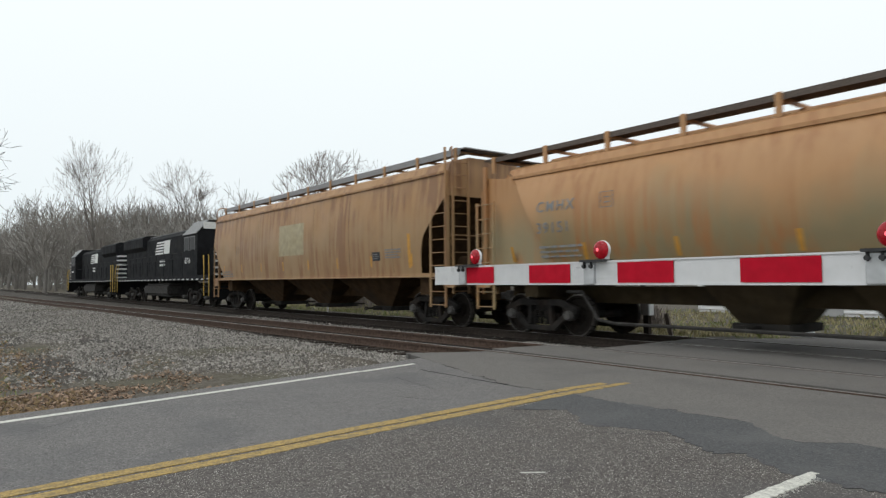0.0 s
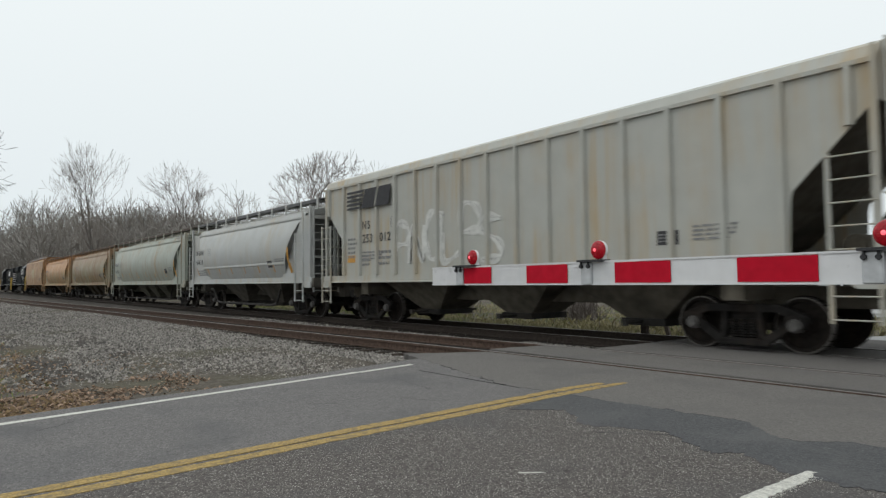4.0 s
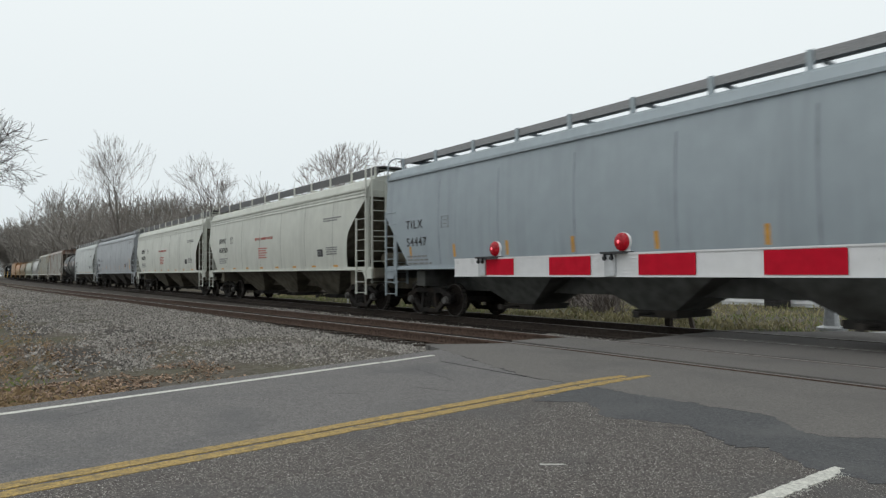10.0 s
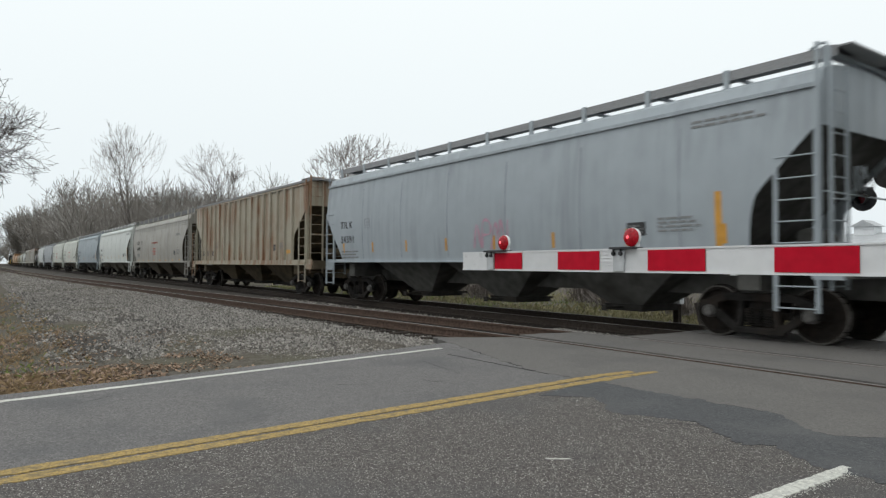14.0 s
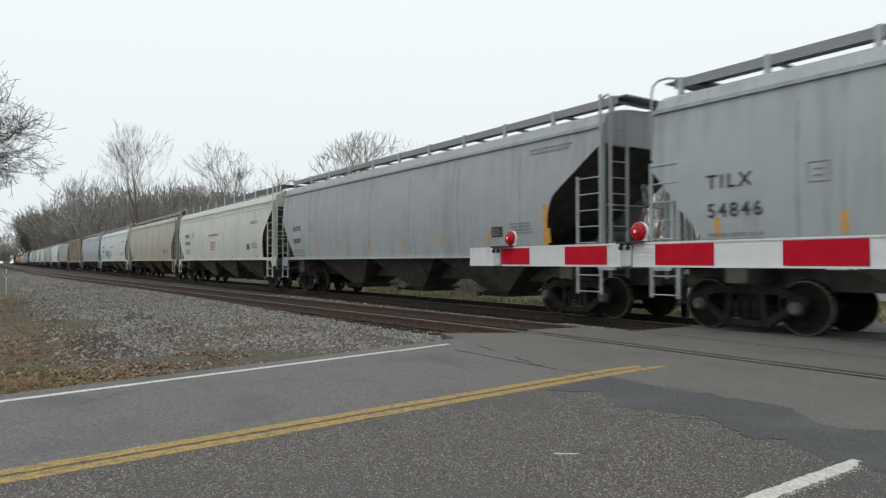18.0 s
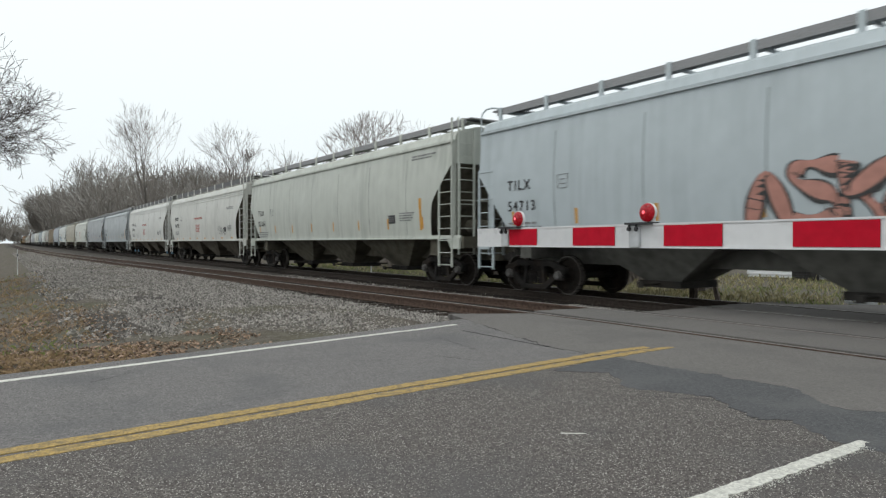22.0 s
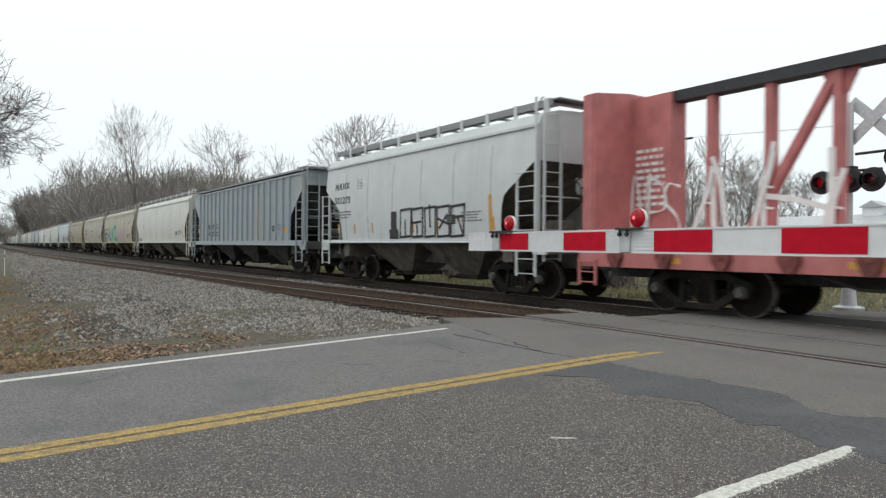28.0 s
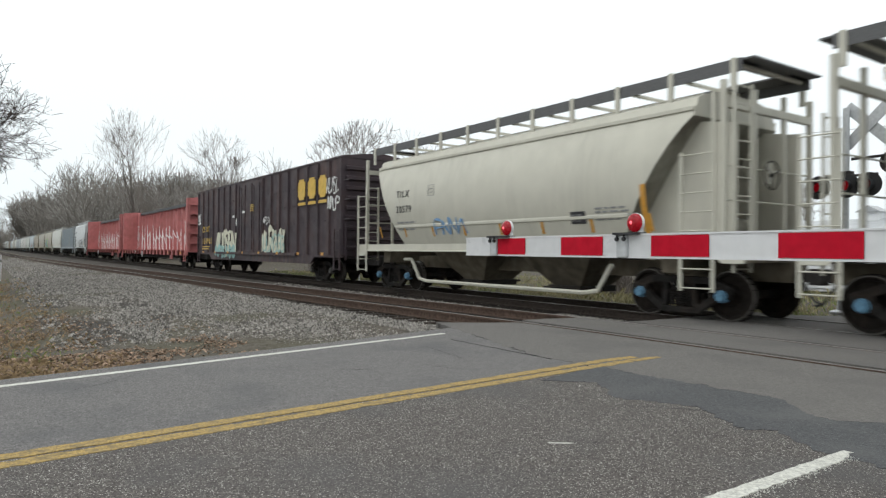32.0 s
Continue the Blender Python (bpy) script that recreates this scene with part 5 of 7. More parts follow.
def box_letter(x, z, w, h, lean, bars_in, t=0.035):
    bm = bmesh.new()
    edges = [((0, 0), (lean, h)), ((lean, h), (lean + w, h * 1.04)), ((lean + w, h * 1.04), (w * 0.95, 0.03)), ((w * 0.95, 0.03), (0, 0))] + bars_in
    for (xa, za), (xb, zb) in edges:
        d = Vector((xb - xa, zb - za)).normalized() * t
        pts = [(xa - d.y - d.x, za + d.x - d.y), (xa + d.y - d.x, za - d.x - d.y), (xb + d.y + d.x, zb - d.x + d.y), (xb - d.y + d.x, zb + d.x + d.y)]
        bm.faces.new([bm.verts.new((x + px, sy(z + pz) - 0.014, z + pz)) for px, pz in pts])
    part("graffiti", bm, DARK_SPRAY, car, "black sprayed boxy outline")


for x, w, lean, inner in ((6.15, 0.62, 0.1, [((0.3, 0.05), (0.34, 0.5))]), (6.85, 0.6, 0.05, [((0.08, 0.42), (0.5, 0.45)), ((0.3, 0.42), (0.28, 0.05))]), (7.55, 0.55, 0.06, [((0.3, 0.9), (0.3, 0.3))]),
                          (8.2, 0.6, 0.04, [((0.1, 0.5), (0.55, 0.35)), ((0.12, 0.25), (0.5, 0.6))]), (8.85, 0.62, 0.08, [((0.1, 0.5), (0.6, 0.55)), ((0.35, 0.55), (0.55, 0.1))])):
    box_letter(x - half, 1.5, w, 0.82, lean, inner)
plate(car, 5.5 - half, 6.05 - half, 1.45, 1.75, DARK_SPRAY, lambda q: sy(q) - 0.016, "graffiti", "filled black sprayed column")
plate(car, 5.62 - half, 5.95 - half, 1.75, 2.3, DARK_SPRAY, lambda q: sy(q) - 0.016, "graffiti", "filled black sprayed column", lean=0.05)
# a pale painted-over block on the first hopper, black bars and a lighter field on the beige one
car, sy, half, hb = BUILT[0]
plate(car, 7.95 - half, 10.1 - half, 2.2, 3.35, spray("old_block_paint", (0.37, 0.31, 0.19)), lambda q: sy(q) - 0.008, "paint_block", "pale painted-over block")
car, sy, half, hb = BUILT[5]
for j in range(5):
    zz = 3.49 + 0.125 * j
    bm = bmesh.new()
    prism(bm, [(2.2 - half, zz), (3.02 + 0.05 * j - half, zz), (3.05 + 0.05 * j - half, zz + 0.075), (2.2 - half, zz + 0.075)], 1, sy(3.5) - 0.092, sy(3.5) - 0.086)
    part("emblem_bar", bm, BLACK_LETTER, car, "black bar")
for pts in ([(3.06, 3.48), (3.3, 4.06), (3.98, 4.06), (3.76, 3.48)], [(3.86, 3.48), (4.1, 4.06), (4.76, 4.06), (4.6, 3.48)]):
    bm = bmesh.new()
    prism(bm, [(x - half, z) for x, z in pts], 1, sy(3.5) - 0.092, sy(3.5) - 0.086)
    part("emblem_block", bm, BLACK_LETTER, car, "black slanted block")
letters(car, "NS", 2.98 - half, 2.86, 0.34, BLACK_LETTER, lambda q: sy(q) - 0.008, "reporting_mark", spacing=1.3)
bars(car, 2.1 - half, 1.95, 0.6, 0.7, 5, GREY_LETTER, lambda q: sy(q) - 0.008)
bars(car, 2.98 - half, 1.7, 0.55, 0.4, 3, GREY_LETTER, lambda q: sy(q) - 0.008)
bars(car, 3.9 - half, 1.7, 0.7, 0.5, 3, GREY_LETTER, lambda q: sy(q) - 0.008)
for k, a, z, w, h in ((5, 2.1, 1.85, 0.46, 0.22), (29, 1.65, 1.95, 0.4, 0.2), (29, 5.7, 1.75, 0.6, 0.1), (29, 15.66, 1.78, 0.44, 0.2), (14, 15.14, 1.70, 0.46, 0.15), (6, 15.6, 1.9, 0.14, 0.6)):
    car, sy, half, hb = BUILT[k]
    plate(car, a - half, a + w - half, z, z + h, ORANGE, lambda q, sy=sy: sy(q) - 0.01, "reflector", "amber panel")
TANK_PAINT = mat("black_tank_paint", (0.035, 0.037, 0.04), 0.45, grain=0.2, scale=3, stain=(0.07, 0.068, 0.065), stain_amt=0.5, stain_scale=0.9, streak=0.3, streak_col=(0.10, 0.095, 0.085))
CAR_BROWN = mat("dark_brown_paint", (0.036, 0.023, 0.029), 0.6, grain=0.12, scale=3, stain=(0.065, 0.035, 0.033), stain_amt=0.5, stain_scale=0.7, streak=0.3, streak_col=(0.13, 0.06, 0.045))
RED_PAINT = mat("faded_red_paint", (0.44, 0.15, 0.145), 0.7, grain=0.16, scale=3, stain=(0.33, 0.11, 0.10), stain_amt=0.4, stain_scale=0.9, streak=0.2, streak_col=(0.30, 0.10, 0.08))
LOCO_BLACK = mat("black_engine_paint", (0.013, 0.0135, 0.015), 0.75, grain=0.2, scale=3, stain=(0.026, 0.024, 0.022), stain_amt=0.4, stain_scale=1.0)


def tank_car(s0, s1):
    L = s1 - s0
    half = L / 2
    car = thing("tank_car", "black tank car with white graffiti and amber strips", "tank car", "freight cars of the train")
    r, zc = 1.46, 2.48
    hl = half - 1.05
    bm = bmesh.new()
    prof = [(-hl - 0.42, 0.05), (-hl - 0.40, 0.5), (-hl - 0.30, 0.95), (-hl - 0.15, 1.28), (-hl, r)] + [(-hl + 2 * hl * k / 6, r) for k in range(1, 6)] + \
           [(hl, r), (hl + 0.15, 1.28), (hl + 0.30, 0.95), (hl + 0.40, 0.5), (hl + 0.42, 0.05)]
    lathe(bm, prof, "x", 48, (0, 0, zc))
    part("tank", bm, TANK_PAINT, car, smooth=True)
    for x in (-hl * 0.5, 0, hl * 0.5):
        bm = bmesh.new()
        lathe(bm, [(x - 0.06, r), (x - 0.05, r + 0.012), (x + 0.05, r + 0.012), (x + 0.06, r)], "x", 48, (0, 0, zc))
        part("tank_seam", bm, TANK_PAINT, car, smooth=True)
    bm = bmesh.new()
    for s in (-1, 1):
        box(bm, s * (half - 1.7) - 1.35, s * (half - 1.7) + 1.35, -0.35, 0.35, 0.72, 1.1)
        box(bm, s * (half - 0.5) - 0.1, s * (half - 0.5) + 0.1, -1.5, 1.5, 0.85, 1.15)
        prism(bm, [(-1.3, 1.0), (1.3, 1.0), (1.25, 1.9), (0.6, 1.25), (-0.6, 1.25), (-1.25, 1.9)], 0, s * (half - 2.05) - 0.1, s * (half - 2.05) + 0.1)
        box(bm, s * (half - 0.9) - 0.45, s * (half - 0.9) + 0.45, -1.5, 1.5, 1.1, 1.15)
    part("stub_sill", bm, STEEL_DARK, car)
    bm = bmesh.new()
    tube(bm, (0.25, 0, zc + r - 0.05), (0.25, 0, zc + r + 0.38), 0.33, n=20)
    tube(bm, (-0.55, 0.1, zc + r - 0.05), (-0.55, 0.1, zc + r + 0.25), 0.18, n=14)
    part("manway", bm, TANK_PAINT, car, "black manway dome", smooth=True)
    bm = bmesh.new()
    for y in (-0.85, 0.85):
        box(bm, -1.3, 1.5, y - 0.3, y + 0.3, zc + r - 0.08, zc + r - 0.04)
    part("top_platform", bm, GRATE, car)
    bm = bmesh.new()
    zp = zc + r - 0.05
    for y in (-1.12, 1.12):
        rail_path(bm, [(-1.2, y, zp), (-1.2, y, zp + 0.66), (-1.1, y, zp + 0.75), (-0.35, y, zp + 0.78), (-0.27, y, zp + 0.70), (-0.27, y, zp)], 0.022)
        rail_path(bm, [(0.35, y, zp), (0.35, y, zp + 0.70), (0.43, y, zp + 0.78), (1.3, y, zp + 0.78), (1.4, y, zp + 0.68), (1.4, y, zp)], 0.022)
    for x in (-1.2, 1.4):
        tube(bm, (x, -1.12, zp + 0.7), (x, 1.12, zp + 0.7), 0.022)
    part("safety_railing", bm, STEEL_DARK, car)
    bm = bmesh.new()
    for x in (-0.2, 0.25):
        pts = [(x, -math.cos(a) * (r + 0.08), zc + math.sin(a) * (r + 0.08)) for a in [radians(d) for d in range(-40, 75, 10)]]
        rail_path(bm, pts, 0.02)
    for d in range(-35, 70, 13):
        a = radians(d)
        tube(bm, (-0.2, -math.cos(a) * (r + 0.08), zc + math.sin(a) * (r + 0.08)), (0.25, -math.cos(a) * (r + 0.08), zc + math.sin(a) * (r + 0.08)), 0.014)
    part("tank_ladder", bm, STEEL_DARK, car)
    sy = lambda z: -math.sqrt(max(0.05, r * r - (z - zc) ** 2)) - 0.008
    for s in (-1, 1):
        ladder(car, s * (half - 0.45), s * (half - 0.95), -1.5, 0.5, 1.15, 3, STEEL_DARK)
        bm = bmesh.new()
        rail_path(bm, [(s * (half - 0.55), -1.5, 1.1), (s * (half - 0.55), -1.5, 2.1), (s * (half - 0.55), 1.5, 2.1), (s * (half - 0.55), 1.5, 1.1)], 0.02)
        part("end_railing", bm, STEEL_DARK, car)
    letters(car, "ACFX 76732", -hl + 1.05, 2.35, 0.34, WHITE_LETTER, sy, "car_number")
    bars(car, -hl + 1.05, 1.85, 1.6, 0.3, 2, WHITE_LETTER, sy)
    for k in range(8):
        x = -hl + 0.25 + (2 * hl - 0.5) * k / 7
        plate(car, x, x + 0.1, 2.4, 2.9, ORANGE, sy, "reflector", "amber reflector strip")
    bars(car, hl - 2.3, 2.3, 1.35, 0.62, 8, PALE_SPRAY, sy)
    bars(car, hl - 2.3, 3.05, 1.5, 0.3, 2, BLACK, sy)
    bars(car, hl - 3.9, 1.75, 0.8, 0.3, 2, PALE_SPRAY, sy)
    bars(car, hl - 2.9, 1.75, 0.6, 0.32, 3, PALE_SPRAY, sy)
    scrawl(car, -1.9, 1.5, 3.9, 0.72, spray("green_white_spray", (0.42, 0.46, 0.38)), sy, 24, 4, 0.075)
    scrawl(car, -1.85, 1.5, 3.9, 0.72, DARK_SPRAY, lambda z: sy(z) - 0.004, 24, 4, 0.035)
    bm = bmesh.new()
    for z, r in ((0.92, 0.05), (0.72, 0.03), (0.55, 0.025)):
        tube(bm, (-hl + 2.4, -0.95, z), (hl - 2.4, -0.95, z), r)
    for x in (-2.2, -0.9, 0.7, 2.1):
        box(bm, x - 0.06, x + 0.06, -1.0, -0.9, 0.5, 1.1)
    part("underbody_piping", bm, STEEL_DARK, car, "grimy pipes and rods under the tank")
    scrawl(car, -hl + 2.9, 1.7, 1.0, 0.7, WHITE_LETTER, sy, 8, 4, 0.03)
    add_couplers(car, half)
    for s in (-1, 1):
        add_truck(car, s * (half - 1.95))
    return car


tank = tank_car(94.37, 107.72)
place(tank, 94.37, 107.72)


def box_car(s0, s1):
    L = s1 - s0
    half = L / 2
    hb = half - 0.95
    car = thing("boxcar", "dark brown ribbed boxcar with yellow blocks and graffiti", "boxcar", "freight cars of the train")
    zs, ze = 1.02, 4.58
    bm = bmesh.new()
    box(bm, -hb, hb, -1.46, 1.46, zs, ze)
    part("body", bm, CAR_BROWN, car)
    bm = bmesh.new()
    prism(bm, [(-1.5, ze), (1.5, ze), (1.5, ze + 0.06), (0, ze + 0.26), (-1.5, ze + 0.06)], 0, -hb - 0.03, hb + 0.03)
    part("roof", bm, CAR_BROWN, car)
    for k in range(20):
        x = -hb + 0.06 + (2 * hb - 0.12) * k / 19
        if abs(x + 0.2) < 1.7:
            continue
        bm = bmesh.new()
        prism(bm, [(x - 0.06, -1.46), (x - 0.035, -1.535), (x + 0.035, -1.535), (x + 0.06, -1.46)], 2, zs + 0.05, ze - 0.04)
        part("side_post", bm, CAR_BROWN, car)
        for z in (2.35, 3.05, 3.75):
            bm = bmesh.new()
            box(bm, x + 0.2, x + 0.62, -1.485, -1.46, z - 0.02, z + 0.02)
            part("side_corrugation", bm, CAR_BROWN, car)
    bm = bmesh.new()
    box(bm, -1.9, 1.5, -1.56, -1.49, zs + 0.12, ze - 0.12)
    door = part("plug_door", bm, CAR_BROWN, car, "wide brown plug door")
    for x in (-1.75, -0.85, 0.15, 1.2):
        bm = bmesh.new()
        box(bm, x - 0.04, x + 0.04, -1.60, -1.555, zs + 0.2, ze - 0.2)
        part("door_stile", bm, CAR_BROWN, door)
    for z in (1.75, 2.5, 3.3):
        bm = bmesh.new()
        box(bm, -1.85, 1.45, -1.585, -1.555, z - 0.03, z + 0.03)
        part("door_rail", bm, CAR_BROWN, door)
    for x in (-1.2, 0.6):
        bm = bmesh.new()
        tube(bm, (x, -1.62, zs + 0.1), (x, -1.62, ze - 0.3), 0.02)
        part("lock_rod", bm, CAR_BROWN, door)
    bm = bmesh.new()
    box(bm, -5.6, 5.6, -1.62, -1.5, zs - 0.02, zs + 0.1)
    prism(bm, [(-hb, zs), (-hb, zs - 0.05), (-hb + 2.4, zs - 0.05), (-hb + 2.8, zs - 0.32), (hb - 2.8, zs - 0.32), (hb - 2.4, zs - 0.05), (hb, zs - 0.05), (hb, zs)], 1, -1.5, -1.42)
    prism(bm, [(-hb, zs), (-hb, zs - 0.05), (-hb + 2.4, zs - 0.05), (-hb + 2.8, zs - 0.32), (hb - 2.8, zs - 0.32), (hb - 2.4, zs - 0.05), (hb, zs - 0.05), (hb, zs)], 1, 1.42, 1.5)
    part("side_sill", bm, CAR_BROWN, car)
    bm = bmesh.new()
    box(bm, -half + 0.35, half - 0.35, -0.3, 0.3, 0.7, 1.02)
    part("centre_sill", bm, STEEL_DARK, car)
    for s in (-1, 1):
        for k in range(9):
            z = zs + 0.3 + 0.36 * k
            bm = bmesh.new()
            prism(bm, [(s * hb, z - 0.09), (s * (hb + 0.09), z - 0.05), (s * (hb + 0.09), z + 0.05), (s * hb, z + 0.09)], 1, -1.35, 1.35)
            part("end_corrugation", bm, CAR_BROWN, car)
        ladder(car, s * (hb - 0.08), s * (hb - 0.55), -1.54, 0.5, 2.0, 5, CAR_BROWN)
        end_ladder(car, s * (hb + 0.13), -1.4, -0.95, 0.9, 2.2, 4, CAR_BROWN)
    y = -1.545
    # big yellow block letters stand as plain shapes
    for x in (5.75, 6.75, 7.75):
        bm = bmesh.new()
        box(bm, x, x + 0.72, y - 0.006, y, 3.24, 4.06)
        bmesh.ops.bevel(bm, geom=[e for e in bm.edges if abs(e.verts[0].co.y - e.verts[1].co.y) > 0.001], offset=0.12, segments=3, affect="EDGES")
        block = part("yellow_block", bm, YELLOW_LETTER, car, "yellow painted block shape")
        bm = bmesh.new()
        box(bm, x, x + 0.74, y - 0.006, y, 3.02, 3.14)
        part("underline", bm, YELLOW_LETTER, block)
    letters(car, "CS XT", -8.55, 2.22, 0.46, YELLOW_LETTER, y - 0.004, "reporting_mark", spacing=1.2)
    letters(car, "160961", -8.55, 1.56, 0.46, YELLOW_LETTER, y - 0.004, "car_number", spacing=1.5)
    bars(car, -8.55, 1.2, 1.6, 0.26, 2, YELLOW_LETTER, y)
    bars(car, 0.04, 3.04, 0.62, 0.36, 4, YELLOW_LETTER, -1.605)
    plate(car, -2.9, -2.55, 2.86, 2.98, WHITE_LETTER, y, "paper_tag", "white card on the side")
    plate(car, -2.35, -2.2, 2.45, 2.8, WHITE_LETTER, y, "paper_tag", "white card on the side")
    plate(car, -1.2, -0.75, 3.02, 3.13, WHITE_LETTER, -1.605, "paper_tag", "white card on the door")
    teal = mat("teal_spray", (0.25, 0.42, 0.40), 0.6, grain=0.2, scale=4)
    cream = mat("cream_spray", (0.55, 0.54, 0.42), 0.6, grain=0.2, scale=4)
    scrawl(car, -5.7, 1.0, 3.3, 1.25, cream, y - 0.002, 3, 6, 0.17)
    scrawl(car, -5.9, 0.85, 3.5, 0.6, teal, y - 0.005, 5, 6, 0.13)
    scrawl(car, 1.5, 1.12, 2.7, 1.1, cream, y - 0.002, 9, 6, 0.17)
    scrawl(car, 1.7, 1.12, 2.6, 0.85, teal, y - 0.006, 29, 6, 0.05)
    scrawl(car, 1.66, 2.4, 0.84, 0.36, WHITE_LETTER, y - 0.002, 15, 4, 0.035)
    scrawl(car, 8.5, 3.3, 1.0, 0.7, WHITE_LETTER, y - 0.008, 12, 5, 0.04)
    scrawl(car, 8.6, 2.7, 0.9, 0.55, WHITE_LETTER, y - 0.008, 13, 4, 0.04)
    scrawl(car, -9.45, 2.65, 0.55, 0.7, WHITE_LETTER, y - 0.002, 14, 3, 0.035)
    for k in range(8):
        x = -hb + 1.5 + (2 * hb - 3.0) * k / 7
        plate(car, x, x + 0.24, zs + 0.02, zs + 0.13, ORANGE, -1.63, "reflector", "amber reflector")
    bm = bmesh.new()
    box(bm, -half - 0.75, -half + 0.45, -0.16, 0.16, 0.72, 0.98)
    part("drawbar", bm, STEEL_DARK, car)
    add_couplers(car, half)
    for s in (-1, 1):
        add_truck(car, s * (half - 3.5))
    return car


boxcar = box_car(604.95, 626.2)
place(boxcar, 604.95, 626.2)

WINCH_RED = mat("grimy_red_paint", (0.19, 0.065, 0.06), 0.8, grain=0.3, scale=8, stain=(0.07, 0.04, 0.035), stain_amt=0.5, stain_scale=3)
STRAP = mat("white_strap", (0.70, 0.69, 0.68), 0.7, grain=0.1, scale=9)


def ribbon(car, name, pts, w, y, label):
    """A webbing strap along a bent line in the plane of the truss, with a little thickness."""
    bm = bmesh.new()
    rings = []
    for i, (x, z) in enumerate(pts):
        (xa, za), (xb, zb) = pts[max(0, i - 1)], pts[min(len(pts) - 1, i + 1)]
        d = Vector((xb - xa, zb - za)).normalized() * w
        rings.append([(x - d.y, y, z + d.x), (x + d.y, y, z - d.x), (x + d.y, y + 0.008, z - d.x), (x - d.y, y + 0.008, z + d.x)])
    vs = loft(bm, rings, True)
    bm.faces.new(vs[0])
    bm.faces.new(vs[-1])
    return part(name, bm, STRAP, car, label)


def lumber_car(s0, s1, seed, shift, odd, front):
    """A centre-beam flat car: deck, end bulkheads, a truss of posts and braces under a dark top beam, loose white straps."""
    L = s1 - s0
    half = L / 2
    hb = half - 0.95
    hf = half - front             # leading end of the deck
    car = thing("lumber_flatcar", "empty faded red centre-beam flatcar with white straps", "flatcar", "freight cars of the train")
    z0, zt = 1.14, 4.52
    bm = bmesh.new()
    box(bm, -hf, hb, -1.38, 1.38, z0 - 0.08, z0)
    part("deck", bm, RED_PAINT, car)
    for s in (-1, 1):
        bm = bmesh.new()
        box(bm, -hf, hb, s * 1.45 - 0.06, s * 1.45 + 0.06, z0 - 0.3, z0 + 0.02)
        part("side_sill", bm, RED_PAINT, car)
    bm = bmesh.new()
    box(bm, -half + 0.4, half - 0.4, -0.35, 0.35, 0.6, 1.06)
    part("centre_sill", bm, STEEL_DARK, car)
    bm = bmesh.new()
    box(bm, -hf + 0.5, hb - 0.5, -0.17, 0.17, zt - 0.22, zt)
    part("top_beam", bm, BLACK, car, "black top beam")
    n = 18
    for k in range(n + 1):
        x = shift + 1.207 * (k - n // 2)
        if not -hf + 1.2 < x < hb - 0.7:
            continue
        bm = bmesh.new()
        prism(bm, [(x - 0.07, -0.12), (x + 0.07, -0.12), (x + 0.07, 0.12), (x - 0.07, 0.12)], 2, z0, zt - 0.2)
        part("post", bm, RED_PAINT, car)
        step = 1.207
        if (k - n // 2) % 2 == odd and k != n // 2:
            lean = 1 if k > n // 2 else -1
            if 0 <= k + lean * 1.5 <= n:
                bm = bmesh.new()
                a, b = (x + lean * 0.05, zt - 0.24), (x + lean * step * 1.5, z0 + 0.05)
                d = Vector((b[0] - a[0], b[1] - a[1])).normalized() * 0.07
                prism(bm, [(a[0] - d.y, a[1] + d.x), (a[0] + d.y, a[1] - d.x), (b[0] + d.y, b[1] - d.x), (b[0] - d.y, b[1] + d.x)], 1, -0.10, 0.10)
                part("brace", bm, RED_PAINT, car)
                bm = bmesh.new()
                prism(bm, [(x - 0.3, zt - 0.22), (x + 0.3, zt - 0.22), (x + 0.12, zt - 0.62), (x - 0.12, zt - 0.62)], 1, -0.05, 0.05)
                part("gusset", bm, RED_PAINT, car)
    for s, he in ((-1, hf), (1, hb)):
        bm = bmesh.new()
        prism(bm, [(-1.42, z0 - 0.1), (1.42, z0 - 0.1), (1.42, zt - 0.02), (0.35, zt + 0.10), (-0.35, zt + 0.10), (-1.42, zt - 0.02)], 0, s * (he - 0.38), s * (he - 0.30))
        bulk = part("end_bulkhead", bm, RED_PAINT, car, "tall faded red end wall")
        bm = bmesh.new()
        for y in (-1.36, -0.05, 1.26):
            box(bm, s * (he - 0.18) - 0.13, s * (he - 0.18) + 0.13, y, y + 0.12, z0, zt)
        for k in range(5):
            z = z0 + 0.45 + 0.62 * k
            box(bm, s * (he - 0.18) - 0.11, s * (he - 0.18) + 0.11, -1.36, 1.36, z, z + 0.1)
        part("bulkhead_frame", bm, RED_PAINT, bulk)
        for y in (-1.41, 1.41):
            bm = bmesh.new()
            box(bm, s * (he - 0.175) - 0.135, s * (he - 0.175) + 0.135, y - 0.03, y + 0.03, z0, zt - 0.03)
            part("bulkhead_cheek", bm, RED_PAINT, bulk)
        bm = bmesh.new()
        box(bm, s * (he - 0.36) - 0.02 - (0.3 if s == 1 else 0), s * (he - 0.36) + 0.02 + (1.0 if s == -1 else 0), -0.25, 0.25, z0, zt - 0.02)
        part("end_web", bm, RED_PAINT, car)
        ladder(car, s * (he - 0.05), s * (he - 0.5), -1.53, 0.45, 1.0, 3, RED_PAINT)
    for k in range(20):
        x = -hb + 0.6 + (2 * hb - 1.2) * k / 19
        bm = bmesh.new()
        prism(bm, [(x - 0.17, z0 + 0.03), (x + 0.17, z0 + 0.03), (x + 0.17, z0 - 0.10), (x + 0.07, z0 - 0.30), (x - 0.07, z0 - 0.30), (x - 0.17, z0 - 0.10)], 1, -1.62, -1.5)
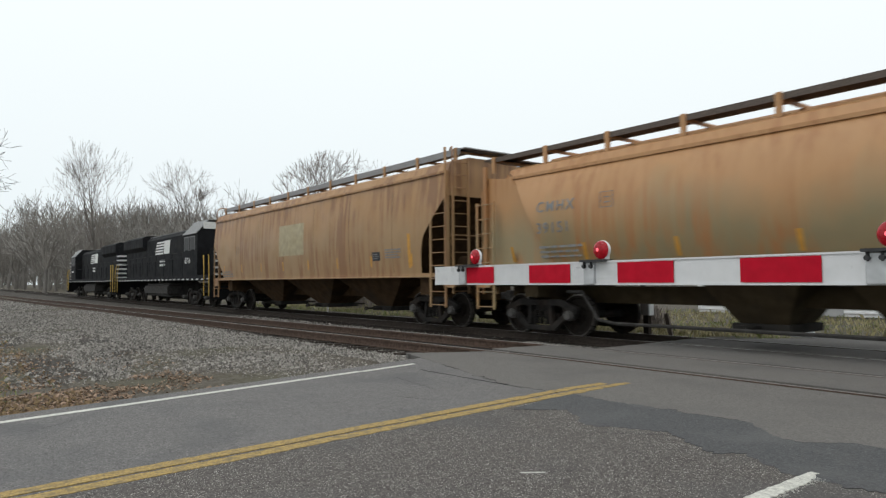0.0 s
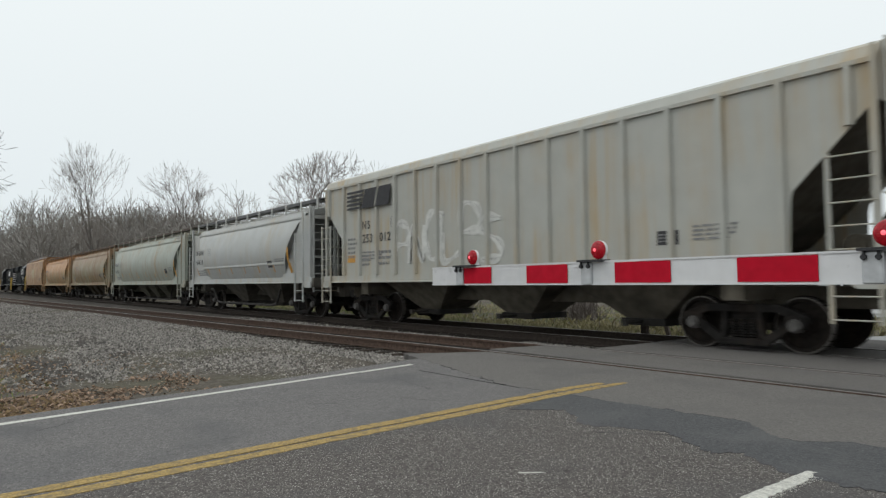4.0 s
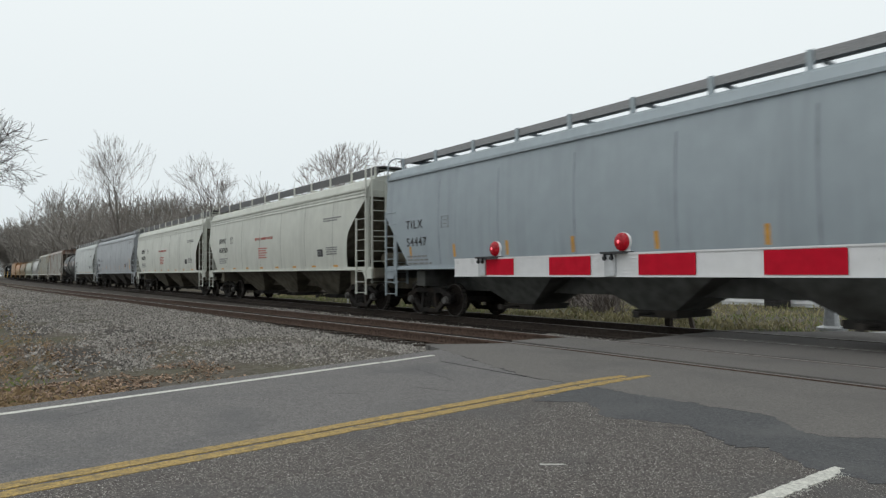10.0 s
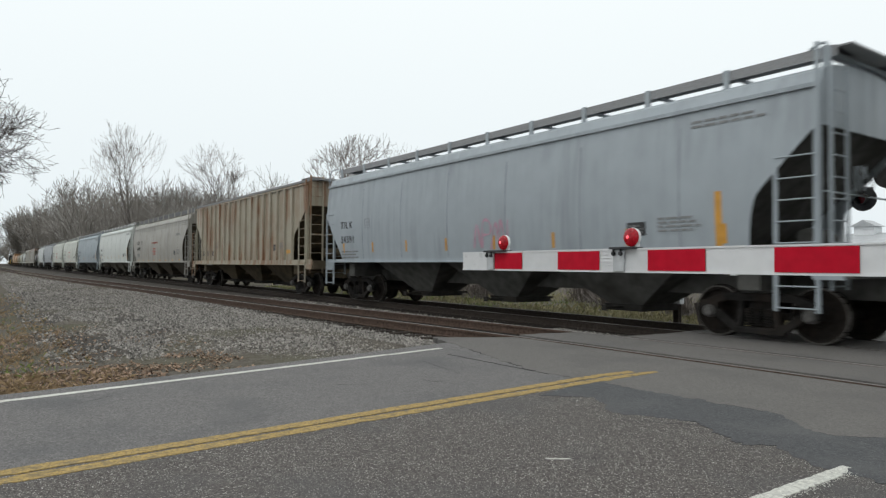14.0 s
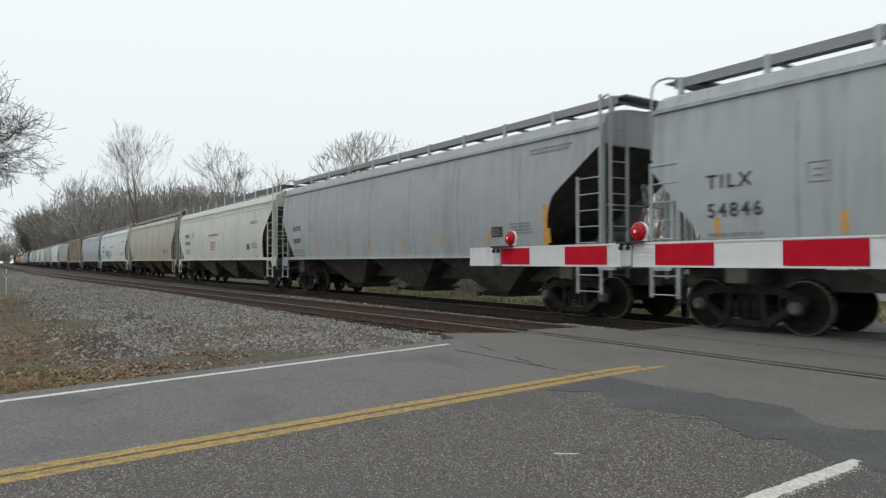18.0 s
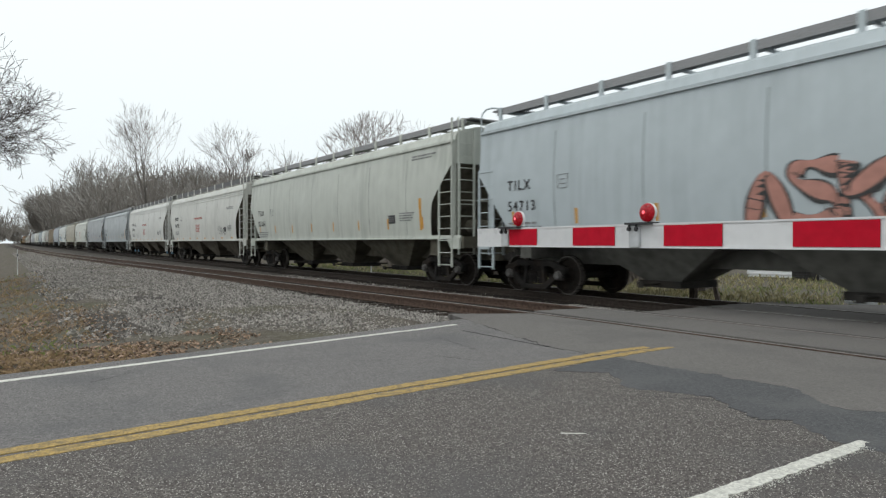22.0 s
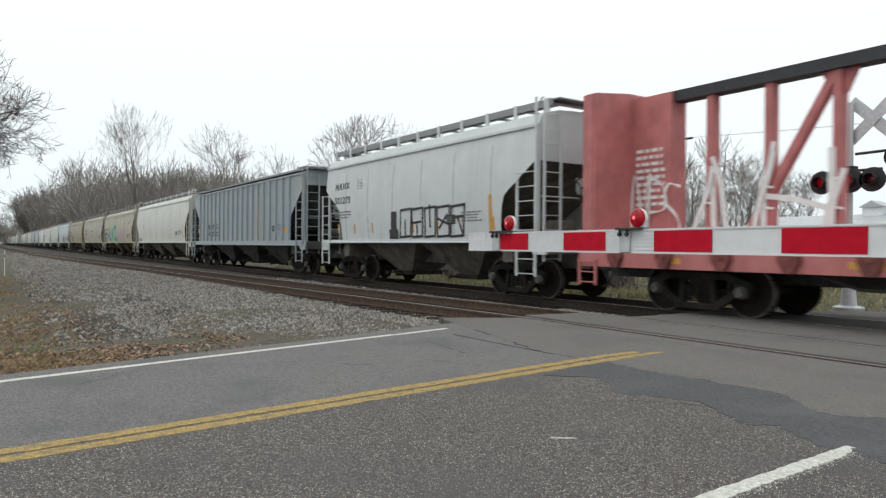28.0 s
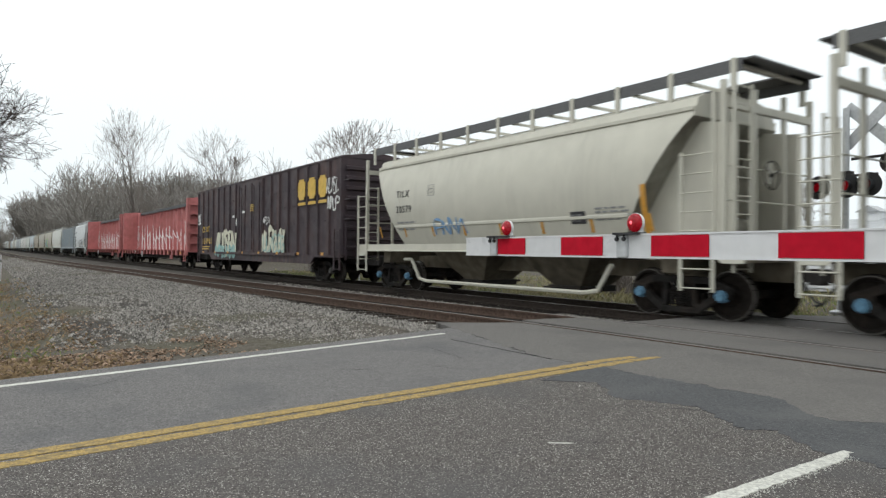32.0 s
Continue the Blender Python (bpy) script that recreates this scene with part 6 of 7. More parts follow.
        tube(bm, (x, -1.64, z0 - 0.05), (x, -1.5, z0 - 0.05), 0.06)
        part("winch", bm, WINCH_RED, car, "grimy red strap winch")
    for x in (hb - 4.2,):
        bm = bmesh.new()
        box(bm, x - 0.3, x + 0.3, -1.50, -1.40, z0 - 0.58, z0 - 0.30)
        part("side_skirt", bm, RED_PAINT, car, "faded red skirt plate under the sill")
    bm = bmesh.new()
    box(bm, -hb + 6.2, -hb + 8.3, -1.522, -1.512, z0 - 0.24, z0 - 0.04)
    tag = part("number_panel", bm, BLACK_LETTER, car, "black number panel on the sill")
    letters(car, "NS  " + str(12016 + 67 * (seed - 5)), -hb + 6.35, z0 - 0.21, 0.19, WHITE_LETTER, -1.528, "car_number", spacing=1.2)
    for x in (-hb + 10.6,):
        bm = bmesh.new()
        for a, b, c, d in ((-0.24, 0.24, -0.3, -0.26), (-0.24, 0.24, 0.1, 0.14), (-0.24, -0.2, -0.3, 0.14), (0.2, 0.24, -0.3, 0.14), (-0.03, 0.03, -0.2, 0.04)):
            box(bm, x + a, x + b, -1.66, -1.63, z0 - 0.2 + c, z0 - 0.2 + d)
        part("placard_frame", bm, STEEL, car, "pale metal card holder on the sill")
    rng = random.Random(seed)
    for k in range(n + 1):
        x = shift + 1.207 * (k - n // 2)
        if not -hf + 1.2 < x < hb - 1.2:
            continue
        for side in (rng.choice((-1, 1)),):
            lx, foot = x + side * 0.075, x + side * rng.uniform(0.04, 0.2)
            ribbon(car, "strap", [(lx, rng.uniform(2.2, 3.0)), (0.5 * (lx + foot), 1.8), (foot, z0 + 0.02)], 0.06, -0.14, "slack white load strap")
        for z in (rng.uniform(1.95, 2.15), rng.uniform(2.25, 2.5)):
            ribbon(car, "strap_wrap", [(x - 0.13, z + 0.03), (x + 0.13, z - 0.03)], 0.022, -0.152, "white strap wound round the post")
        if k < n and rng.random() < (0.8 if k < 11 else 0.5):
            za, zb, sag = rng.uniform(2.2, 2.7), rng.uniform(1.7, 2.6), rng.uniform(-0.12, 0.15)
            reach = step * rng.choice((0.6, 0.8, 1.0, 1.0))
            ribbon(car, "strap", [(x + reach * i / 8, za + (zb - za) * i / 8 - sag * math.sin(math.pi * i / 8)) for i in range(9)], 0.05, -0.165, "slack white load strap")
        for again in range(2 if k < 9 else rng.randint(0, 1)):
            lean, top = rng.uniform(-0.5, 0.5), rng.uniform(2.4, 3.4)
            ribbon(car, "strap", [(x + 0.1 + lean * i / 6 + 0.05 * math.sin(0.9 * i + k), top - (top - z0 - 0.1) * i / 6) for i in range(7)], 0.048, -0.18, "slack white load strap")
    bars(car, -hf + 0.5, 2.1, 0.8, 1.3, 9, WHITE_LETTER, -0.262)
    scrawl(car, -hf + 0.4, 1.25, 1.3, 1.6, STRAP, -0.30, seed, 3, 0.035, "chalk_stroke", "white looping strap ends")
    for k in range(7):
        x = -hb + 1.6 + (2 * hb - 3.2) * k / 6
        plate(car, x, x + 0.5, z0 - 0.2, z0 - 0.09, ORANGE, -1.515, "reflector", "amber reflector")
    bm = bmesh.new()
    rail_path(bm, [(-hb + 4, -1.2, 0.95), (-hb + 5, -1.2, 0.62), (hb - 5, -1.2, 0.62), (hb - 4, -1.2, 0.95)], 0.025)
    part("brake_rod", bm, STEEL_DARK, car)
    add_couplers(car, half)
    for s in (-1, 1):
        add_truck(car, s * (half - 3.1))
    return car


for seed, s0, s1, shift, odd, front in ((5, 553.1, 578.5, 0.85, 1, 0.5), (6, 578.0, 603.95, -0.04, 0, 1.25)):
    place(lumber_car(s0, s1, seed, shift, odd, front), s0, s1)


def locomotive(s0, s1, number, label, cab_end):
    """A six-axle road engine: frame, long hood, cab, fuel tank, steps and handrails."""
    L = s1 - s0
    half = L / 2
    car = thing("locomotive", label, "locomotive", "engines of the train")
    bm = bmesh.new()
    box(bm, -half + 0.5, half - 0.5, -1.5, 1.5, 1.35, 1.62)
    part("frame", bm, LOCO_BLACK, car)
    bm = bmesh.new()
    d = cab_end                       # the end, -1 or 1, at which the cab stands
    c0, c1 = sorted((d * (half - 4.9), d * (half - 2.4)))
    prism(bm, [(-1.5, 1.62), (1.5, 1.62), (1.5, 3.75), (0.9, 4.45), (-0.9, 4.45), (-1.5, 3.75)], 0, c0, c1)
    cab = part("cab", bm, LOCO_BLACK, car)
    for a in (c0 + 0.35, c0 + 1.35):
        bm = bmesh.new()
        box(bm, a, a + 0.75, -1.512, -1.5, 2.95, 3.6)
        win = part("cab_window", bm, BLACK, cab, "dark side window")
        bm = bmesh.new()
        for x0, x1, z0, z1 in ((a - 0.04, a, 2.9, 3.65), (a + 0.75, a + 0.79, 2.9, 3.65), (a - 0.04, a + 0.79, 3.6, 3.65)):
            box(bm, x0, x1, -1.52, -1.5, z0, z1)
        part("window_frame", bm, GREY_LETTER, win, "grey window frame")
    bm = bmesh.new()
    prism(bm, [(-1.53, 3.74), (-0.92, 4.47), (-0.90, 4.50), (-1.56, 3.76)], 0, c0 + 0.05, c1 - 0.05)
    part("cab_roof_slope", bm, GREY_LETTER, cab, "grey sloping cab roof edge")
    bm = bmesh.new()
    e0, e1 = sorted((d * (half - 2.4), d * (half - 2.34)))
    box(bm, e0, e1, -1.2, -0.3, 4.0, 4.35)
    part("number_board", bm, WHITE_LETTER, cab, "white number board")
    bm = bmesh.new()
    n0, n1 = sorted((d * (half - 2.4), d * (half - 1.2)))
    prism(bm, [(-0.9, 1.62), (0.9, 1.62), (0.9, 3.0), (-0.9, 3.0)], 0, n0, n1)
    part("nose", bm, LOCO_BLACK, car)
    bm = bmesh.new()
    h0, h1 = sorted((d * (half - 4.9), -d * (half - 1.3)))
    prism(bm, [(-0.95, 1.62), (0.95, 1.62), (0.95, 3.95), (0.7, 4.2), (-0.7, 4.2), (-0.95, 3.95)], 0, h0, h1)
    hood = part("long_hood", bm, LOCO_BLACK, car)
    bm = bmesh.new()
    r0, r1 = sorted((-d * (half - 1.4), -d * (half - 7.0)))
    prism(bm, [(-0.96, 3.35), (0.96, 3.35), (1.2, 3.6), (1.2, 4.2), (0.9, 4.36), (-0.9, 4.36), (-1.2, 4.2), (-1.2, 3.6)], 0, r0, r1)
    part("radiator", bm, LOCO_BLACK, hood)
    for k in range(9):
        bm = bmesh.new()
        x = h0 + 0.8 + (h1 - h0 - 1.6) * k / 8
        box(bm, x - 0.35, x + 0.35, -0.965, -0.95, 1.8, 3.0)
        part("hood_door", bm, LOCO_BLACK, hood)
    bm = bmesh.new()
    box(bm, h0 + 0.4, h1 - 0.4, -0.962, -0.95, 2.93, 2.96)
    part("hood_seam", bm, STEEL_DARK, hood)
    bm = bmesh.new()
    box(bm, h0 + 5.8, h1 - 0.6, -0.72, -0.5, 4.2, 4.24)
    part("roof_vent", bm, GREY_LETTER, hood, "grey roof edge")
    bm = bmesh.new()
    tube(bm, (-2.6, 0, 0.85), (2.6, 0, 0.85), 0.62, n=20)
    box(bm, -2.6, 2.6, -1.35, 1.35, 0.45, 1.2)
    bmesh.ops.bevel(bm, geom=[e for e in bm.edges if e.calc_length() > 2], offset=0.15, segments=3, affect="EDGES")
    part("fuel_tank", bm, STEEL_DARK, car, "long black fuel tank")
    bm = bmesh.new()
    for s in (-1, 1):
        for y in (-1.45, 1.45):
            for k in range(4):
                bm = bmesh.new()
                box(bm, s * (half - 0.75) - 0.28, s * (half - 0.75) + 0.28, y - 0.15, y + 0.15, 0.45 + 0.3 * k, 0.5 + 0.3 * k)
                part("step", bm, LOCO_BLACK, car)
        bm = bmesh.new()
        box(bm, s * (half - 0.42) - 0.05, s * (half - 0.42) + 0.05, -1.5, 1.5, 0.4, 1.62)
        part("end_plate", bm, LOCO_BLACK, car)
    bm = bmesh.new()
    for y in (-1.42,):
        rail_path(bm, [(h0 + 0.5, y, 2.55), (h1 - 0.3, y, 2.55)], 0.02)
        for k in range(9):
            x = h0 + 0.5 + (h1 - h0 - 0.8) * k / 8
            tube(bm, (x, y, 1.62), (x, y, 2.55), 0.016)
    part("handrail", bm, LOCO_BLACK, car)
    bm = bmesh.new()
    for s in (-1, 1):
        for x in (0.4, 1.15):
            rail_path(bm, [(s * (half - x), -1.55, 0.6), (s * (half - x), -1.55, 1.9), (s * (half - x - 0.25), -1.5, 2.6)], 0.022)
    part("yellow_grab_rail", bm, YELLOW_LETTER, car, "yellow grab rail")
    for k in range(26):
        x = -half + 0.9 + (L - 1.8) * k / 25
        bm = bmesh.new()
        box(bm, x, x + 0.3, -1.512, -1.5, 1.38, 1.44)
        part("sill_dash", bm, WHITE_LETTER, car, "white dash on the sill")
    # emblem: slanted white bars and a block
    for k in range(5):
        z = 3.0 + 0.17 * k
        bm = bmesh.new()
        prism(bm, [(-1.7 + 0.1 * k, z), (0.1 + 0.1 * k, z), (0.16 + 0.1 * k, z + 0.1), (-1.64 + 0.1 * k, z + 0.1)], 1, -0.975, -0.968)
        part("emblem_bar", bm, WHITE_LETTER, car, "white slanted bar")
    bm = bmesh.new()
    prism(bm, [(0.3, 3.0), (1.5, 3.0), (1.7, 3.8), (0.5, 3.8)], 1, -0.975, -0.968)
    part("emblem_block", bm, WHITE_LETTER, car, "white slanted block")
    bars(car, -0.6, 2.2, 1.3, 0.5, 2, WHITE_LETTER, -0.975)
    if number:
        letters(car, number, c0 + 0.45, 2.25, 0.42, WHITE_LETTER, -1.515, "unit_number", spacing=1.15)
    else:
        bars(car, c0 + 0.5, 2.2, 1.2, 0.3, 1, WHITE_LETTER, -1.515)
    for k in range(6):
        for s in (-1, 1):
            bm = bmesh.new()
            box(bm, s * (half - 0.35) - 0.01, s * (half - 0.35) + 0.01, -1.3, -0.7, 1.6 + 0.32 * k, 1.70 + 0.32 * k)
            part("end_stripe", bm, WHITE_LETTER, car)
    add_couplers(car, half)
    for s in (-1, 1):
        add_truck(car, s * (half - 4.0), axles=(-1.85, 0.0, 1.85))
    return car


e1 = locomotive(-53.9, -31.9, "6716", "black diesel locomotive with white markings and yellow rails", 1)
place(e1, -53.9, -31.9)
e2 = locomotive(-76.4, -53.9, "", "black diesel locomotive leading the train", -1)
place(e2, -76.4, -53.9)


# ---- trees ----
def tree_meshes(seed, ratio=0.6, bare=0.28, spread=34.0, limbs=4, levels=6, lift=0.07, lean=0.0, twig=TWIG, thin=0.0006, side=0.75, girth=0.019, tail=2, leader=False):
    """A bare winter tree: a trunk that parts into rising limbs, these into branches, branches into fine twigs. Height 1 m."""
    rng = random.Random(seed)
    trunk_v, trunk_f, crown_v, crown_f = [], [], [], []

    def seg(vl, fl, p, q, r0, r1, n):
        d = (q - p).normalized()
        u = d.orthogonal().normalized()
        w = d.cross(u)
        b = len(vl)
        for c, r in ((p, r0), (q, r1)):
            for i in range(n):
                a = 2 * math.pi * i / n
                vl.append(c + (u * math.cos(a) + w * math.sin(a)) * r)
        for i in range(n):
            fl.append((b + i, b + (i + 1) % n, b + n + (i + 1) % n, b + n + i))

    def turned(d, deg):
        axis = d.orthogonal().normalized()
        axis.rotate(Matrix.Rotation(rng.random() * 6.283, 3, d))
        nd = d.copy()
        nd.rotate(Matrix.Rotation(radians(deg), 3, axis))
        return nd

    def limb(p, d, length, r, level):
        steps = 5 if level < 3 else 3 if level < 6 else tail
        vl, fl, n = (trunk_v, trunk_f, 6) if level == 0 else (crown_v, crown_f, 5 if level < 2 else 3)
        crook = 0.09 if level < 3 else 0.13
        for k in range(steps):
            d = (d + Vector((rng.gauss(0, crook), rng.gauss(0, crook), rng.gauss(lift, 0.07)))).normalized()
            q = p + d * (length / steps)
            r1 = max(thin, r * (1 - 0.45 / steps))
            seg(vl, fl, p, q, r, r1, n)
            p, r = q, r1
            if 0 < level < levels and k < steps - 1 and rng.random() < (0.45 if level < 3 else side):
                limb(p, turned(d, rng.uniform(35, 62)), length * rng.uniform(0.4, 0.62), max(thin, r * 0.5), level + 1 + (level < 4))
        if level < levels:
            for j in range(limbs if level == 0 else 2 if rng.random() < 0.62 else 3):
                limb(p, turned(d, rng.uniform(0.45, 1.15) * (spread if level else spread * 0.9)), length * rng.uniform(0.68, 0.86) * (0.62 / bare * 0.42 if level == 0 else 1.0),
                     max(thin, r * rng.uniform(0.58, 0.78)), level + 1)

    if leader:
        # one stem runs to the top and sends out rising limbs, the longest low down
        p, d, r, n = Vector((0, 0, -0.015)), Vector((lean, 0, 1)).normalized(), girth, 17
        for k in range(n):
            d = (d + Vector((rng.gauss(0, 0.06), rng.gauss(0, 0.06), 0.12))).normalized()
            q = p + d * (0.86 / n)
            r1 = max(thin, girth * (1 - (k + 1) / (n + 1)) ** 0.85)
            seg(trunk_v, trunk_f, p, q, r, r1, 6)
            p, r, h = q, r1, (k + 1) / n
            if h > bare:
                for j in range(2 if rng.random() < 0.35 else 1):
                    limb(p, turned(d, rng.uniform(0.75, 1.35) * spread), (0.30 * (1 - h) + 0.08) * rng.uniform(0.7, 1.1), max(thin, r * rng.uniform(0.42, 0.62)), 2 if h < 0.75 else 3)
        limb(p, d, 0.1, r, 3)
    else:
        limb(Vector((0, 0, -0.015)), Vector((lean, 0, 1)).normalized(), bare, girth, 0)
    top = max(a.z for a in crown_v)
    wide = sorted(math.hypot(a.x, a.y) for a in crown_v)[int(len(crown_v) * 0.93)] * 2
    out = []
    for name, v, f, m in (("trunk", trunk_v, trunk_f, BARK), ("crown", crown_v, crown_f, twig)):
        me = bpy.data.meshes.new(name)
        kx, kz = ratio / wide, 1 / top
        me.from_pydata([(a.x * kx, a.y * kx, a.z * kz) for a in v], [], f)
        me.materials.append(m)
        out.append(me)
    return out, 1.0


# open-grown, broad, narrow, thicket and wide forms
KINDS = [tree_meshes(11, 0.62, levels=4, twig=TWIG_WOODS, thin=0.0013, side=0.95), tree_meshes(12, 0.66, 0.3, 38, 4, 6, 0.1, thin=0.0009, side=0.22, girth=0.024, leader=True), tree_meshes(25, 0.5, 0.34, 31, 4, 6, 0.1, thin=0.0008, side=0.22, girth=0.02, leader=True), tree_meshes(14, 0.8, 0.26, 40, 4, 6, thin=0.0012, side=0.3, girth=0.028), tree_meshes(15, 0.55, 0.3, 32, 4, 4, twig=TWIG_WOODS, thin=0.0013, side=0.95),
         tree_meshes(16, 1.0, 0.26, 46, 4, 8, 0.0, twig=TWIG_DARK, thin=0.0007, tail=2), tree_meshes(17, 0.66, 0.14, 34, 5, 4, twig=TWIG_WOODS, thin=0.0013, side=0.95), tree_meshes(18, 0.75, 0.2, 40, 5, 4, twig=TWIG_WOODS, thin=0.0013, side=0.95), tree_meshes(19, 0.8, 0.1, 36, 5, 3, twig=TWIG_WOODS, thin=0.0028, side=0.95)]


def tree(kind, x, y, height, label="bare grey winter tree", group="", turn=0.0, wide=1.0):
    (tm, cm), top = KINDS[kind]
    t = thing("tree", label, "tree", group)
    k = height / top
    t.matrix_basis = pose(x, y, ground_z(x, y), 0, 0, turn) @ Matrix.Diagonal((k * wide, k * wide, k, 1))
    part("trunk", tm, BARK, t)
    part("crown", cm, TWIG, t)
    return t


def polar(az, dist):
    return dist * math.sin(radians(az)), dist * math.cos(radians(az))


# the trees that stand out against the sky
SKY_TREES = [(2, -80.2, 95, 11.0, 0.85), (1, -73.3, 92, 10.3, 0.8), (4, -70.3, 95, 8.7, 0.9), (3, -61.9, 62, 11.5, 0.8), (1, -57.8, 75, 10.2, 0.9),
                                 (2, -66.8, 90, 7.6, 0.9), (0, -47.5, 85, 8.5, 1.0), (1, -44.3, 75, 10.3, 0.9), (3, -40.0, 72, 9.8, 0.9), (4, -36.5, 78, 8.8, 1.0), (0, -33.5, 74, 9.0, 1.0)]
MORE_TREES = [(1, -29.4, 66, 8.0, 1.0), (3, -27.0, 90, 6.0, 1.0), (4, -55.0, 95, 8.0, 1.0), (2, -51.0, 95, 7.5, 1.0), (6, -77.2, 100, 7.4, 0.9), (7, -83.6, 110, 7.2, 0.9), (1, -49.2, 70, 8.6, 0.9), (3, -46.0, 64, 8.0, 0.9), (1, -42.2, 60, 8.9, 0.8),
                                 (3, -38.2, 64, 8.4, 0.9), (1, -34.8, 66, 7.8, 0.9), (3, -31.6, 60, 7.4, 1.0), (1, -53.0, 80, 8.4, 0.9)]
for kind, az, dist, el, wide in SKY_TREES + MORE_TREES:
    x, y = polar(az, dist)
    tree(kind, x, y, dist * math.tan(radians(el)) + 1.4, turn=az * 7, wide=wide)
# the near tree beside the road, reaching in from the side
x, y = polar(-92.8, 27)
tree(5, x, y, 9.2, "large bare tree with spreading limbs", turn=40)
# the woods along the line
rng = random.Random(77)
WOODS = (0, 4, 6, 7)


def skyline(az):
    """How many degrees the woods rise at a bearing."""
    return 6.0 if az > -84 else 6.0 - 0.30 * (-84 - az) if az > -88 else 4.8 - 1.5 * (-88 - az)


for k in range(160):
    az = -70 - 20.4 * rng.random() ** 0.75
    y0 = 16.5 + 16 * rng.random() ** 1.6
    dist = min(390, y0 / max(0.02, math.cos(radians(az))))
    dist = max(dist, 70 + 60 * rng.random())
    x, y = polar(az, dist)
    y = max(y, 15.5)
    h = min(26, max(4, dist * math.tan(radians(skyline(az))) * (rng.uniform(0.6, 0.9) if k % 4 else rng.uniform(0.95, 1.15)) + 1.2))
    tree(rng.choice(WOODS), x, y, h, "bare tree in the woods along the line", "woods along the line", rng.uniform(0, 360), rng.uniform(0.8, 1.15))
for k in range(25):
    x = -90 - 250 * rng.random()
    y = -7 - rng.random() * 30
    tree(rng.choice(WOODS), x, y, rng.uniform(9, 15), "bare tree in the woods along the line", "woods along the line", rng.uniform(0, 360), rng.uniform(0.8, 1.2))
for k in range(60):
    az = -28 - 40 * rng.random()
    dist = rng.uniform(85, 130)
    x, y = polar(az, dist)
    tree(rng.choice(WOODS), x, y, dist * math.tan(radians(rng.uniform(3.5, 6.2))) + 1.2, "bare tree at the far side of the field", "trees beyond the field", rng.uniform(0, 360), rng.uniform(0.9, 1.2))


def joined_woods(name, label, spots, mesh, twig=TWIG_WOODS):
    """Far or low growth that nobody could count, as one mesh of many bare crowns."""
    src_v = np.array([v.co for v in mesh.vertices])
    src_f = [tuple(p.vertices) for p in mesh.polygons]
    vs, fs = [], []
    for x, y, h, w, turn in spots:
        c, s = math.cos(turn), math.sin(turn)
        v = src_v * (h * w, h * w, h)
        base = len(vs) and sum(len(q) for q in vs)
        vs.append(np.stack([v[:, 0] * c - v[:, 1] * s + x, v[:, 0] * s + v[:, 1] * c + y, v[:, 2] + ground_z(x, y)], 1))
        fs += [tuple(i + base for i in f) for f in src_f]
    me = bpy.data.meshes.new(name)
    me.from_pydata(np.concatenate(vs).tolist(), [], fs)
    me.materials.append(twig)
    tagged(new(name, me), label, "woods", kind="stuff")


spots = []
for k in range(150):
    az = -66 - 23.3 * rng.random() ** 0.6
    dist = min(420, (22 + 26 * rng.random()) / max(0.02, math.cos(radians(az))))
    x, y = polar(az, max(60, dist))
    spots.append((x, y, rng.uniform(3.0, 6.5), 1.6, rng.uniform(0, 6.28)))
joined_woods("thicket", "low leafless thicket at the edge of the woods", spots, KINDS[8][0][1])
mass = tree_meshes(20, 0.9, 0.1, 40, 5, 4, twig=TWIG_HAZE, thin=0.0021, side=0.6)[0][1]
spots = []
for k in range(120):
    az = -86.5 + 20 * rng.random() ** 0.8
    dist = max(85, min(330, rng.uniform(20, 34) / max(0.02, math.cos(radians(az)))))
    x, y = polar(az, dist)
    el = rng.uniform(2.6, 6.6) * (1.0 if az > -84 else 0.75)
    spots.append((x, y, dist * math.tan(radians(el)) + 1.2, 1.0, rng.uniform(0, 6.28)))
for k in range(90):
    az = rng.uniform(-67, -26)
    dist = rng.uniform(80, 135)
    x, y = polar(az, dist)
    spots.append((x, y, dist * math.tan(radians(rng.uniform(1.0, 3.4))) + 1.3, 1.5, rng.uniform(0, 6.28)))
joined_woods("woods", "dense brown leafless woods, paled by haze in their colour", spots, mass, TWIG_HAZE)
spots = [(-500 - 350 * rng.random(), rng.uniform(-70, 60), rng.uniform(16, 30), 1.3, rng.uniform(0, 6.28)) for k in range(90)]
spots = [q for q in spots if not 3.5 < q[1] < 17]
spots += [(-860 - 30 * rng.random(), rng.uniform(-10, 20), rng.uniform(14, 22), 1.6, rng.uniform(0, 6.28)) for k in range(25)]
joined_woods("far_woods", "bare woods closing the line far away, haze in their colour", spots, KINDS[8][0][1])


# ---- things beyond the tracks ----
MAST_X, MAST_Y = -6.75, 15.1
mast = thing("crossing_signal", "grey crossing signal mast with crossbuck and red lamps", "crossing signal", m=pose(MAST_X, MAST_Y, -0.05))
bm = bmesh.new()
tube(bm, (0, 0, 0), (0, 0, 4.4), 0.065, n=14)
part("mast", bm, STEEL, mast, smooth=True)
bm = bmesh.new()
lathe(bm, [(0.0, 0.30), (0.06, 0.30), (0.10, 0.16), (0.55, 0.12), (0.6, 0.08)], "z", 16)
part("mast_base", bm, STEEL, mast, "cast metal base")
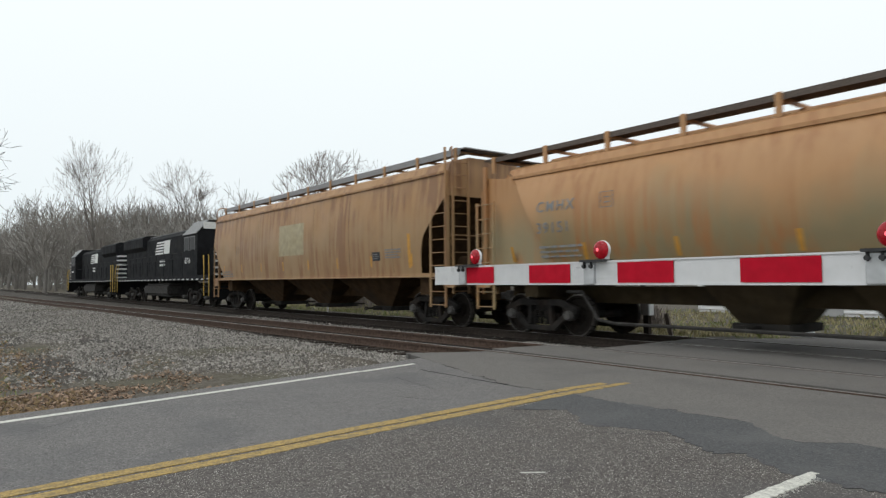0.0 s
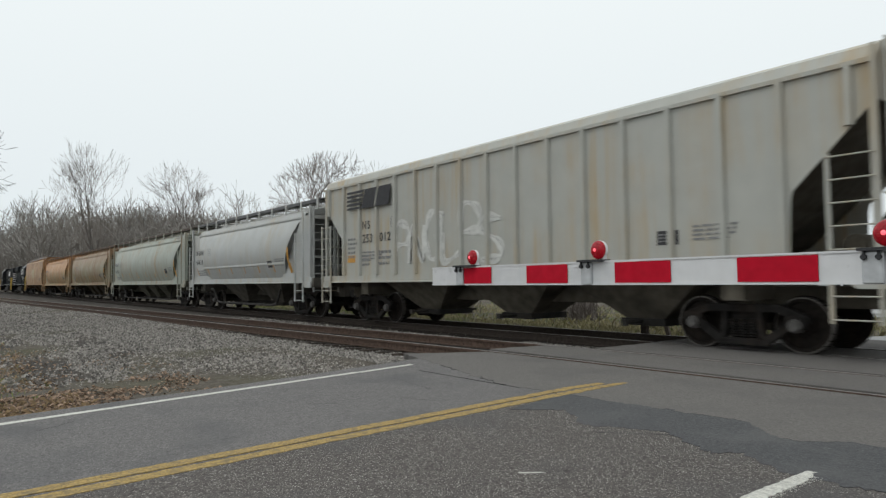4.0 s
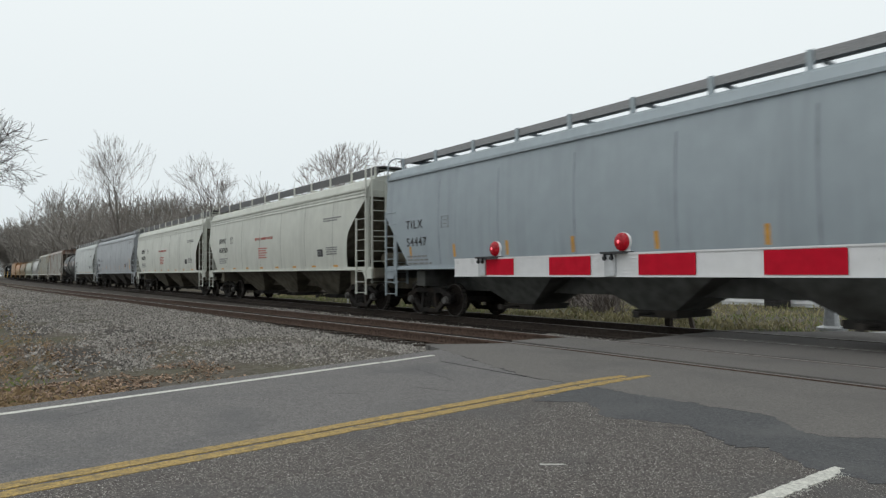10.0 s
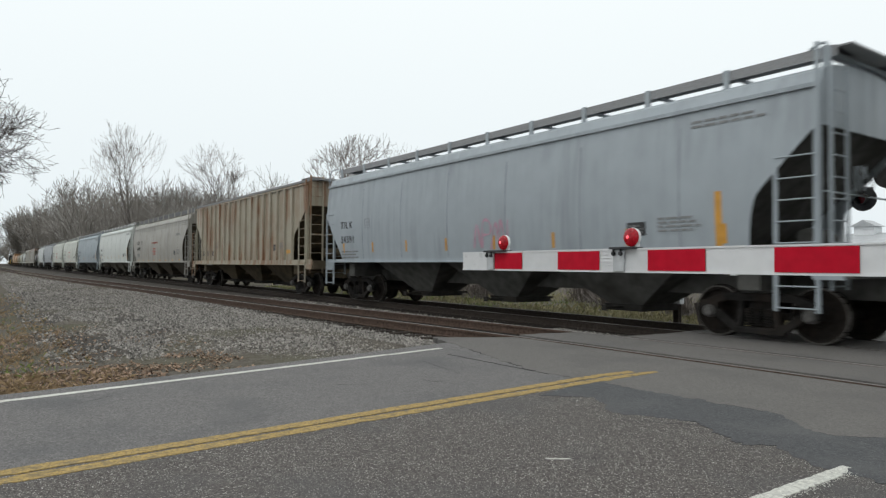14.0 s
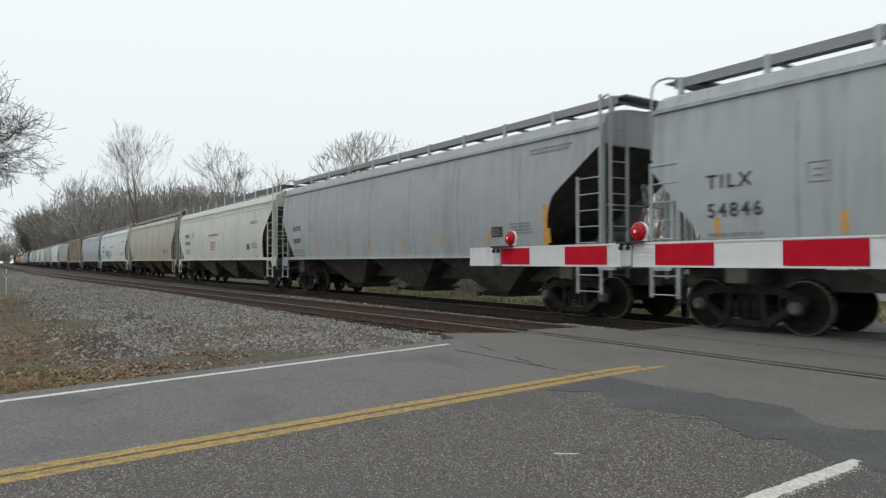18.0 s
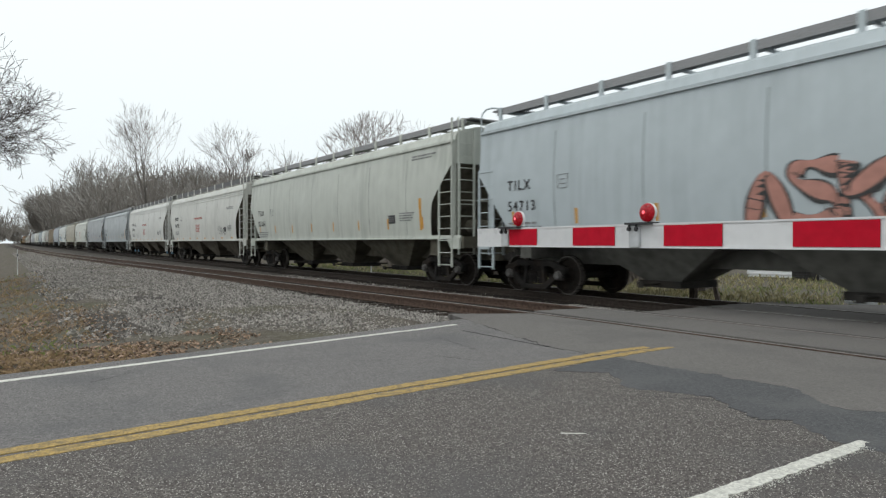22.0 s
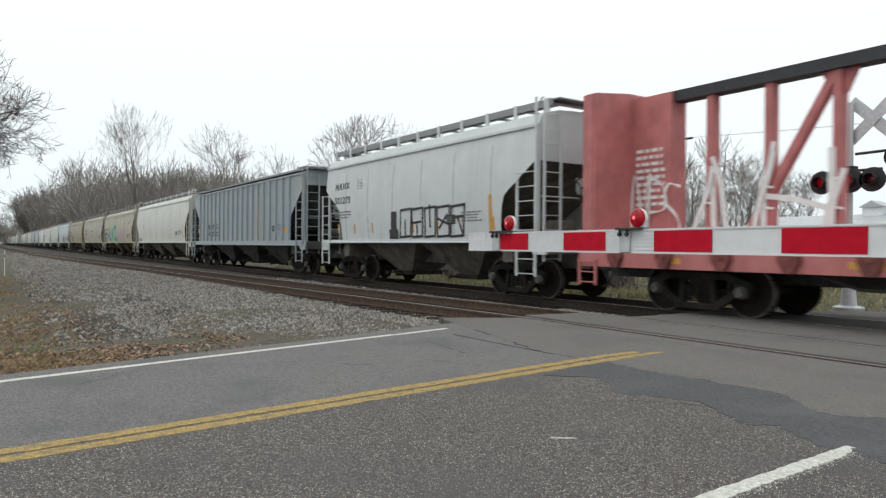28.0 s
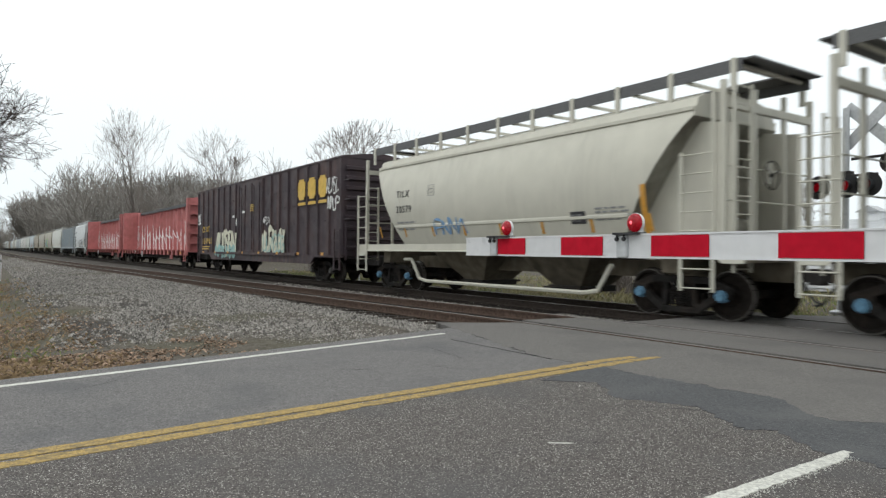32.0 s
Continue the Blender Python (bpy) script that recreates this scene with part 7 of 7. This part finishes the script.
for s in (-1, 1):
    bm = bmesh.new()
    box(bm, -0.61, 0.61, 0.09, 0.11, -0.115, 0.115)
    o = part("crossbuck_blade", bm, STEEL, mast, "back of a crossbuck blade")
    o.location, o.rotation_euler = (0.40, 0.015 * s, 4.02), (0, s * radians(45), 0)
bm = bmesh.new()
tube(bm, (-0.62, 0, 2.95), (0.62, 0, 2.95), 0.03)
box(bm, -0.12, 0.12, -0.1, 0.1, 2.85, 3.05)
part("lamp_arm", bm, STEEL_DARK, mast)
for x, lit in ((-0.50, 1), (0.08, 1), (0.5, 0)):
    for s in ((-1,) if x < 0.4 else (-1,)):
        bm = bmesh.new()
        lathe(bm, [(0.0, 0.06), (0.0, 0.25), (-0.02, 0.255), (-0.03, 0.25), (-0.03, 0.11)], n=28, c=(x, -0.12, 2.73))
        lathe(bm, [(-0.03, 0.115), (-0.22, 0.125), (-0.22, 0.12), (-0.03, 0.108)], n=20, c=(x, -0.12, 2.73))
        bg = part("signal_lamp", bm, BLACK, mast, "round black lamp background with hood", True)
        bm = bmesh.new()
        lathe(bm, [(-0.032, 0.105), (-0.05, 0.09), (-0.062, 0.05), (-0.066, 0.01)], n=20, c=(x, -0.12, 2.73))
        part("signal_lens", bm, LENS_RED if lit else LENS_OFF, bg, "red signal lens", True)
bm = bmesh.new()
tube(bm, (0.1, 0, 3.3), (0.75, 0.25, 3.35), 0.03)
lathe(bm, [(-0.2, 0.24), (0.0, 0.25), (0.02, 0.1)], n=20, c=(0.8, 0.4, 3.2))
part("side_lamp", bm, STEEL_DARK, mast)

bm = bmesh.new()
box(bm, -0.13, 0.13, -0.10, 0.10, 0.42, 0.76)
bmesh.ops.bevel(bm, geom=bm.edges[:], offset=0.015, segments=2, affect="EDGES")
relay = tagged(new("junction_box"), "pale grey junction box on a dark wooden post", "junction box")
relay.location = (-9.75, 13.6, -0.05)
part("housing", bm, ARM_WHITE, relay)
bm = bmesh.new()
box(bm, -0.07, 0.07, -0.06, 0.06, -0.1, 0.43)
part("post", bm, TIE, relay)


unit = thing("cooling_unit", "dark grey outdoor cooling unit beside the house", "cooling unit", m=pose(-13.0, 24.8, -0.16))
bm = bmesh.new()
box(bm, -0.35, 0.35, -0.32, 0.32, 0.0, 0.72)
bmesh.ops.bevel(bm, geom=bm.edges[:], offset=0.03, segments=2, affect="EDGES")
shell = part("casing", bm, STEEL_DARK, unit)
for k in range(6):
    bm = bmesh.new()
    box(bm, -0.3, 0.3, -0.335, -0.32, 0.12 + 0.09 * k, 0.15 + 0.09 * k)
    part("grille_slat", bm, BLACK, shell)


stake = thing("leaning_stake", "leaning rust-brown stake in the dead grass", "stake", m=pose(-9.35, 14.0, -0.2, 0, -14, 0))
bm = bmesh.new()
box(bm, -0.05, 0.05, -0.03, 0.03, 0, 0.62)
part("stake_post", bm, RUSTY_GRATE, stake)


# ---- a utility pole and wire, a shed, posts ----
px, py = polar(-35.95, 45)
pole = thing("utility_pole", "dark wooden utility pole beyond the field", "utility pole", m=pose(px, py, -0.2))
bm = bmesh.new()
tube(bm, (0, 0, 0), (0, 0, 9.0), 0.15, 0.11, n=10)
part("pole_shaft", bm, TIE, pole, smooth=True)
bm = bmesh.new()
box(bm, -0.9, 0.9, -0.05, 0.05, 8.3, 8.42)
part("crossarm", bm, TIE, pole)
wire = thing("overhead_wire", "thin dark overhead wire", "wire")
bm = bmesh.new()
ends = (Vector((px - 40, py + 2, 8.6)), Vector((px, py, 8.25)), Vector((px + 34, py - 4, 6.9)))
for a, b in zip(ends, ends[1:]):
    pts = [a.lerp(b, k / 10) - Vector((0, 0, 0.5 * math.sin(math.pi * k / 10))) for k in range(11)]
    rail_path(bm, pts, 0.014, 4)
part("strand", bm, BLACK, wire)

SHED_WALL = mat("white_clapboard", (0.72, 0.73, 0.74), 0.5, grain=0.06, scale=5, stain=(0.55, 0.55, 0.54), stain_amt=0.3, stain_scale=0.8)
SHED_ROOF = mat("grey_metal_roof", (0.42, 0.43, 0.44), 0.5, 0.2, grain=0.1, scale=5)
shed = thing("house", "low white clapboard house with a grey roof", "house", m=pose(-8.5, 25.5, -0.15))
bm = bmesh.new()
box(bm, -7.2, 9.0, 0, 5.0, 0, 2.1)
wall = part("wall", bm, SHED_WALL, shed)
for k in range(14):
    bm = bmesh.new()
    z = 0.12 + 0.14 * k
    prism(bm, [(0.0, z + 0.13), (-0.012, z + 0.13), (-0.035, z), (0.0, z)], 0, -7.22, 9.02)
    part("board", bm, SHED_WALL, wall)
for x in (-7.15, 1.2, 8.95):
    bm = bmesh.new()
    box(bm, x - 0.07, x + 0.07, -0.05, -0.036, 0.1, 2.06)
    part("corner_trim", bm, SHED_WALL, wall)
for x in (-1.1, 3.6):
    bm = bmesh.new()
    box(bm, x - 0.42, x + 0.42, -0.06, -0.037, 0.62, 1.7)
    win = part("window", bm, SHED_WALL, shed, "white-framed window")
    bm = bmesh.new()
    box(bm, x - 0.36, x + 0.36, -0.066, -0.061, 0.68, 1.64)
    part("pane", bm, STEEL_DARK, win, "dark window pane")
    for q in (-0.62, 0.62):
        bm = bmesh.new()
        box(bm, x + q - 0.16, x + q + 0.16, -0.07, -0.037, 0.6, 1.72)
        part("shutter", bm, BLACK, win, "dark shutter")
bm = bmesh.new()
prism(bm, [(-0.3, 2.1), (2.5, 2.75), (5.3, 2.1), (5.3, 2.0), (-0.3, 2.0)], 0, -7.4, 9.2)
part("roof", bm, SHED_ROOF, shed)
bm = bmesh.new()
box(bm, -3.4, -2.7, 2.15, 2.85, 2.55, 3.0)
cupola = part("cupola", bm, SHED_WALL, shed, "small white roof cupola")
bm = bmesh.new()
prism(bm, [(-3.5, 3.0), (-2.6, 3.0), (-3.05, 3.25)], 1, 2.05, 2.95)
part("cupola_roof", bm, SHED_ROOF, cupola)
bm = bmesh.new()
box(bm, -2.6, -1.6, -0.04, -0.005, 0.0, 1.95)
part("door", bm, SHED_ROOF, shed, "grey door")

for x, y, h in ((-38.0, 0.64, 1.25), (-27.5, 14.3, 0.75)):
    post = thing("marker_post", "slim white marker post standing in the grass", "marker post", m=pose(x, y, ground_z(x, y)))
    bm = bmesh.new()
    box(bm, -0.05, 0.05, -0.015, 0.015, 0, h)
    part("blade", bm, ARM_WHITE, post)
    bm = bmesh.new()
    box(bm, -0.055, 0.055, -0.02, 0.02, h * 0.72, h * 0.82)
    part("band", bm, BLACK, post, "dark band")


# ---- loose stones, leaves and grass ----
def scatter(name, material, label, category, items):
    """One mesh of many small pieces. items yields (verts, faces)."""
    vs, fs = [], []
    for v, f in items:
        b = len(vs)
        vs += v
        fs += [tuple(i + b for i in q) for q in f]
    me = bpy.data.meshes.new(name)
    me.from_pydata(vs, [], fs)
    me.materials.append(material)
    return tagged(new(name, me), label, category, kind="stuff")


OCT = ((1, 0, -0.5), (-1, 0, -0.5), (0, 1, -0.5), (0, -1, -0.5), (0, 0, 1))
OCT_F = ((0, 2, 4), (2, 1, 4), (1, 3, 4), (3, 0, 4))      # the underside lies in the bed


def stone(rng, x, y, z, r):
    a = rng.random() * 6.28
    c, s = math.cos(a), math.sin(a)
    k = (r * rng.uniform(0.7, 1.4), r * rng.uniform(0.6, 1.2), r * rng.uniform(0.5, 0.9))
    out = []
    for p in OCT:
        q = [(p[i] + rng.uniform(-0.35, 0.35)) * k[i] for i in range(3)]
        out.append((x + q[0] * c - q[1] * s, y + q[0] * s + q[1] * c, z + q[2]))
    return out, OCT_F


def bed_z(y):
    return -0.27 + 0.08 * (y - 1.3) / 2.9 if y < 4.2 else -0.19 + 0.03 * (y - 4.2) / 2.1 if y < 6.3 else -0.16 - 0.065 * min(1, (y - 6.3) / 0.9)


def stones():
    rng = random.Random(5)
    for k in range(92000):
        u = rng.random()
        x = -8.3 - 30 * u ** 1.8
        y = rng.uniform(0.9, near_y(x) - 0.80 + 0.06 * noise.noise((x * 2.0, 1, 0)))
        if x > ROAD_L(y) - 0.42 + 0.25 * noise.noise((y * 1.3, 4, 0)):
            continue
        if y < 2.0 + 0.45 * noise.noise((x * 0.6, 9, 0)) and rng.random() < 0.8:
            continue
        if y < 3.6 and noise.noise((x * 0.45, y * 0.7, 6)) > 0.12 and rng.random() < 0.75:
            continue
        yield stone(rng, x, y, bed_z(y) + rng.uniform(-0.005, 0.025), rng.uniform(0.010, 0.034) * (1 + 0.35 * u))
    for k in range(24000):
        x = -24 - 90 * rng.random() ** 1.4
        y = rng.uniform(1.2, near_y(x) - 0.82)
        yield stone(rng, x, y, bed_z(y) + rng.uniform(-0.01, 0.02), rng.uniform(0.025, 0.055))
    for k in range(7000):
        x = -8.0 - 20 * rng.random() ** 1.5
        y = rng.choice((rng.uniform(near_y(x) + 1.0, 11.1), rng.uniform(near_y(x) + 1.0, 11.1), rng.uniform(13.1, 14.3)))
        yield stone(rng, x, y, -0.195, rng.uniform(0.02, 0.04))
    for k in range(500):
        yield stone(rng, rng.uniform(-9.8, -8.2), rng.uniform(9.4, 9.75), -0.03, rng.uniform(0.015, 0.03))


scatter("ballast_stones", STONE, "loose grey crushed stones beside the track", "stones", stones())


def blade(rng, x, y, z, h, w, lean):
    a = rng.random() * 6.28
    dx, dy = math.cos(a), math.sin(a)
    b = rng.random() * 6.28
    lx, ly = math.cos(b) * lean * h, math.sin(b) * lean * h
    return [(x - dx * w, y - dy * w, z), (x + dx * w, y + dy * w, z), (x + lx * 0.5 + dx * w * 0.6, y + ly * 0.5 + dy * w * 0.6, z + h * 0.7), (x + lx, y + ly, z + h * (1 - 0.35 * lean))], ((0, 1, 2), (0, 2, 3))


def verge(count, seed, green):
    rng = random.Random(seed)
    for k in range(count):
        x = -8.1 - 30 * rng.random() ** 2
        y = rng.uniform(-4.5, 1.5)
        if x > ROAD_L(y) - 0.45 - 0.3 * rng.random():
            continue
        g = noise.noise((x * 0.4, y * 0.6, 2.0))
        if (g > 0.12) != green and rng.random() < 0.85:
            continue
        if y > 0.7 and rng.random() < 0.6:
            continue
        yield blade(rng, x, y, ground_z(x, y) - 0.01, rng.uniform(0.03, 0.11), 0.005, rng.uniform(0.5, 1.2))


scatter("verge_grass", DEAD_GRASS, "flattened straw-coloured winter grass on the verge", "grass", verge(22000, 21, False))
scatter("verge_green_grass", GREEN_GRASS, "sparse green grass on the verge", "grass", verge(4000, 22, True))


def leaves():
    rng = random.Random(31)
    for k in range(17000):
        y = -3.0 + 6.4 * rng.random() ** 0.75
        x = ROAD_L(y) - 0.42 - (2.6 if k % 5 < 3 else 9.0) * rng.random() ** 1.3 - 0.5 * max(0, y - 1.2) * rng.random()
        if k >= 11000:
            y = rng.uniform(-2.5, 1.5)
            x = ROAD_L(y) - 0.6 - 9.0 * rng.random()
        if noise.noise((x * 0.9, y * 0.9, 3.0)) + 0.25 * rng.random() < (-0.1 if y < 1.9 else 0.2) + 0.05 * max(0, y - 1.6):
            continue
        z = max(ground_z(x, y), bed_z(y) if y > 1.3 else -9) + rng.uniform(0.0, 0.03)
        r = rng.uniform(0.014, 0.04)
        a = rng.random() * 6.28
        n = Vector((rng.gauss(0, 0.45), rng.gauss(0, 0.45), 1)).normalized()
        u = n.orthogonal().normalized()
        u = Matrix.Rotation(a, 3, n) @ u
        v = n.cross(u)
        c = Vector((x, y, z))
        yield [tuple(c + u * r), tuple(c + v * r * 0.5 + n * r * 0.2), tuple(c - u * r), tuple(c - v * r * 0.5 + n * r * 0.15)], ((0, 1, 2), (0, 2, 3))


scatter("fallen_leaves", LEAF_LITTER, "brown fallen leaves along the road edge", "leaves", leaves())


def field(count, seed, green):
    rng = random.Random(seed)
    for k in range(count):
        y = 14.4 + 12 * rng.random() ** 1.7
        x = -3.5 - 37 * rng.random() ** 1.4
        if x > -6.35 + 0.48 * (y - 14.6) - 0.15 * rng.random():
            continue
        g = noise.noise((x * 0.25, y * 0.3, 5.0))
        if (g > -0.05) != green and rng.random() < 0.8:
            continue
        yield blade(rng, x, y, ground_z(x, y) - 0.02, rng.uniform(0.05, 0.20) * (0.7 if green else 1) * (1.9 if rng.random() < 0.06 else 1), 0.011, rng.uniform(0.2, 0.8))


scatter("field_grass", FIELD_GRASS, "tall straw-coloured dead grass beyond the tracks", "grass", field(30000, 41, False))
scatter("field_green_grass", GREEN_GRASS, "patches of green grass beyond the tracks", "grass", field(17000, 42, True))


def bush(x, y, h, seed):
    rng = random.Random(seed)
    b = thing("bush", "leafless brown bush beyond the tracks", "bush", m=pose(x, y, ground_z(x, y)))
    vs, fs = [], []
    for k in range(420):
        a, e = rng.random() * 6.28, rng.uniform(0.3, 1.5)
        d = Vector((math.cos(a) * math.cos(e), math.sin(a) * math.cos(e), math.sin(e)))
        p = Vector((rng.gauss(0, 0.25), rng.gauss(0, 0.25), 0)) * h
        L = h * rng.uniform(0.5, 1.0)
        for i in range(3):
            q = p + (d + Vector((rng.gauss(0, 0.25), rng.gauss(0, 0.25), rng.gauss(0.05, 0.2)))).normalized() * L / 3
            n = Vector((-d.y, d.x, 0.01)).normalized() * 0.012
            c = len(vs)
            vs += [tuple(p - n), tuple(p + n), tuple(q + n * 0.6), tuple(q - n * 0.6)]
            fs.append((c, c + 1, c + 2, c + 3))
            p = q
    me = bpy.data.meshes.new("crown")
    me.from_pydata(vs, [], fs)
    me.materials.append(TWIG)
    part("crown", me, TWIG, b)


for k, (x, y, h) in enumerate(((-22, 17.5, 1.6), (-26, 18.5, 2.0), (-31, 18, 2.2), (-15.5, 18, 1.2), (-37, 19, 2.4), (-12.2, 17.2, 0.8), (-44, 20, 2.6), (-18.5, 20, 1.5))):
    bush(x, y, h, 50 + k)


# ---- the train runs ----
def run(t):
    """Metres that the train has gone by t seconds."""
    return 19.5765 * t + 0.01986 * t * t


def motions():
    """The whole train rolls away along the far track, gaining a little speed."""
    for car, s in CARS:
        walk(car, [(t, pose(s - run(t), TRACK_FAR, 0.003)) for t in range(0, 33, 4)])


motions()
